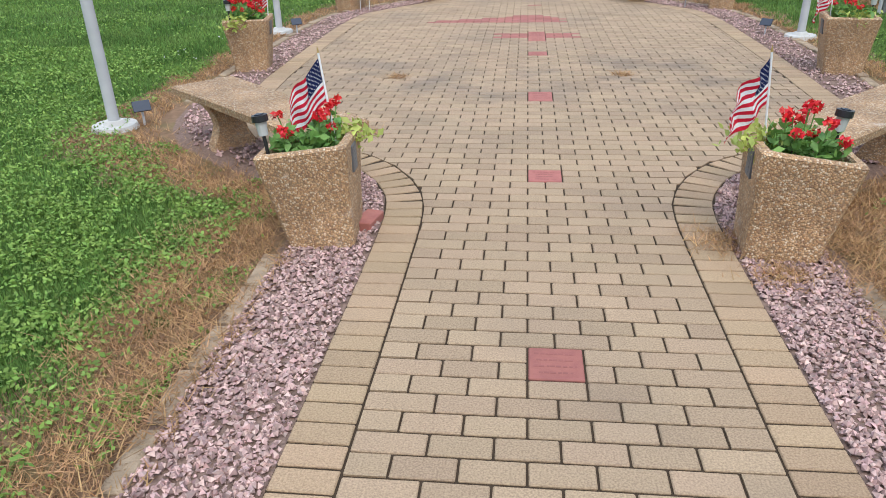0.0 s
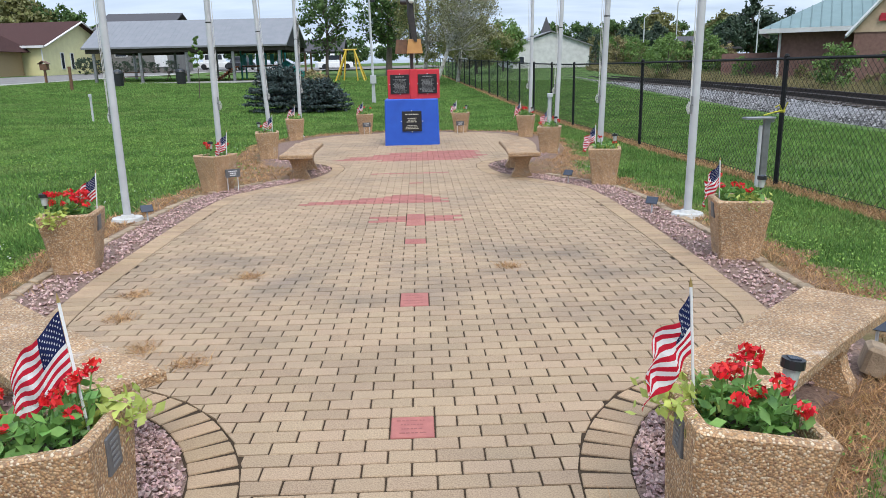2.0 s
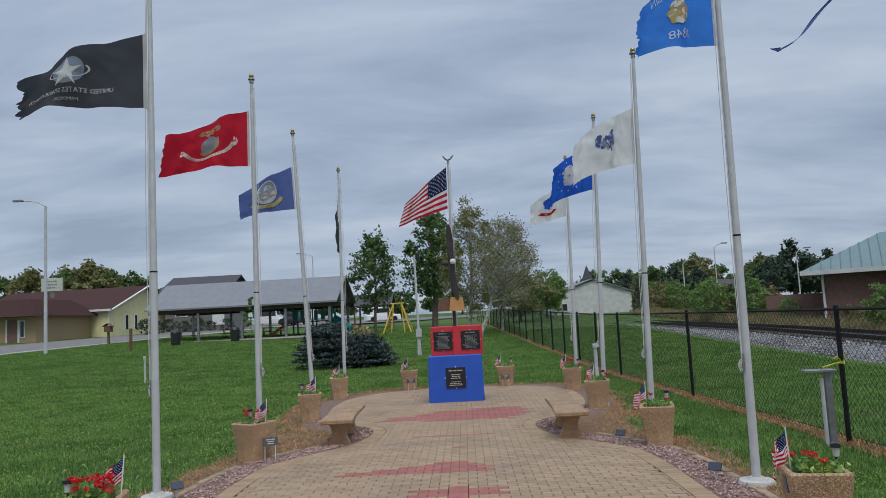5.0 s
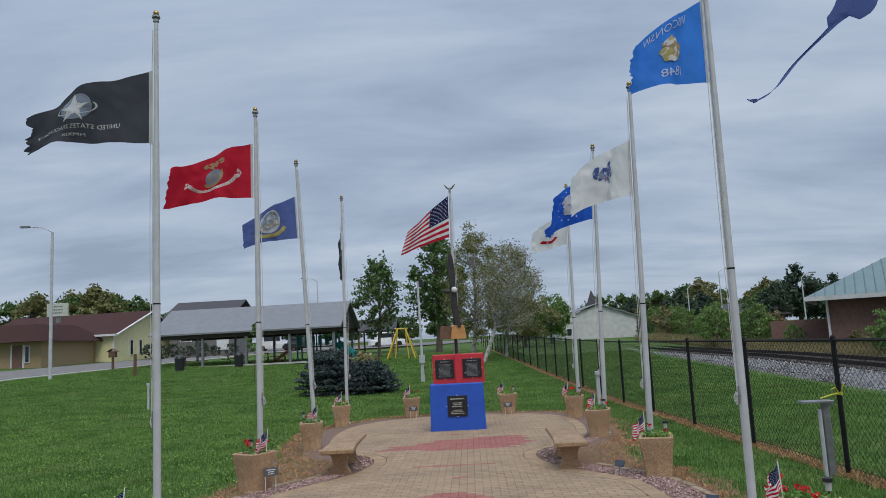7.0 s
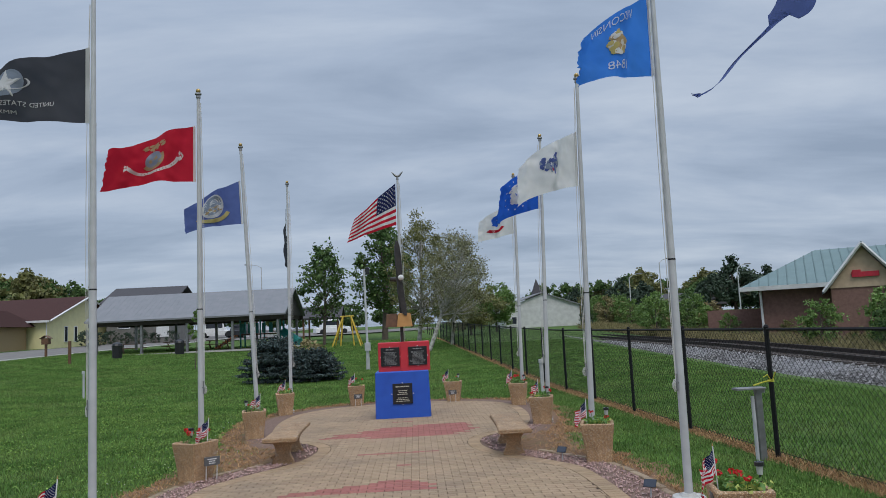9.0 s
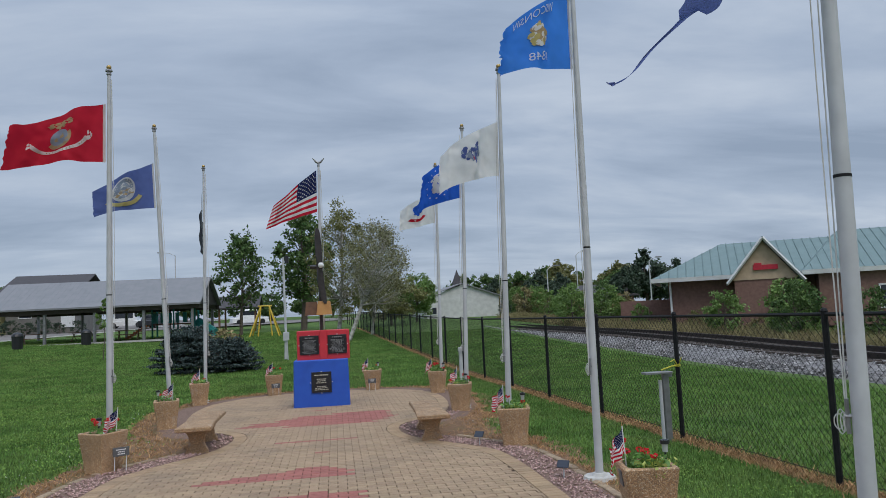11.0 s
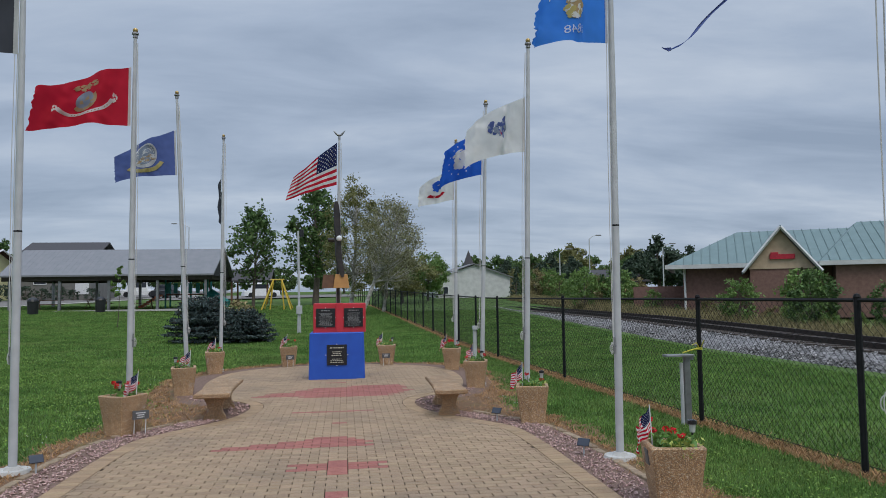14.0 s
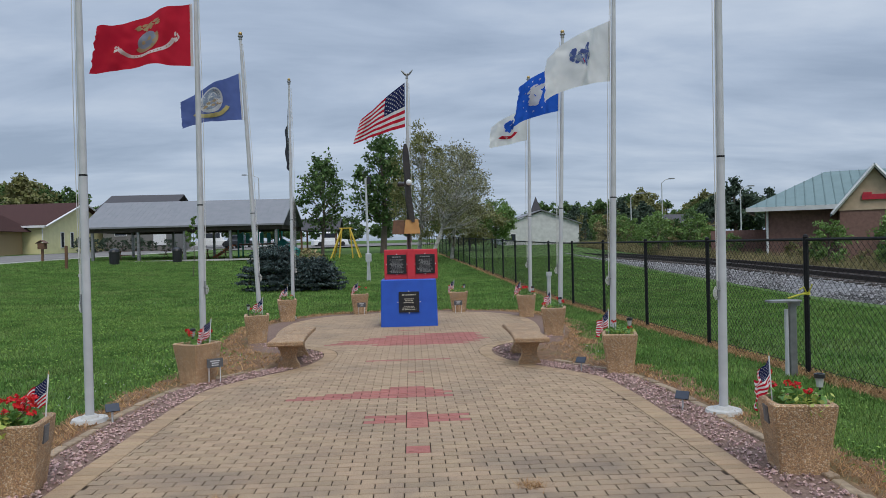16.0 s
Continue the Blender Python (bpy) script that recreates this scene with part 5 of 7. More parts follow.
def stone_verts(centres, size):
    """Irregular eight-sided stones as loose triangles."""
    n = len(centres)
    o = np.array([(1, 0, 0), (-1, 0, 0), (0, 1, 0), (0, -1, 0), (0, 0, 1), (0, 0, -1)], float)
    tri = np.array([(0, 2, 4), (2, 1, 4), (1, 3, 4), (3, 0, 4), (2, 0, 5), (1, 2, 5), (3, 1, 5), (0, 3, 5)])
    sc = rng.uniform(0.45, 1.25, (n, 6, 1)) * size * rng.uniform(0.6, 1.3, (n, 1, 1))
    a = rng.uniform(0, 2 * math.pi, n)
    ca, sa = np.cos(a), np.sin(a)
    rot = np.zeros((n, 3, 3))
    tilt = rng.uniform(-0.6, 0.6, n)
    ct, st = np.cos(tilt), np.sin(tilt)
    rot[:, 0, 0], rot[:, 0, 1], rot[:, 1, 0], rot[:, 1, 1], rot[:, 2, 2] = ca, -sa, sa, ca, 1
    rt = np.zeros((n, 3, 3))
    rt[:, 0, 0], rt[:, 1, 1], rt[:, 1, 2], rt[:, 2, 1], rt[:, 2, 2] = 1, ct, -st, st, ct
    p = np.einsum("nij,nkj->nki", rot @ rt, o[None] * sc * np.array([1, 1, 0.75])) + np.asarray(centres)[:, None, :]
    return p[:, tri, :].reshape(-1, 3)


build_railway()


# ---- trees and shrubs ----
def tree(name, label, at, height, crown, trunk_r, leaf, leaf_n, leaf_size, bark, seed, first=0.3, clumps=60, lean=(0, 0), category="tree", gaps=0.0, group="trees"):
    """A tapered trunk with limbs; crown = (radius, z of its middle, half height); leaves in uneven clumps at limb ends."""
    g = np.random.default_rng(seed)
    t = thing(name, label, category, group, at)
    s = Solid()
    top = Vector((lean[0], lean[1], height * 0.9))

    def stem(u):
        return Vector((top.x * u + 0.12 * height * 0.1 * math.sin(5 * u + seed), top.y * u, top.z * u))
    k = 8
    for i in range(k):
        s.tube(stem(i / k), stem((i + 1) / k), trunk_r * (1 - i / k * 0.85), trunk_r * (1 - (i + 1) / k * 0.85), 8, caps=False)
    cr, cz, ch = crown
    tips = []
    for i in range(clumps):
        q = g.normal(size=3)
        q /= np.linalg.norm(q)
        rad = g.uniform(0.45, 1.0) ** 0.6
        lump = 1 + 0.28 * noise.noise((q[0] * 1.7 + seed, q[1] * 1.7, q[2] * 1.7))
        c = np.array([q[0] * cr, q[1] * cr, q[2] * ch]) * rad * lump
        shrink = 1 - 0.35 * max(0, c[2] / ch)
        c = np.array([c[0] * shrink + lean[0] * (cz / height), c[1] * shrink + lean[1] * (cz / height), c[2] + cz])
        tips.append(c)
        if i % 2 == 0:
            u = min(0.95, max(first, (c[2] - ch * 0.45) / (height * 0.9)))
            a, b = stem(u), Vector(c)
            mid = a.lerp(b, 0.5) + Vector((0, 0, -0.05 * cr))
            r = trunk_r * (1 - u * 0.8) * 0.42
            s.tube(a, mid, r, r * 0.6, 5, caps=False)
            s.tube(mid, b, r * 0.6, r * 0.15, 5, caps=False)
    part("trunk", s, bark, t, smooth=True)
    pts = []
    per = max(8, leaf_n // clumps)
    for c in tips:
        sz = cr * g.uniform(0.09, 0.23)
        m = int(per * g.uniform(0.5, 1.5) * (1 - gaps * g.random()))
        pts.append(c + g.normal(size=(m, 3)) * sz * np.array([0.62, 0.62, 0.5]))
    part("crown", leaf_mesh("crown", np.concatenate(pts), leaf_size, leaf), leaf, t)
    return t


def conifer_tree(at, height, radius, seed, label="dark pointed conifer in the distance", mat=None):
    g = np.random.default_rng(seed)
    t = thing("conifer", label, "tree", "trees", at)
    part("trunk", Solid().tube((0, 0, 0), (0, 0, height), 0.05 * radius + 0.08, 0.02, 7), M["bark"], t)
    pts = []
    for i in range(700):
        u = g.random() ** 0.8
        a, r = g.uniform(0, 6.28), radius * (1 - u) * g.uniform(0.5, 1.05) * (1 + 0.2 * math.sin(u * 40))
        pts.append((r * math.cos(a), r * math.sin(a), 0.08 * height + u * 0.92 * height - 0.12 * r))
    part("crown", leaf_mesh("crown", pts, height * 0.035, mat or M["conifer"]), mat or M["conifer"], t)
    return t


def on_ground(x, y, rot=0.0, dz=0.0, scale=1.0):
    return pose(x, y, float(ground_z(x, y)) - 0.05 + dz, 0, 0, rot) @ Matrix.Scale(scale, 4)


def spruce_bush(x, y, w, h, seed, n=5200):
    """A low spreading blue spruce: tiers of drooping sprays, each a stick with needles."""
    g = np.random.default_rng(seed)
    b = thing("spruce_shrub", "low spreading blue-green spruce shrub on the lawn", "shrub", "spruce shrubs", on_ground(x, y))
    s, pts = Solid(), []
    for i in range(420):
        a = g.uniform(0, 2 * math.pi)
        u = g.random() ** 0.85
        tier = round(u * 6) / 6
        r = w / 2 * (1 - 0.62 * tier ** 1.4) * g.uniform(0.86, 1.04) * (0.86 if tier == 0 else 1.0)
        z = 0.1 + h * tier * g.uniform(0.86, 1.05)
        tip = Vector((r * math.cos(a), r * math.sin(a) * 0.8, z))
        root = Vector((tip.x * 0.15, tip.y * 0.15, z * 0.75))
        s.tube(root, tip, 0.018, 0.006, 5, caps=False)
        m = n // 420
        k = g.uniform(0.3, 1.02, m)
        q = np.array(root)[None] * (1 - k[:, None]) + np.array(tip)[None] * k[:, None]
        q += g.normal(size=(m, 3)) * np.array([0.07, 0.07, 0.026])
        pts.append(q)
    tagged(part("bough_frame", s, M["bark"], b), kind="stuff")
    part("needles", leaf_mesh("needles", np.concatenate(pts), 0.04, M["spruce"], long=1.6, up=0.9), M["spruce"], b)
    return b


spruce_bush(-5.05, 28.6, 2.9, 1.55, 3, 17000)
spruce_bush(-3.55, 28.2, 2.6, 1.08, 4, 13000)
b = tree("golden_shrub", "yellowing shrub behind the spruce", on_ground(-3.9, 29.6), 1.55, (0.6, 1.1, 0.4), 0.05, M["vine"], 900, 0.06, M["bark"], 8, category="shrub", group="shrubs")

tree("maple_tree", "slim green maple tree with grey trunk", on_ground(-6.95, 60), 8.4, (2.0, 5.0, 3.3), 0.14, M["foliage"], 5200, 0.14, M["bark"], 11, clumps=130, gaps=0.7)
tree("oak_tree", "tall green tree behind the monument", on_ground(-2.4, 66), 10.4, (2.7, 6.3, 4.2), 0.3, M["foliage"], 9500, 0.17, M["bark"], 12, clumps=150, gaps=0.7)
tree("birch_tree", "olive birch tree with pale trunk", on_ground(0.35, 49), 9.4, (2.2, 4.9, 3.9), 0.15, M["olive"], 21000, 0.065, M["birch_bark"], 13, clumps=190, gaps=0.7, lean=(0.8, 0))
tree("birch_tree", "leaning grey birch tree with sparse leaves", on_ground(0.9, 44), 7.6, (1.9, 4.7, 2.5), 0.13, M["grey_leaf"], 13000, 0.055, M["birch_bark"], 14, clumps=190, gaps=0.8, lean=(2.9, 0))
tree("birch_tree", "grey birch tree with sparse airy crown", on_ground(2.6, 50), 7.8, (2.1, 4.2, 3.2), 0.13, M["grey_leaf"], 14000, 0.06, M["birch_bark"], 15, clumps=180, gaps=0.8, lean=(1.2, 0))
tree("shrub_tree", "rounded leafy shrub by the fence line", on_ground(5.2, 66), 5.0, (2.6, 2.7, 2.3), 0.12, M["olive"], 6000, 0.12, M["bark"], 16, clumps=80)
tree("shrub_tree", "yellow-green tree near the white shed", on_ground(8.2, 72), 5.0, (2.1, 2.9, 2.2), 0.12, M["bright_leaf"], 5000, 0.13, M["bark"], 17, clumps=70)
tree("sapling", "thin staked sapling on the lawn", on_ground(-10.7, 38), 3.1, (0.32, 2.2, 0.85), 0.025, M["bright_leaf"], 420, 0.075, M["bark"], 18, clumps=22, group="saplings")

# scrub beyond the railway
PROTO = {}
for k, (leafm, sd) in enumerate(((M["bright_leaf"], 31), (M["foliage"], 32), (M["olive"], 33), (M["vine"], 34))):
    PROTO[k] = tree("scrub_bush", "leafy scrub bush beyond the railway", on_ground(19.5 + 3 * k, 30 + 4 * k), 2.6, (1.0, 1.35, 1.15), 0.05, leafm, 2200, 0.075, M["bark"], sd, clumps=46, category="shrub", group="scrub beyond the railway", first=0.1)
sr = random.Random(9)
for i in range(58):
    y = sr.uniform(24, 92)
    x = 17.6 + sr.uniform(0, 2.6) + (y - 24) * 0.02
    sc = sr.uniform(0.2, 0.45) if y < 45 else sr.uniform(0.5, 1.3)
    o = copy_thing(PROTO[sr.choice((0, 0, 1, 2, 3, 3))], pose(0, 0, 0))
    o.matrix_basis = on_ground(x, y, sr.uniform(0, 360), 0, sc)
for x, y, sc, k in ((16.7, 30.2, 0.85, 0), (17.4, 26.4, 0.95, 1), (18.2, 28.6, 0.55, 0), (19.4, 24.6, 0.8, 1), (15.9, 48, 1.1, 0), (17.2, 54, 0.9, 0), (18.6, 58, 0.8, 0), (17.6, 41, 0.6, 0)):
    o = copy_thing(PROTO[k], pose(0, 0, 0))
    o.matrix_basis = on_ground(x, y, sr.uniform(0, 360), 0, sc)

# tall dry weeds beyond the track are added with the grass

# far belts of trees
FAR = {}
for k, (leafm, sd) in enumerate(((M["foliage"], 41), (M["olive"], 42))):
    FAR[k] = tree("woodland_tree", "broad leafy tree in the distant tree belt", on_ground(-56 + 6 * k, 104, scale=0.75), 9.0, (4.0, 5.2, 3.9), 0.3, leafm, 4200, 0.3, M["bark"], sd, clumps=75, group="distant trees")
for i in range(46):
    side = i % 2
    if side:
        x, y = sr.uniform(-80, -47), sr.uniform(92, 112)
        sc = sr.uniform(0.8, 1.0) if x > -62 else sr.uniform(0.5, 0.7)
    else:
        x = sr.uniform(20, 44)
        y = sr.uniform(92, 112)
        sc = sr.uniform(0.5, 0.75)
    o = copy_thing(FAR[sr.choice((0, 0, 1))], pose(0, 0, 0))
    o.matrix_basis = on_ground(x, y, sr.uniform(0, 360), 0, sc)
for x, y, sc in ((-8, 100, 0.45), (-12, 110, 0.5), (-4, 105, 0.45), (0, 112, 0.5), (5, 96, 0.6), (9, 104, 0.55), (14, 112, 0.5), (19, 104, 0.62), (-20, 115, 0.6), (-28, 118, 0.5), (-60, 96, 0.85), (-52, 96, 0.9), (-48.5, 98, 0.86), (-45, 95, 0.9), (-42.5, 97, 0.82), (-39.8, 96, 0.6), (-25, 112, 0.35), (-21.5, 114, 0.38), (-17.5, 112, 0.33), (-14, 113, 0.36), (-9.5, 114, 0.34)):
    o = copy_thing(FAR[0], pose(0, 0, 0))
    o.matrix_basis = on_ground(x, y, sr.uniform(0, 360), 0, sc)
for x, y, h in ((17.9, 76, 3.0), (20.2, 74, 2.6)):
    conifer_tree(on_ground(x, y), h, h * 0.32, int(x * 7))
PINE = tree("pine_tree", "dark ragged pine in the distance", on_ground(35.0, 79), 6.4, (2.6, 3.7, 2.8), 0.25, M["conifer"], 6500, 0.2, M["bark"], 51, clumps=70, gaps=0.3, group="distant trees")
for x, y, sc in ((31.5, 77, 0.7), (37.5, 76, 0.8), (24, 84, 0.75), (28.0, 88, 0.7), (20, 90, 0.65)):
    o = copy_thing(PINE, pose(0, 0, 0))
    o.matrix_basis = on_ground(x, y, sr.uniform(0, 360), 0, sc)


HEDGE = tree("hedge_shrub", "dark green shrub across the street", on_ground(-31.2, 72.5), 1.7, (0.9, 0.95, 0.8), 0.05, M["conifer"], 1600, 0.07, M["bark"], 61, clumps=36, category="shrub", group="shrubs across the street", first=0.1)
for x, y, sc in ((-30.2, 73.2, 0.85), (-31.0, 77.6, 0.9), (-29.6, 77.8, 0.75), (-28.0, 77.6, 0.95), (-26.6, 77.9, 0.7), (-24.8, 77.8, 0.8)):
    o = copy_thing(HEDGE, pose(0, 0, 0))
    o.matrix_basis = on_ground(x, y, sr.uniform(0, 360), 0, sc)


# ---- buildings ----
def gable_roof(s, x0, x1, y0, y1, ze, zr, over=0.4, along="x", thick=0.12, slot=0):
    """Two sloping slabs that meet at a ridge along x or y."""
    x0, x1, y0, y1 = x0 - over, x1 + over, y0 - over, y1 + over
    if along == "x":
        m = (y0 + y1) / 2
        e = [((x0, y0, ze), (x1, y0, ze), (x1, m, zr), (x0, m, zr)), ((x1, y1, ze), (x0, y1, ze), (x0, m, zr), (x1, m, zr))]
    else:
        m = (x0 + x1) / 2
        e = [((x0, y1, ze), (x0, y0, ze), (m, y0, zr), (m, y1, zr)), ((x1, y0, ze), (x1, y1, ze), (m, y1, zr), (m, y0, zr))]
    for q in e:
        low = [(a, b, c - thick) for a, b, c in q]
        s.add(list(q) + low, [(0, 1, 2, 3), (7, 6, 5, 4), (0, 4, 5, 1), (1, 5, 6, 2), (2, 6, 7, 3), (3, 7, 4, 0)], slot)


def window_part(parent, c, w, h, axis="y", name="window"):
    """A window with frame and recessed pane on a wall facing -y (axis y) or +x (axis x)."""
    fr = Solid()
    t = 0.07
    for dx, dz, ww, hh in ((0, h / 2, w + t, t), (0, -h / 2, w + t, t), (-w / 2, 0, t, h), (w / 2, 0, t, h)):
        fr.box((c[0] + (dx if axis == "y" else 0), c[1] + (0 if axis == "y" else dx), c[2] + dz), (ww if axis == "y" else 0.08, 0.08 if axis == "y" else ww, hh))
    wn = part(name, fr, M["white"], parent)
    part("pane", Solid().box(c, (w, 0.05, h) if axis == "y" else (0.05, w, h)), M["window"], wn)


def build_shelter():
    at = pose(-16.2, 58.5, float(ground_z(-16, 57)) - 0.05, 0, 0, -2)
    b = thing("picnic_shelter", "open picnic shelter with grey metal roof on posts", "shelter", at=at)
    s = Solid()
    gable_roof(s, -6.9, 6.9, -3.6, 3.6, 2.55, 4.55, 0.35)
    roof = part("roof", s, M["roof_grey"], b)
    s = Solid()
    for k in range(40):
        x = -7.2 + 14.4 * k / 39
        for sg in (-1, 1):
            s.tube((x, sg * 3.95, 2.55), (x, 0, 4.55), 0.006, n=4)
    part("roof_rib", s, M["roof_grey"], roof)
    for sx in (-1, 1):
        s = Solid()
        s.add([(sx * 7.0, -3.6, 2.45), (sx * 7.0, 3.6, 2.45), (sx * 7.0, 0, 4.42), (sx * 6.9, -3.6, 2.45), (sx * 6.9, 3.6, 2.45), (sx * 6.9, 0, 4.42)], [(0, 1, 2), (5, 4, 3), (0, 2, 5, 3), (1, 4, 5, 2)])
        part("gable_end", s, M["roof_dark"], b, "dark gable end")
    for y in (-3.6, 3.6):
        part("beam", Solid().box((0, y, 2.31), (14.2, 0.14, 0.34)), M["tie"], b)
    for k in range(5):
        part("cross_beam", Solid().box((-6.8 + 3.4 * k, 0, 2.31), (0.12, 7.05, 0.25)), M["tie"], b)
    # near-black sheet added to stand in for the shade under the roof
    part("shade_sheet", Solid().box((0, 0, 2.455), (13.7, 7.0, 0.03)), M["tie"], b, "dark sheet added for the shade under the roof")
    for k in range(5):
        for y in (-3.5, 3.5):
            part("post", Solid().box((-6.6 + 3.3 * k, y, 1.15), (0.18, 0.18, 2.3), bevel=0.01), M["steel_dark"], b)
    part("slab", Solid().box((0, 0, 0.02), (14.6, 7.8, 0.1)), M["pale_concrete"], b)
    for k, (x, y) in enumerate(((-2.2, 0.5), (1.4, -0.6), (4.6, 0.8), (-4.8, -1.5))):
        t = thing("picnic_table", "wooden picnic table with attached seats under the shelter", "picnic table", "picnic tables", at @ pose(x, y, 0.07, 0, 0, 10 * k))
        part("top", Solid().box((0, 0, 0.74), (1.8, 0.75, 0.05)), M["dark_wood"], t)
        for sg in (-1, 1):
            part("seat", Solid().box((0, sg * 0.7, 0.44), (1.8, 0.26, 0.05)), M["dark_wood"], t)
            s = Solid()
            s.tube((sg * 0.65, -0.7, 0), (sg * 0.65, 0.25, 0.72), 0.035, n=6).tube((sg * 0.65, 0.7, 0), (sg * 0.65, -0.25, 0.72), 0.035, n=6)
            part("trestle", s, M["dark_wood"], t)


build_shelter()


def trash_can(x, y):
    c = thing("trash_can", "dark round park litter bin with domed lid", "trash can", "litter bins", on_ground(x, y))
    part("barrel", Solid().tube((0, 0, 0), (0, 0, 0.85), 0.3, 0.33, 14), M["plastic"], c)
    part("lid", Solid().ball((0, 0, 0.85), 0.35, 12, squash=0.75), M["plastic"], c)


trash_can(-19.4, 50.2)
trash_can(-16.3, 53.2)


def build_left_buildings():
    zb = float(ground_z(-36, 72)) - 0.1
    b = thing("yellow_building", "single-storey yellow building with brown shingle roof", "building", at=pose(-34.2, 71, zb, 0, 0, -7))
    s = Solid().box((-7.5, 6, 1.3), (15, 12, 2.6))
    s.add([(0.0, 0, 2.6), (0.0, 12, 2.6), (0.0, 6, 5.0), (-0.2, 0, 2.6), (-0.2, 12, 2.6), (-0.2, 6, 5.0)], [(0, 1, 2), (5, 4, 3), (0, 2, 5, 3), (1, 4, 5, 2)])
    part("wall", s, M["yellow_wall"], b)
    s = Solid()
    gable_roof(s, -15, 0.1, 0, 12, 2.65, 5.15, 0.5)
    part("roof", s, M["roof_brown"], b)
    s = Solid()
    s.box((-7.4, -0.52, 2.58), (15.9, 0.1, 0.2))
    s.tube((0.65, -0.5, 2.58), (0.65, 6, 5.06), 0.09, n=4).tube((0.65, 12.5, 2.58), (0.65, 6, 5.06), 0.09, n=4)
    part("fascia", s, M["white"], b, "white fascia boards")
    part("downpipe", Solid().tube((0.05, -0.1, 0), (0.05, -0.1, 2.5), 0.06, n=6), M["white"], b)
    for y in (3.0, 4.6):
        window_part(b, (0.03, y, 1.35), 0.5, 1.5, "x")
    zb = float(ground_z(-36, 62)) - 0.1
    b = thing("brown_building", "low brick storefront with deep brown mansard roof", "building", at=pose(-36.6, 63, zb, 0, 0, -4))
    part("wall", Solid().box((-7, 4, 1.25), (14, 8, 2.5)), M["tan_wall"], b)
    s = Solid()
    s.add([(-14.6, -1.2, 2.35), (0.8, -1.2, 2.35), (0.8, 9, 2.35), (-14.6, 9, 2.35), (-13.6, 0.9, 3.9), (-1.2, 0.9, 3.9), (-1.2, 7, 3.9), (-13.6, 7, 3.9)], [(0, 1, 5, 4), (1, 2, 6, 5), (2, 3, 7, 6), (3, 0, 4, 7), (4, 5, 6, 7), (3, 2, 1, 0)])
    part("roof", s, M["roof_brown"], b)
    part("panelling", Solid().box((-8.2, -0.03, 1.15), (7.5, 0.1, 2.3)), M["dark_wood"], b, "dark brown front panelling")
    for x in (-7, -10):
        window_part(b, (x, -0.1, 1.5), 2.0, 0.9)
    dr = part("door", Solid().box((-2.1, -0.04, 1.05), (0.95, 0.08, 2.1)), M["brick"], b, "dark red door")
    part("door_frame", Solid().box((-2.65, -0.05, 1.05), (0.12, 0.1, 2.15)).box((-1.55, -0.05, 1.05), (0.12, 0.1, 2.15)), M["white"], dr)
    window_part(b, (-1.2, -0.05, 1.3), 0.4, 1.4)
    s = thing("street_sign_board", "pale rectangular business sign on the roof", "sign", at=pose(-34.6, 62.0, zb + 3.9))
    part("board", Solid().box((0, 0, 1.0), (1.8, 0.2, 1.1), bevel=0.02), M["sign_white"], s)
    part("stand", Solid().box((0, 0.1, 0.2), (0.3, 0.2, 0.6)), M["steel_dark"], s)
    c = Solid()
    bars(c, -0.8, 0.8, 0.6, 1.4, 3, -0.105, 0.7, 6)
    tagged(part("lettering", c, M["dim_lettering"], s), kind="stuff")


build_left_buildings()


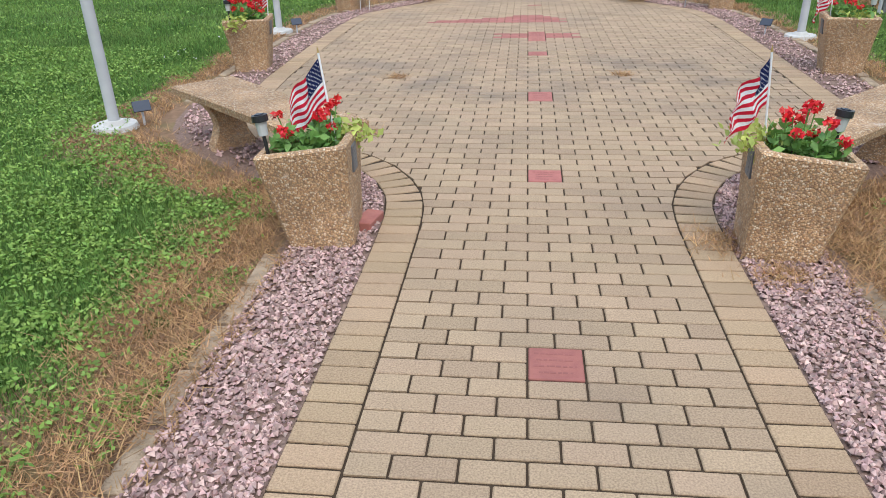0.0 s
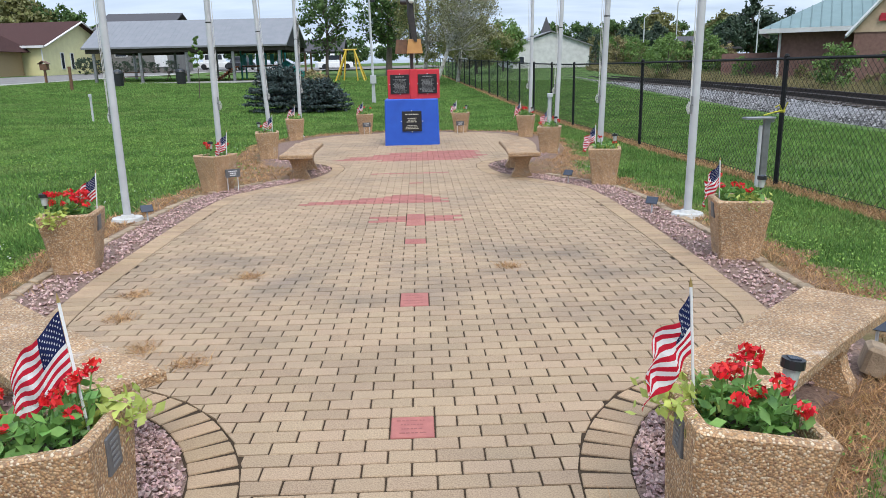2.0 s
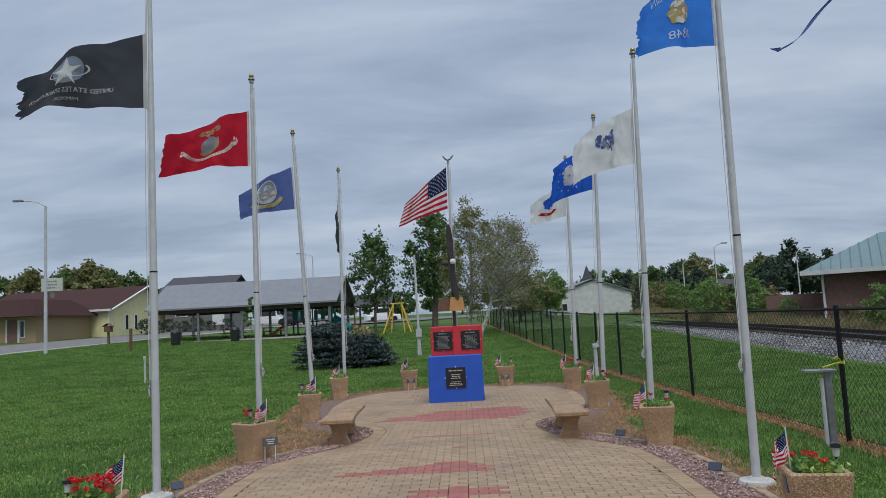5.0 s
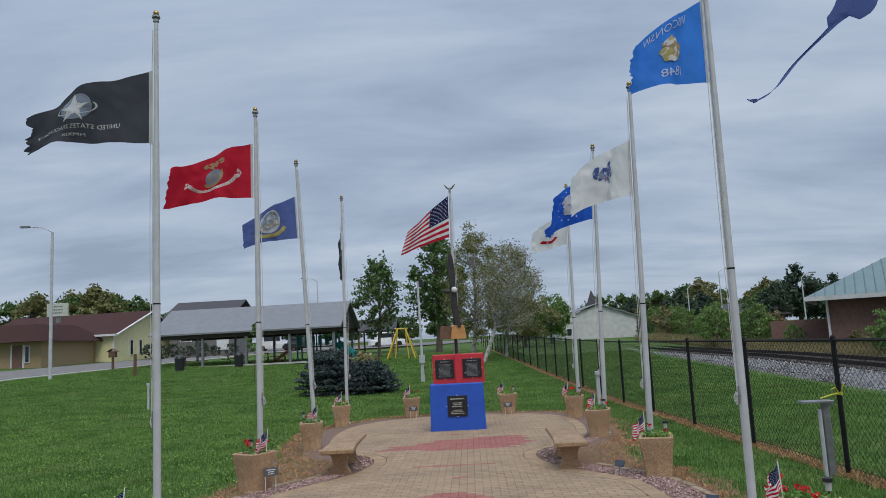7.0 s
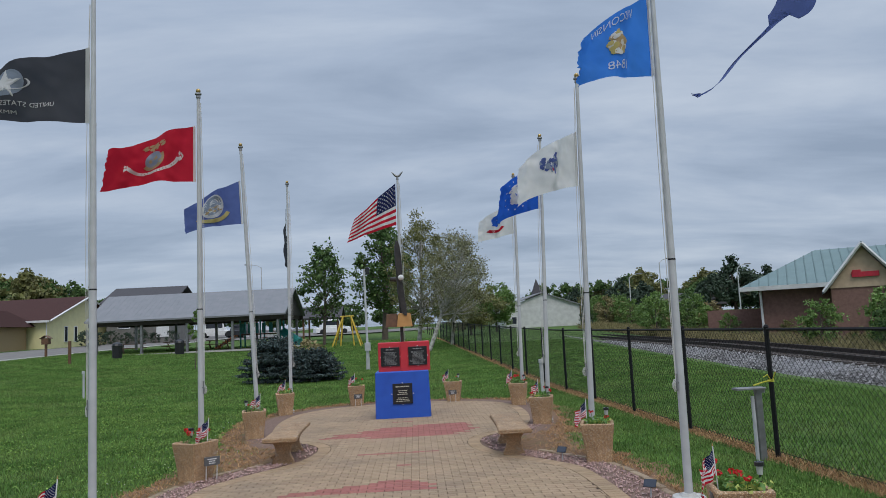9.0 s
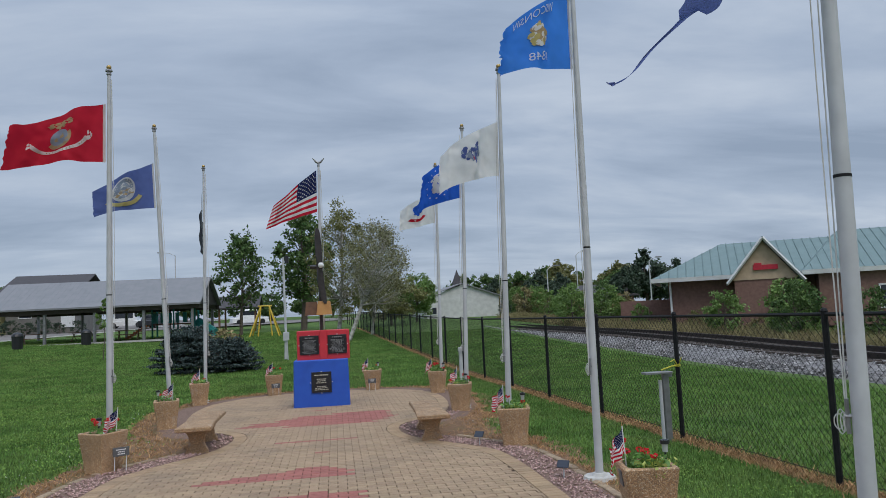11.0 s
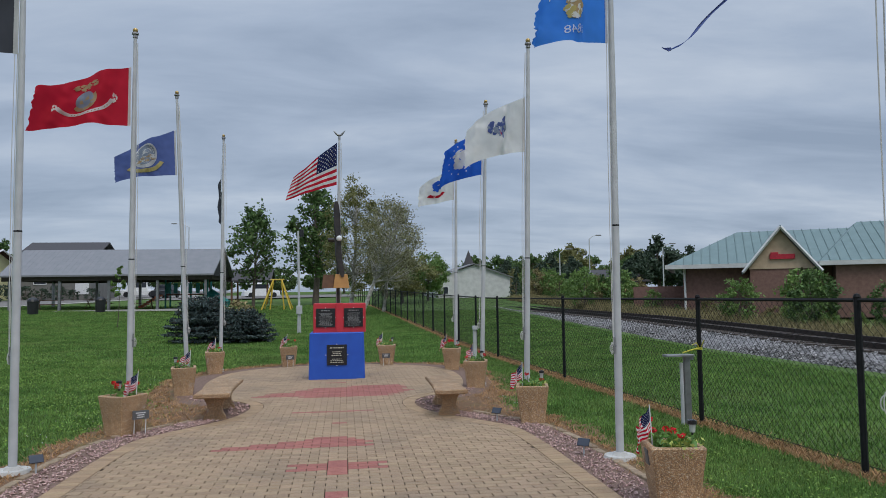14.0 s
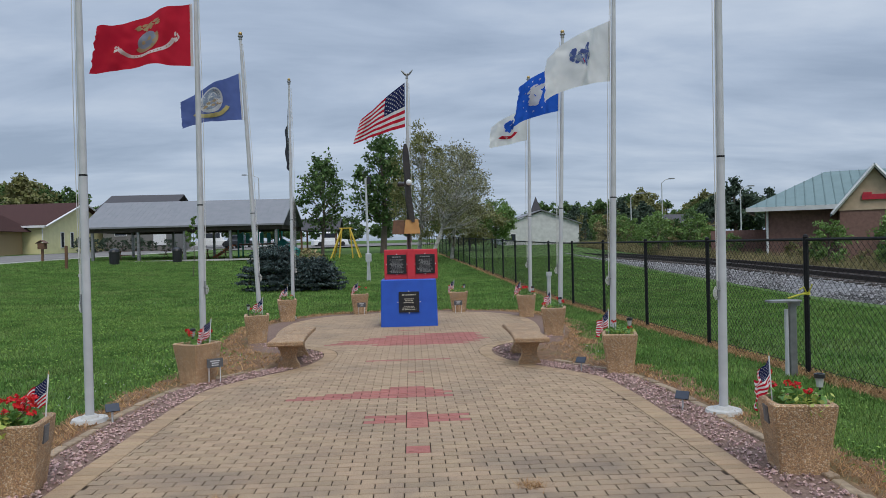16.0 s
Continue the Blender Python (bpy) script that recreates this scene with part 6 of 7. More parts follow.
def build_right_buildings():
    zb = float(ground_z(14, 80)) - 0.1
    b = thing("grey_shed", "pale grey metal gabled shed", "shed", at=pose(10.0, 80, zb))
    s = Solid().box((4.1, 7, 1.15), (8.2, 14, 2.3))
    s.add([(0, 0, 2.3), (8.2, 0, 2.3), (4.5, 0, 3.75), (0, 0.2, 2.3), (8.2, 0.2, 2.3), (4.5, 0.2, 3.75)], [(2, 1, 0), (3, 4, 5), (0, 3, 5, 2), (1, 2, 5, 4)])
    part("wall", s, M["grey_wall"], b)
    s = Solid()
    gable_roof(s, 0, 8.2, 0, 14, 2.3, 3.85, 0.3, "y", 0.1)
    part("roof", s, M["roof_grey"], b)
    window_part(b, (1.0, -0.03, 0.9), 0.6, 0.8)
    # church steeple far behind
    b = thing("church_steeple", "small dark steeple with white belfry", "steeple", at=pose(17.0, 100, float(ground_z(17, 100))))
    part("tower", Solid().box((0, 0, 1.4), (2.0, 2.0, 2.8)), M["grey_wall"], b)
    part("spire", Solid().box((0, 0, 4.75), (1.5, 1.5, 2.3), taper=0.03), M["roof_dark"], b)
    for dx in (-0.55, 0.55):
        for dy in (-0.55, 0.55):
            part("belfry_post", Solid().box((dx, dy, 3.2), (0.18, 0.18, 0.9)), M["white"], b)
    zb = float(ground_z(30, 75)) - 0.1
    b = thing("dark_house", "low house with dark shingle roof", "house", at=pose(26.2, 76, zb))
    part("wall", Solid().box((3, 3, 0.9), (6, 6, 1.8)), M["brick"], b)
    s = Solid()
    gable_roof(s, 0, 6, 0, 6, 1.8, 3.1, 0.4)
    part("roof", s, M["roof_dark"], b)
    window_part(b, (2, -0.03, 1.0), 1.2, 0.7)
    # the bank with its teal roof
    zb = 0.35
    b = thing("bank_building", "brown brick building with teal standing-seam metal roof", "building", at=pose(17.95, 38.4, zb, 0, 0, -28))
    part("wall", Solid().box((8.5, 4, 1.3), (16.6, 7.6, 2.6)), M["brick"], b)
    part("wing", Solid().box((-1.2, 6.0, 0.85), (3.2, 4, 1.7)), M["brick"], b, "low brick side wing")
    ze, zr, yr = 2.78, 4.75, 4.0
    hip = [(-0.6, -0.6, ze), (17.6, -0.6, ze), (17.6, 8.6, ze), (-0.6, 8.6, ze), (3.1, yr, zr), (13.0, yr, zr)]
    s = Solid().add(hip, [(0, 1, 5, 4), (1, 2, 5), (2, 3, 4, 5), (3, 0, 4), (3, 2, 1, 0)])
    roof = part("roof", s, M["roof_teal"], b, "teal metal hipped roof")
    for k in range(42):
        x = -0.6 + 18.2 * k / 41
        top = min(1.0, (x + 0.6) / 3.7, (17.6 - x) / 4.6)
        if top > 0.03:
            part("roof_seam", Solid().tube((x, -0.6, ze + 0.02), (x, -0.6 + 4.6 * top, ze + 0.02 + (zr - ze) * top), 0.024, n=4), M["roof_teal"], roof)
    hall = Solid().add([(6.7, -1.3, ze), (18.0, -1.3, ze), (18.0, 8.8, ze), (6.7, 8.8, ze), (9.2, 3.8, 5.05), (14.5, 3.8, 5.05)], [(0, 1, 5, 4), (1, 2, 5), (2, 3, 4, 5), (3, 0, 4), (3, 2, 1, 0)])
    high = part("hall_roof", hall, M["roof_teal"], b, "higher teal hipped roof section")
    for k in range(26):
        x = 6.7 + 11.3 * k / 25
        top = min(1.0, (x - 6.7) / 2.5, (18.0 - x) / 3.5)
        if top > 0.03:
            part("roof_seam", Solid().tube((x, -1.3, ze + 0.02), (x, -1.3 + 5.1 * top, ze + 0.02 + 2.27 * top), 0.024, n=4), M["roof_teal"], high)
    part("hall_wall", Solid().box((12.5, -0.45, 1.3), (10.2, 1.2, 2.6)), M["brick"], b)
    part("hall_fascia", Solid().box((12.35, -1.32, ze - 0.1), (11.4, 0.1, 0.22)), M["grey_wall"], b)
    part("fascia", Solid().box((8.5, -0.62, ze - 0.1), (18.3, 0.1, 0.22)), M["grey_wall"], b, "pale eave fascia")
    part("side_fascia", Solid().box((-0.62, 4, ze - 0.1), (0.1, 9.2, 0.22)), M["grey_wall"], b)
    gab = part("gable", Solid().add([(3.5, -1.3, 2.55), (6.4, -1.3, 2.55), (4.95, -1.3, 4.4), (3.5, 2.0, 2.55), (6.4, 2.0, 2.55), (4.95, 3.4, 4.4)], [(0, 1, 2), (3, 5, 4), (0, 2, 5, 3), (1, 4, 5, 2)]), M["stucco"], b, "tan stucco front gable")
    part("gable_wall", Solid().box((4.95, -0.6, 1.25), (2.9, 1.36, 2.5)), M["brick"], b)
    s = Solid()
    for a, c in (((3.15, 2.35), (4.95, 4.62)), ((6.75, 2.35), (4.95, 4.62))):
        q = [(a[0], -1.6, a[1]), (c[0], -1.6, c[1]), (c[0], 3.9, c[1]), (a[0], 0.6, a[1])]
        s.add(q + [(x, y, z - 0.14) for x, y, z in q], [(0, 1, 2, 3), (7, 6, 5, 4), (0, 4, 5, 1), (1, 5, 6, 2), (3, 2, 6, 7), (0, 3, 7, 4)])
    part("gable_roof", s, M["roof_teal"], b)
    for x in (3.15, 6.75):
        part("bargeboard", Solid().tube((x, -1.62, 2.29), (4.95, -1.62, 4.54), 0.08, n=4), M["grey_wall"], gab)
    c = Solid()
    c.box((5.0, -1.36, 3.05), (1.15, 0.1, 0.24), bevel=0.01).box((4.65, -1.37, 3.17), (0.36, 0.1, 0.2), bevel=0.01)
    part("sign_shape", c, M["sign_red"], b, "plain red sign shape")
    part("band", Solid().box((4.95, -1.3, 2.5), (3.0, 0.06, 0.1)), M["stucco"], b)
    for x in (10.5, 13.5):
        window_part(b, (x, -1.08, 1.35), 1.0, 1.1)
    for x in (0.3, 7.9):
        part("downpipe", Solid().tube((x, 0.1, 0), (x, 0.1, 2.6), 0.06, n=6), M["white"], b)
    # houses behind the shelter
    zb = float(ground_z(-27, 80)) - 0.1
    b = thing("grey_house", "grey house with dark gable roof behind the shelter", "house", at=pose(-32.2, 79, zb + 0.6))
    part("wall", Solid().box((3.5, 4, 1.6), (6.6, 8, 4.4)), M["dim_wall"], b)
    s = Solid()
    gable_roof(s, 0, 7, 0, 8, 3.8, 5.6, 0.4)
    part("roof", s, M["roof_dark"], b)
    part("garage_door", Solid().box((6.0, -0.03, 1.1), (1.3, 0.08, 2.1), bevel=0.01), M["white"], b, "white garage door")
    window_part(b, (2.0, -0.03, 1.6), 1.2, 1.0)
    zb = float(ground_z(-9, 68)) - 0.1
    b = thing("dark_pavilion", "small dark-roofed pavilion beyond the playground", "pavilion", at=pose(-10.3, 70, zb))
    s = Solid()
    gable_roof(s, 0, 3.4, 0, 4, 2.3, 3.4, 0.3)
    part("roof", s, M["roof_dark"], b)
    for x in (0.1, 3.3):
        for y in (0.1, 3.9):
            part("post", Solid().box((x, y, 1.15), (0.16, 0.16, 2.3)), M["dark_wood"], b)


build_right_buildings()


# ---- street, lamps, posts, playground ----
def build_street():
    s = Solid()
    edge = [(-26.5, 20), (-27.6, 36), (-28.2, 46), (-26.0, 60), (-22.6, 75), (-19.5, 95), (-17, 130)]
    v = []
    for x, y in edge:
        for k in range(4):
            xx = x - 3.2 * k
            v.append((xx, y, float(ground_z(xx, y)) + 0.01))
    s.add(v, [(4 * j + i, 4 * j + 4 + i, 4 * j + 5 + i, 4 * j + 1 + i) for j in range(len(edge) - 1) for i in range(3)])
    setting("road", s, M["asphalt"], "worn grey asphalt street past the park", "road")
    s = Solid()
    for (xa, ya), (xb, yb) in zip(edge[:-1], edge[1:]):
        s.tube((xa, ya, float(ground_z(xa, ya)) + 0.01), (xb, yb, float(ground_z(xb, yb)) + 0.0), 0.06, n=6)
    setting("kerb", s, M["pale_concrete"], "low concrete kerb along the street", "kerb")
    lot = [(-20, 78), (4, 92), (2, 104), (-20, 96)]
    setting("road_far", Solid().add([(x, y, float(ground_z(x, y)) + 0.02) for x, y in lot], [(0, 1, 2, 3)]), M["asphalt"], "grey asphalt lot behind the shelter", "road")


build_street()


def street_lamp(x, y, h, arm, label, r=0.08):
    l = thing("street_lamp", label, "street lamp", "street lamps", on_ground(x, y))
    part("pole", Solid().tube((0, 0, 0), (0, 0, h), r, r * 0.7, 10), M["alu"], l)
    s = Solid().path([(0, 0, h), (arm * 0.4, 0, h + 0.3), (arm, 0, h + 0.42)], 0.035, 6)
    part("arm", s, M["alu"], l)
    part("head", Solid().box((arm * 1.15, 0, h + 0.42), (0.6, 0.24, 0.12), bevel=0.02), M["steel_dark"], l)


street_lamp(-25.3, 45, 9.1, -1.5, "tall aluminium street lamp by the kerb", 0.11)
street_lamp(-18.5, 92, 8.5, -1.5, "street lamp beyond the shelter")
for x, y, h in ((21.5, 72, 4.6), (26.0, 76, 6.2), (31.5, 70, 5.0)):
    street_lamp(x, y, h, 0.9, "white lamp post in a distant car park", 0.07)


def utility_pole():
    u = thing("service_pole", "white electrical service pole with meter box on the lawn", "utility pole", at=on_ground(-1.8, 32.2))
    part("pole", Solid().tube((0, 0, 0), (-0.05, 0, 4.3), 0.055, 0.045, 10), M["alu"], u)
    part("meter_box", Solid().box((0, -0.08, 1.0), (0.24, 0.14, 0.34), bevel=0.01), M["alu"], u)
    s = Solid()
    for k in range(3):
        s.tube((0.05 - 0.06 * k, -0.06, 0), (0.02 - 0.03 * k, -0.06, 0.95), 0.03, n=6)
    part("conduit", s, M["alu"], u)
    part("lamp_head", Solid().box((0.1, -0.05, 4.2), (0.16, 0.12, 0.3), bevel=0.01), M["plastic"], u)


utility_pole()


def swing_set(x, y):
    w = thing("swing_set", "yellow steel A-frame swing set on the lawn", "swing", at=on_ground(x, y))
    for k, sx in enumerate((-0.85, 0.85)):
        for sy, ex in ((-1.0, sx * 1.25), (1.0, sx * 1.25), (-0.3, sx * 0.6)):
            part("leg", Solid().tube((ex, sy, 0), (sx * 0.35, 0, 2.25), 0.055, n=6), M["yellow_metal"], w)
    part("top_bar", Solid().tube((-0.5, 0, 2.25), (0.5, 0, 2.25), 0.06, n=6), M["yellow_metal"], w)


swing_set(-4.87, 56.5)


def playground(x, y):
    p = thing("play_structure", "teal and orange playground climbing structure with slides", "playground", at=on_ground(x, y))
    for k, (dx, dy) in enumerate(((-1.6, 0), (0, 0), (1.6, 0), (-1.6, 1.6), (0, 1.6), (1.6, 1.6))):
        part("post", Solid().tube((dx, dy, 0), (dx, dy, 2.6), 0.07, n=8), M["teal_plastic"], p)
    part("deck", Solid().box((0, 0.8, 1.1), (3.3, 1.7, 0.1)), M["dark_wood"], p)
    for k in range(6):
        part("rail_panel", Solid().box((-1.4 + 0.56 * k, 0, 1.6), (0.3, 0.06, 0.8), bevel=0.02), M["teal_plastic"], p)
    s = Solid()
    for k in range(8):
        a, b = k / 8, (k + 1) / 8
        s.box((-1.8 - 1.6 * (a + b) / 2, -0.5, 1.1 - 1.0 * (a + b) / 2), (0.3, 0.6, 0.16))
    part("slide", s, M["orange_plastic"], p, "orange slide")
    part("canopy", Solid().box((1.6, 0.8, 2.7), (0.9, 0.9, 0.5), taper=0.2), M["teal_plastic"], p)
    part("tube", Solid().tube((1.8, 0.2, 1.2), (3.2, -0.6, 0.3), 0.35, n=12), M["teal_plastic"], p)


playground(-12.3, 61)


def parked_car(x, y, rot, paint, label, high=1.5):
    """A parked vehicle far off: body, glazed cabin and four wheels."""
    c = thing("parked_car", label, "car", "cars in the far lot", on_ground(x, y, rot, 0.08))
    part("body", Solid().box((0, 0, 0.55), (4.3, 1.75, 0.6), taper=0.96, bevel=0.08), paint, c)
    cab = part("cabin", Solid().box((-0.2, 0, (0.85 + high) / 2), (2.5, 1.6, high - 0.85), taper=0.78, bevel=0.08), paint, c)
    for sy in (-1, 1):
        part("side_window", Solid().box((-0.2, sy * 0.74, (0.9 + high) / 2), (1.9, 0.03, (high - 0.85) * 0.55)), M["window"], cab)
    for sx in (-1, 1):
        part("windscreen", Solid().box((-0.2 + sx * 1.12, 0, (0.9 + high) / 2), (0.04, 1.2, (high - 0.85) * 0.55)), M["window"], cab)
        for sy in (-1, 1):
            part("wheel", Solid().tube((sx * 1.35, sy * 0.7, 0.32), (sx * 1.35, sy * 0.9, 0.32), 0.32, n=14), M["plastic"], c)


parked_car(-20.2, 88, 80, M["plastic"], "dark parked car beyond the picnic shelter")
parked_car(-23.5, 90, 5, M["white"], "white parked van beyond the picnic shelter", 1.9)
parked_car(-9.8, 90, 20, M["white"], "white parked van beyond the playground", 1.8)


def small_post(name, label, x, y, h, r, mat, cap=None):
    p = thing(name, label, "post", at=on_ground(x, y))
    part("shaft", Solid().box((0, 0, h / 2), (r, r, h), bevel=0.01), mat, p)
    if cap:
        part("head", Solid().box((0, -r * 0.4, h + 0.02), (r * 1.5, r * 1.2, 0.1), bevel=0.01), cap, p)


small_post("marker_post", "short brown wooden post on the lawn", -20.2, 45.3, 1.4, 0.14, M["dark_wood"])
small_post("hydrant_stake", "thin pale metal stake on the lawn", -10.83, 26, 0.85, 0.06, M["alu"], M["alu"])
small_post("junction_post", "pale electrical stub post beside the fence", 3.55, 20.6, 0.85, 0.09, M["alu"], M["alu"])


def bird_house(x, y):
    b = thing("little_library", "brown wooden box with pitched roof on a post", "post box", at=on_ground(x, y))
    part("post", Solid().box((0, 0, 0.5), (0.14, 0.14, 1.0)), M["dark_wood"], b)
    part("box", Solid().box((0, 0, 1.15), (0.5, 0.4, 0.45), bevel=0.01), M["dark_wood"], b)
    s = Solid()
    gable_roof(s, -0.25, 0.25, -0.2, 0.2, 1.36, 1.58, 0.1, "y", 0.03)
    part("roof", s, M["dark_wood"], b)


bird_house(-26.6, 55.5)


# ---- spotlights on stakes ----
def stake_spot(x, y, rot, label="black solar spotlight on a short stake"):
    p = thing("stake_spotlight", label, "spotlight", "spotlights at the poles", pose(x, y, -0.02, 0, 0, rot))
    part("stake", Solid().tube((0, 0, 0), (0, 0, 0.13), 0.009, n=6), M["alu"], p)
    s = Solid().box((0, 0, 0), (0.13, 0.012, 0.09), bevel=0.003)
    at = pose(0, -0.01, 0.15, -42)
    s.v = [tuple(at @ Vector(v)) for v in s.v]
    part("panel", s, M["panel"], p)
    s = Solid().box((0, 0.02, -0.01), (0.05, 0.03, 0.04), bevel=0.006)
    s.v = [tuple(at @ Vector(v)) for v in s.v]
    part("lamp", s, M["plastic"], p)


for x, y, rot in ((-3.02, 4.98, 35), (2.62, 4.72, -40), (-2.98, 8.98, 30), (2.58, 8.68, -35), (2.12, 10.95, -35)):
    stake_spot(x, y, rot)
for x, y, rot in ((-2.5, 10.92, 30), (-1.25, 19.4, 5), (1.08, 19.2, -5)):
    p = thing("marker_sign", "small name marker on white wire legs by the planter", "sign", "memorial markers", pose(x, y, 0, 0, 0, rot))
    s = Solid()
    for sx in (-1, 1):
        s.tube((sx * 0.07, 0.03, -0.02), (sx * 0.07, 0.0, 0.27), 0.006, n=5)
    part("leg", s, M["white"], p)
    part("board", Solid().box((0, -0.01, 0.24), (0.2, 0.015, 0.11), bevel=0.003), M["grey_plaque"], p)
    s = Solid()
    bars(s, -0.08, 0.08, 0.2, 0.28, 3, -0.0185, 0.9, 5)
    tagged(part("lettering", s, M["white"], p), kind="stuff")


def loose_stones():
    """A tilted kerb stone by the bench and a red brick lying in the stone bed."""
    g = thing("kerb_stone", "tan concrete kerb stone leaning in the soil by a bench", "stone", at=pose(2.42, 4.42, 0.05, 14, 8, 62))
    part("block", Solid().box((0, 0, 0), (0.26, 0.11, 0.14), bevel=0.02), M["concrete"], g)
    b = thing("loose_brick", "red brick lying in the stone bed by a planter", "brick", at=pose(-0.92, 3.2, 0.012, 2, 3, 80))
    part("block", Solid().box((0, 0, 0), (0.2, 0.095, 0.05), bevel=0.005), M["red_paver"], b)


loose_stones()


# ---- edging, gravel, grass ----
def build_edging():
    f = tagged(new("edging"), "tan concrete edging bricks along the stone beds", "edging", "", "structure")
    brick = Solid().box((0, 0, -0.012), (0.285, 0.085, 0.07), bevel=0.008).mesh("edging_brick", M["concrete"])
    n = len(OUTLINE)
    last = None
    for i in range(n):
        q, e = OUTLINE[i], OUTLINE[(i + 1) % n] - OUTLINE[i - 1]
        if q.y < -4.6 or q.y > 11.6 or e.length < 1e-6:
            continue
        nor = Vector((e.y, -e.x)).normalized()
        p = q + nor * 0.455
        if 2.75 < p.y < 5.4 or signed_distance([(p.x, p.y)])[0][0] < 0.43:
            continue
        if last and (p - last).length < 0.287:
            continue
        last = p
        ob = part("edging_brick", brick, M["concrete"], f)
        ob.matrix_basis = pose(p.x, p.y, -0.008 + 0.01 * R.uniform(-1, 1) - 0.012, R.uniform(-3, 3), R.uniform(-2, 2), math.degrees(math.atan2(e.y, e.x)) + R.uniform(-3, 3))


build_edging()


def scatter(n, box, lo, hi, seed):
    g = np.random.default_rng(seed)
    p = np.stack([g.uniform(box[0], box[1], n), g.uniform(box[2], box[3], n)], 1)
    d = edge_distance(p)
    return p[(d > lo) & (d < hi)], d[(d > lo) & (d < hi)], g


def build_gravel():
    for seed, box, n, size, lo, hi in ((1, (-1.5, 1.5, 0.2, 4.4), 60000, 0.0145, 0.01, 0.42), (2, (-3.3, 3.2, 4.0, 11.8), 30000, 0.019, 0.01, 0.38), (3, (-3.2, 3.1, 11.0, 14.6), 5000, 0.025, 0.02, 0.3)):
        p, d, g = scatter(n, box, lo, hi, seed)
        z = g.uniform(-0.012, 0.008, len(p))
        v = stone_verts(np.column_stack([p, z]), size)
        tagged(new("gravel", quad_mesh("gravel", v, M["gravel"], 3)), "pink and grey crushed stone gravel beside the paving", "gravel", "", "stuff")


build_gravel()


def blade_mesh(name, p, z, h, w, mat, g, curl=0.5):
    n = len(p)
    a = g.uniform(0, 2 * math.pi, n)
    t = g.uniform(0, 2 * math.pi, n)
    hh = h * g.uniform(0.5, 1.3, n)
    bx = np.stack([np.cos(a), np.sin(a), np.zeros(n)], 1) * w
    lean = np.stack([np.cos(t), np.sin(t), np.zeros(n)], 1) * (hh * curl * g.uniform(0.2, 1.4, n))[:, None]
    base = np.column_stack([p, z])
    tip = base + lean + np.stack([np.zeros(n), np.zeros(n), hh], 1)
    v = np.stack([base - bx, base + bx, tip], 1).reshape(-1, 3)
    return quad_mesh(name, v, mat, 3)


def ragged(p):
    """Uneven values over the plan, from a few crossing waves."""
    x, y = p[:, 0], p[:, 1]
    return 0.45 * np.sin(2.3 * x + 1.7 * np.sin(1.9 * y)) * np.sin(2.9 * y + 1.3 * np.sin(2.1 * x)) + 0.35 * np.sin(7.1 * x + 2.2 * np.sin(5.3 * y)) * np.sin(6.3 * y + x)


def feathered(n, box, seed):
    """Blades spread over a box whose borders thin out into its neighbours."""
    m = 0.14 * min(box[1] - box[0], box[3] - box[2])
    right = 0.0 if box[1] > 10 or box[1] == 4 else m
    wide = (box[0] - m, box[1] + right, box[2] - m, box[3] + m)
    grow = (wide[1] - wide[0]) * (wide[3] - wide[2]) / ((box[1] - box[0]) * (box[3] - box[2]))
    p, d, g = scatter(int(n * grow), wide, 0.55, 99, seed)
    k = np.ones(len(p))
    for v, lo, hi, r in ((p[:, 0], wide[0], wide[1], right), (p[:, 1], wide[2], wide[3], m)):
        k *= np.clip((v - lo) / (2 * m), 0, 1)
        if r:
            k *= np.clip((hi - v) / (2 * m), 0, 1)
    k = k > g.uniform(0, 1, len(p))
    return p[k], d[k], g


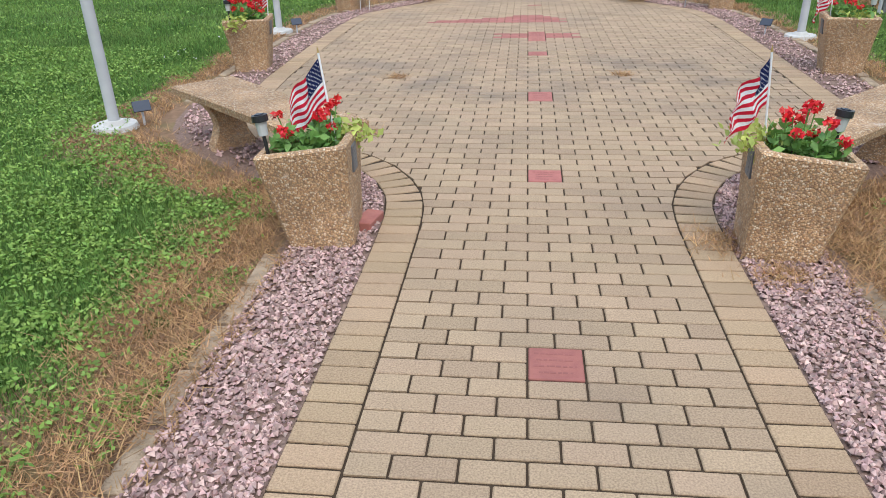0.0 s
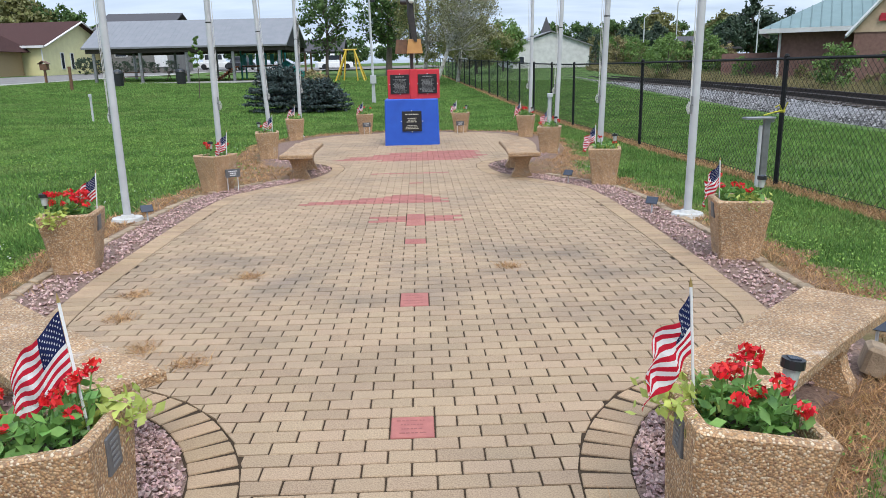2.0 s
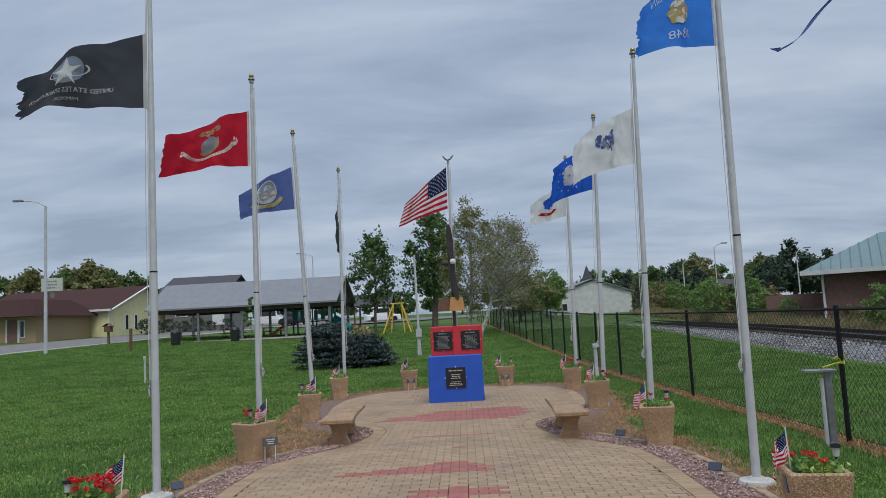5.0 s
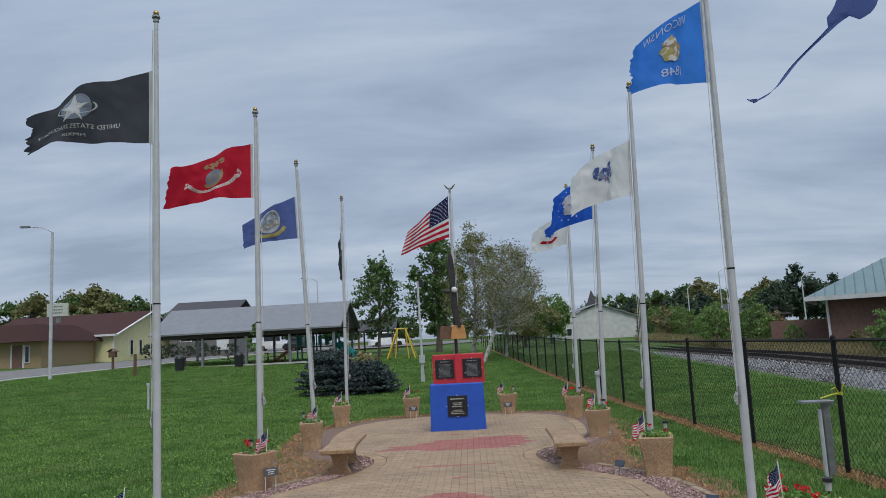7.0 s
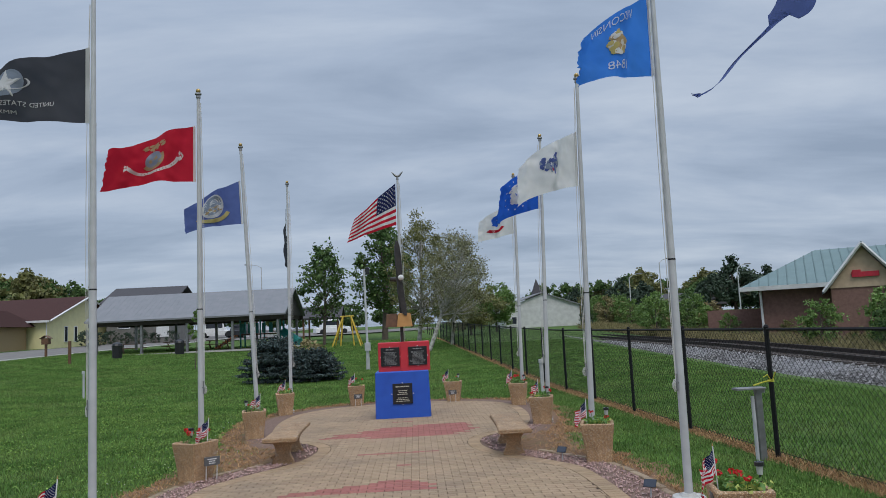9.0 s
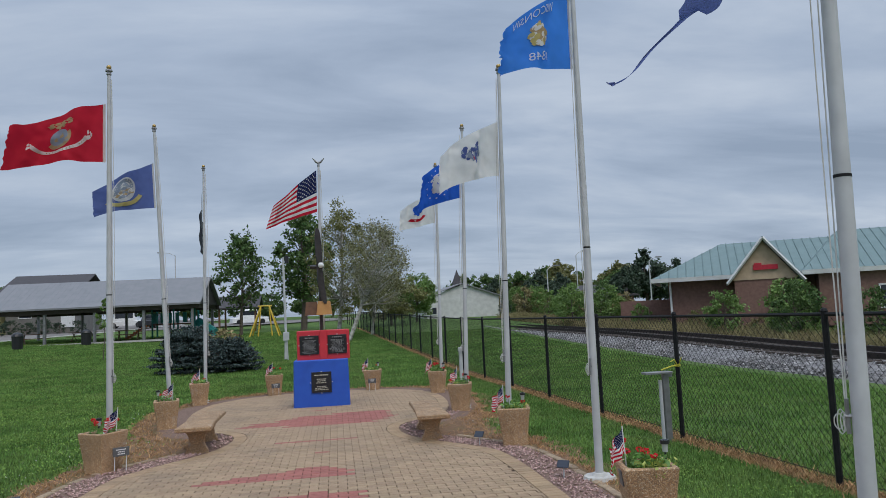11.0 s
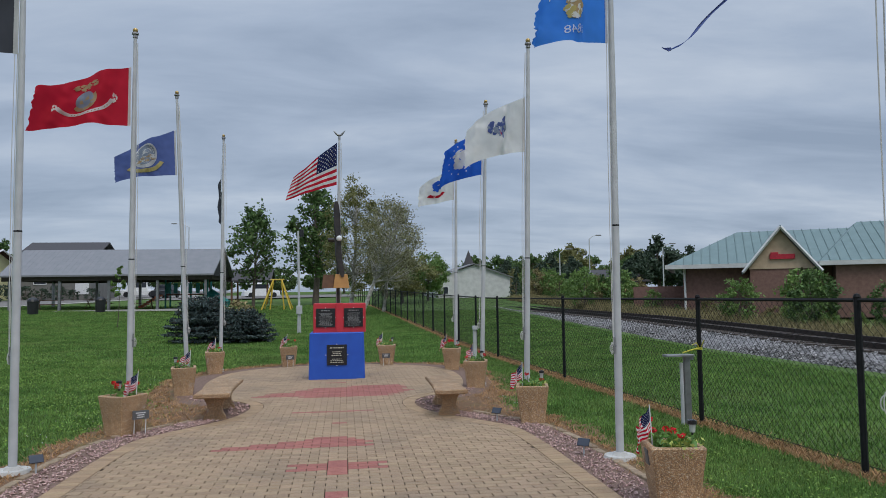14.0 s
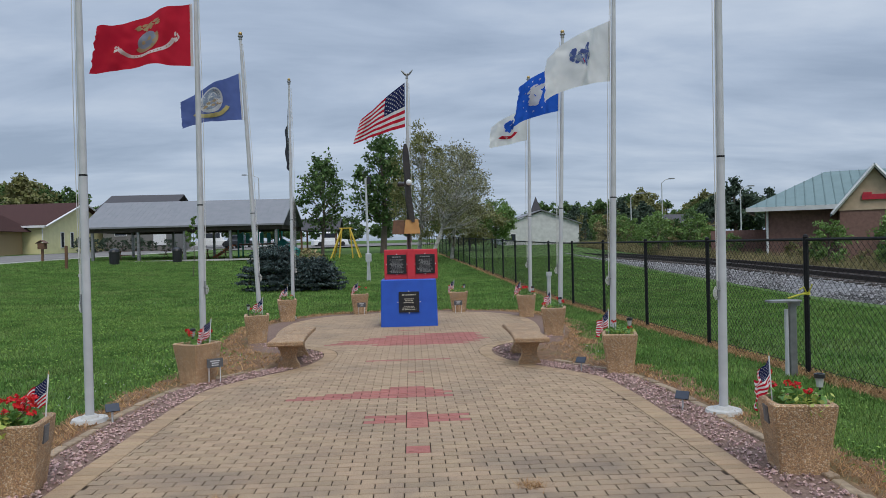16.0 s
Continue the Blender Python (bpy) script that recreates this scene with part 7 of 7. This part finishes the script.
def build_grass():
    def lawn_z(p):
        return ground_z(p[:, 0], p[:, 1]) - 0.035
    for seed, box, n, h, w in ((26, (-9, -1.0, -7, 0.2), 60000, 0.05, 0.008), (27, (1.0, 4.4, -7, 1.2), 45000, 0.05, 0.007), (28, (-14, -5, -2, 9), 60000, 0.05, 0.009), (11, (-3.6, -1.2, -0.3, 3.6), 90000, 0.045, 0.0032), (12, (-6.5, -1.2, 3.0, 9), 110000, 0.045, 0.0045), (13, (-13, -2.4, 8, 22), 150000, 0.05, 0.009), (18, (-22, -2, 21, 40), 150000, 0.06, 0.018), (19, (-30, 4, 38, 62), 120000, 0.08, 0.03), (14, (1.2, 4.9, 1.5, 9), 90000, 0.045, 0.0042), (25, (1.2, 3.4, 0.3, 5.2), 60000, 0.04, 0.0035), (15, (2.4, 4.8, 8.5, 22), 45000, 0.05, 0.008), (16, (4.6, 10.4, 7, 24), 70000, 0.06, 0.009), (17, (-3, 4, 19.5, 40), 80000, 0.055, 0.013), (20, (4, 10.6, 22, 50), 70000, 0.06, 0.018)):
        p, d, g = feathered(n, box, seed)
        edge = 0.3 * ragged(p)
        fx = np.abs(p[:, 0] - (4.76 - 0.05 * (p[:, 1] - 10.35))) > 0.16 + 0.1 * edge
        fx &= p[:, 0] > np.interp(p[:, 1], [20, 36, 46, 60, 75], [-26.5, -27.6, -28.2, -26.0, -22.6]) + 0.25
        p, d, edge, fx2 = p[fx | (p[:, 0] > -12)], d[fx | (p[:, 0] > -12)], edge[fx | (p[:, 0] > -12)], fx[fx | (p[:, 0] > -12)]
        fx = fx2
        k = (d > np.where(p[:, 0] < 0, 0.88, 0.76) + edge + bare(p[:, 1])) & fx
        q = p[k]
        tagged(new("grass", blade_mesh("grass", q, lawn_z(q), h, w, M["grass"], g)), "short green lawn grass blades", "grass", "", "stuff")
        k2 = ~k
        if k2.sum() > 50:
            q = p[k2][: int(k2.sum() * 0.7)]
            tagged(new("dry_grass", blade_mesh("dry_grass", q, lawn_z(q) + 0.01, h * 0.9, w, M["straw"], g, 1.4)), "dry tan grass along the edging", "grass", "", "stuff")
    # dry tufts in the stone beds and on the paving
    p, d, g = scatter(26000, (-3.6, 3.6, 0.2, 15), 0.3, 0.85, 21)
    k = np.array([noise.noise((q[0] * 3, q[1] * 3, 7.0)) for q in p]) > 0.0
    q = p[k]
    tagged(new("dry_grass", blade_mesh("dry_grass", q, np.full(len(q), -0.015), 0.05, 0.004, M["straw"], g, 1.5)), "dry straw tufts over the stone beds", "grass", "", "stuff")
    p, d, g = scatter(90000, (-2.6, 2.6, -0.4, 4.6), 0.48, 1.25, 95)
    k = (np.where(p[:, 0] < 0, 0.95, 0.8) - d + 0.45 * ragged(p) + 0.15 * g.normal(size=len(p))) > 0.0
    q = p[k]
    tagged(new("dry_grass", blade_mesh("dry_grass", q, np.full(len(q), -0.005), 0.035, 0.0026, M["straw"], g, 2.0)), "matted dry grass beside the edging", "grass", "", "stuff")
    # straw strewn over the edging bricks
    p, d, g = scatter(60000, (-2.0, 2.0, 0.0, 3.4), 0.36, 0.62, 29)
    k = ragged(p * 1.3) + 0.25 * g.normal(size=len(p)) > -0.02
    q = p[k]
    tagged(new("dry_grass", blade_mesh("dry_grass", q, np.full(len(q), 0.006), 0.035, 0.0028, M["straw"], g, 2.4)), "dry straw strewn over the edging bricks", "grass", "", "stuff")
    # broad weeds and clover in the lawn
    p, d, g = scatter(60000, (-6, -1.3, 0.0, 8), 0.75, 99, 22)
    k = ragged(p * 0.8 + 3.0) + 0.35 * g.normal(size=len(p)) > 0.05
    q = np.repeat(p[k], 2, 0) + g.normal(size=(2 * k.sum(), 2)) * 0.018
    tagged(new("clover", leaf_mesh("clover", np.column_stack([q, g.uniform(-0.015, 0.025, len(q))]), 0.0145, M["weed"], up=1.5)), "broad-leaved clover and weeds in the lawn", "weeds", "", "stuff")
    p, d, g = scatter(70000, (-3.4, -1.2, -0.4, 4.5), 0.5, 2.2, 92)
    k = ragged(p * 1.7 + 1.0) + 0.22 * g.normal(size=len(p)) + 0.35 * (d - 1.1) > 0.16
    q = p[k]
    tagged(new("clover", leaf_mesh("clover", np.column_stack([q, g.uniform(-0.01, 0.02, len(q))]), 0.012, M["weed"], up=1.2)), "clover creeping through the dry turf", "weeds", "", "stuff")
    p, d, g = scatter(50000, (1.2, 4.6, 0.5, 9), 0.7, 99, 93)
    k = ragged(p * 1.1 + 2.0) + 0.35 * g.normal(size=len(p)) > 0.1
    q = p[k]
    tagged(new("clover", leaf_mesh("clover", np.column_stack([q, g.uniform(-0.01, 0.02, len(q))]), 0.012, M["weed"], up=1.2)), "clover leaves in the lawn beside the fence", "weeds", "", "stuff")
    p, d, g = scatter(90000, (-13, -2.2, 6, 24), 0.9, 99, 94)
    k = ragged(p * 0.55 + 5.0) + 0.4 * g.normal(size=len(p)) > 0.25
    q = p[k]
    tagged(new("clover", leaf_mesh("clover", np.column_stack([q, g.uniform(-0.01, 0.025, len(q)) + ground_z(q[:, 0], q[:, 1])]), 0.019, M["weed"], up=1.2)), "pale clover patches in the open lawn", "weeds", "", "stuff")
    # tall dry weeds beyond the track
    g = np.random.default_rng(24)
    q = np.stack([g.uniform(15.6, 18.2, 40000), g.uniform(5, 70, 40000)], 1)
    tagged(new("dry_weeds", blade_mesh("dry_weeds", q, ground_z(q[:, 0], q[:, 1]) - 0.05, 0.55, 0.016, M["vine"], g, 0.9)), "tall dry weeds beyond the railway", "weeds", "", "stuff")
    # straw line under the fence
    g = np.random.default_rng(23)
    y = g.uniform(2, 40, 16000)
    q = np.stack([4.76 - 0.05 * (y - 10.35) + g.normal(size=len(y)) * 0.1, y], 1)
    tagged(new("dry_grass", blade_mesh("dry_grass", q, ground_z(q[:, 0], q[:, 1]) - 0.03, 0.05, 0.009, M["straw"], g, 1.5)), "strip of dry grass under the fence", "grass", "", "stuff")


build_grass()


def tuft(x, y, n, r, seed):
    g = np.random.default_rng(seed)
    q = np.array([x, y]) + g.normal(size=(n, 2)) * r
    tagged(new("weed_tuft", blade_mesh("weed_tuft", q, np.full(n, 0.0), 0.035, 0.003, M["straw"], g, 2.2)), "dried weed tuft lying on the brick paving", "weed", "", "stuff")


for k, (x, y) in enumerate(((-1.95, 5.55), (-1.6, 5.0), (-2.05, 6.1), (-1.3, 6.5), (0.75, 6.6), (-1.25, 4.75))):
    tuft(x, y, 160, 0.05, 60 + k)
tuft(0.85, 3.05, 500, 0.09, 77)
tuft(0.98, 2.72, 400, 0.07, 78)
p2, d2, g2 = scatter(900, (-4, 3, 5, 20), 1.0, 99, 88)
tagged(new("clover_heads", leaf_mesh("clover_heads", np.column_stack([p2, np.full(len(p2), 0.02)]), 0.012, M["f_white"])), "white clover heads dotted over the lawn", "clover", "", "stuff")


# ---- paving ----
ROW, LONG, Y0 = 0.1016, 0.2032, 1.9
GAP, GAPY = 0.0078, 0.009
RED = [(0, 2, -0.1, 0.1), (19, 21, -0.1, 0.1), (37, 40, -0.1, 0.1), (55, 57, -0.1, 0.1), (63, 69, -0.1, 0.1), (65, 68, -0.42, 0.42),
       (76, 77, -1.42, 0.41), (77, 78, -1.22, 0.41), (78, 79, -0.9, 0.41), (79, 80, -0.6, 0.41), (80, 81, -0.4, 0.3), (81, 82, -0.25, 0.15),
       (91, 92, -0.1, 0.1), (101, 102, -0.65, 0.52), (117, 119, -0.6, 1.0), (119, 121, -1.42, 1.2), (121, 122, -1.3, 1.3), (122, 124, -1.15, 1.35), (124, 127, -0.8, 1.3), (127, 130, -0.5, 1.3), (130, 132, 0.3, 1.25), (137, 138, -0.18, 0.1)]
BIG = [(0, 2), (19, 21), (37, 40), (55, 57), (63, 66), (66, 69)]


def is_red(r, x):
    return any(a <= r < b and lo <= x - (centre_line(Y0 + r * ROW) if r > 70 else 0) <= hi for a, b, lo, hi in RED)


def paver_solid(w, l, h=0.05):
    return Solid().box((0, 0, -h / 2), (w, l, h), bevel=0.004)


def clip(poly, p, n):
    """The part of a convex polygon on the inner side of a line."""
    out = []
    for i in range(len(poly)):
        a, b = poly[i], poly[(i + 1) % len(poly)]
        da, db = (a - p).dot(n), (b - p).dot(n)
        if da <= 0:
            out.append(a)
        if da * db < 0:
            out.append(a.lerp(b, da / (da - db)))
    return out


def build_paving():
    walk_ob = tagged(new("pavement"), "tan brick pavers in running bond with red commemorative bricks", "paving", "", "structure")
    full = paver_solid(LONG - GAP, ROW - GAPY).mesh("paver", M["paver"])
    red_full = paver_solid(LONG - GAP, ROW - GAPY).mesh("red_paver", M["red_paver"])
    rest = Solid()
    count = 0
    big_rows = {r: (a, b) for a, b in BIG for r in range(a, b)}
    for r in range(-72, 178):
        y = Y0 + (r + 0.5) * ROW
        off = 0.0 if r % 2 else LONG / 2
        cells = [off + LONG * k for k in range(-15, 16)]
        cells = [x for x in cells if abs(x) < 2.9]
        d, near, nor = signed_distance([(x, y) for x in cells])
        for x, dd, q, n in zip(cells, d, near, nor):
            if dd > -0.13:
                continue
            lo, hi = x - (LONG - GAP) / 2, x + (LONG - GAP) / 2
            if y < 3.3 and r % 2 == 0:
                # the last brick runs on to the border, with no sliver beside it
                if abs(x) > 0.65:
                    continue
                if x > 0.45:
                    hi = 0.64
                elif x < -0.45:
                    lo = -0.64
            if r in big_rows:
                if -0.1016 < x < 0.1016 and r % 2:
                    continue
                if lo < -0.1 < hi or lo < 0.1 < hi:
                    # half bricks beside the engraved stones
                    if x < 0:
                        hi = -0.1016 - GAP / 2
                    else:
                        lo = 0.1016 + GAP / 2
                if hi - lo < 0.02:
                    continue
            red = is_red(r, x)
            tilt = pose((lo + hi) / 2, y, R.uniform(-0.0012, 0.0012), R.uniform(-0.5, 0.5), R.uniform(-0.35, 0.35), R.uniform(-0.4, 0.4))
            whole = abs(hi - lo - (LONG - GAP)) < 1e-6
            if dd < -0.33 and whole and 0.9 < y < 5.4 and abs(x) < 0.95 and count < 290:
                ob = new("red_paver" if red else "paver", red_full if red else full)
                ob.parent = walk_ob
                ob.matrix_basis = tilt
                count += 1
                continue
            if dd < -0.33:
                rest.box((0, 0, -0.025), (hi - lo, ROW - GAPY, 0.05), 1 if red else 0, at=tilt, bevel=0.004)
            else:
                poly = [Vector(c) for c in ((lo, y - (ROW - GAPY) / 2), (hi, y - (ROW - GAPY) / 2), (hi, y + (ROW - GAPY) / 2), (lo, y + (ROW - GAPY) / 2))]
                poly = clip(poly, Vector(q) - Vector(n) * 0.211, Vector(n))
                if len(poly) >= 3 and sum(poly[i].x * poly[i - 1].y - poly[i - 1].x * poly[i].y for i in range(len(poly))) ** 2 > 1e-6:
                    m = len(poly)
                    rest.add([(c.x, c.y, 0.0) for c in poly] + [(c.x, c.y, -0.04) for c in poly], [tuple(range(m))] + [(i, m + i, m + (i + 1) % m, (i + 1) % m) for i in range(m)], 1 if red else 0)
    for a, b in BIG:
        h = (b - a) * ROW - GAPY
        y = Y0 + (a + b) / 2 * ROW
        ob = new("engraved_paver", paver_solid(LONG - GAP, h).mesh("engraved_paver", M["red_paver"]))
        ob.parent = walk_ob
        ob.matrix_basis = pose(0, y, 0.001)
        tagged(ob, "larger red engraved commemorative paver")
        e = Solid()
        rr = random.Random(a)
        for k in range(4):
            w, zz = rr.uniform(0.08, 0.15), h * (0.3 - 0.2 * k)
            x = -w / 2
            while x < w / 2:
                l = rr.uniform(0.006, 0.02)
                e.box((x, zz, 0.0005), (l, 0.009, 0.001))
                x += l + 0.005
        en = new("engraving", e.mesh("engraving", M["engraving"]))
        en.parent = ob
    ob = new("further_pavers", rest.mesh("further_pavers", M["paver"], M["red_paver"]))
    ob.parent = walk_ob
    tagged(ob, kind="stuff")
    # soldier course along the edge
    s, near_count = Solid(), 0
    soldier = Solid().box((0, 0, -0.025), (0.198, 0.0945, 0.05), bevel=0.004).mesh("border_paver", M["border"])
    n = len(OUTLINE)
    for i in range(n):
        a, b = OUTLINE[i], OUTLINE[(i + 1) % n]
        e = b - a
        if e.length < 0.05 or e.length > 0.2 or a.y < -5.2:
            continue
        nor = Vector((e.y, -e.x)).normalized()
        c = (a + b) / 2 - nor * 0.1015
        at = pose(c.x, c.y, R.uniform(-0.0012, 0.0012), R.uniform(-0.4, 0.4), R.uniform(-0.4, 0.4), math.degrees(math.atan2(nor.y, nor.x)) + R.uniform(-0.5, 0.5))
        if 0.7 < c.y < 6.0:
            ob = new("border_paver", soldier)
            ob.parent = walk_ob
            ob.matrix_basis = at
        else:
            s.box((0, 0, -0.025), (0.198, 0.096, 0.05), 0, at=at, bevel=0.004)
    ob = new("further_border", s.mesh("further_border", M["border"]))
    ob.parent = walk_ob
    tagged(ob, kind="stuff")


build_paving()
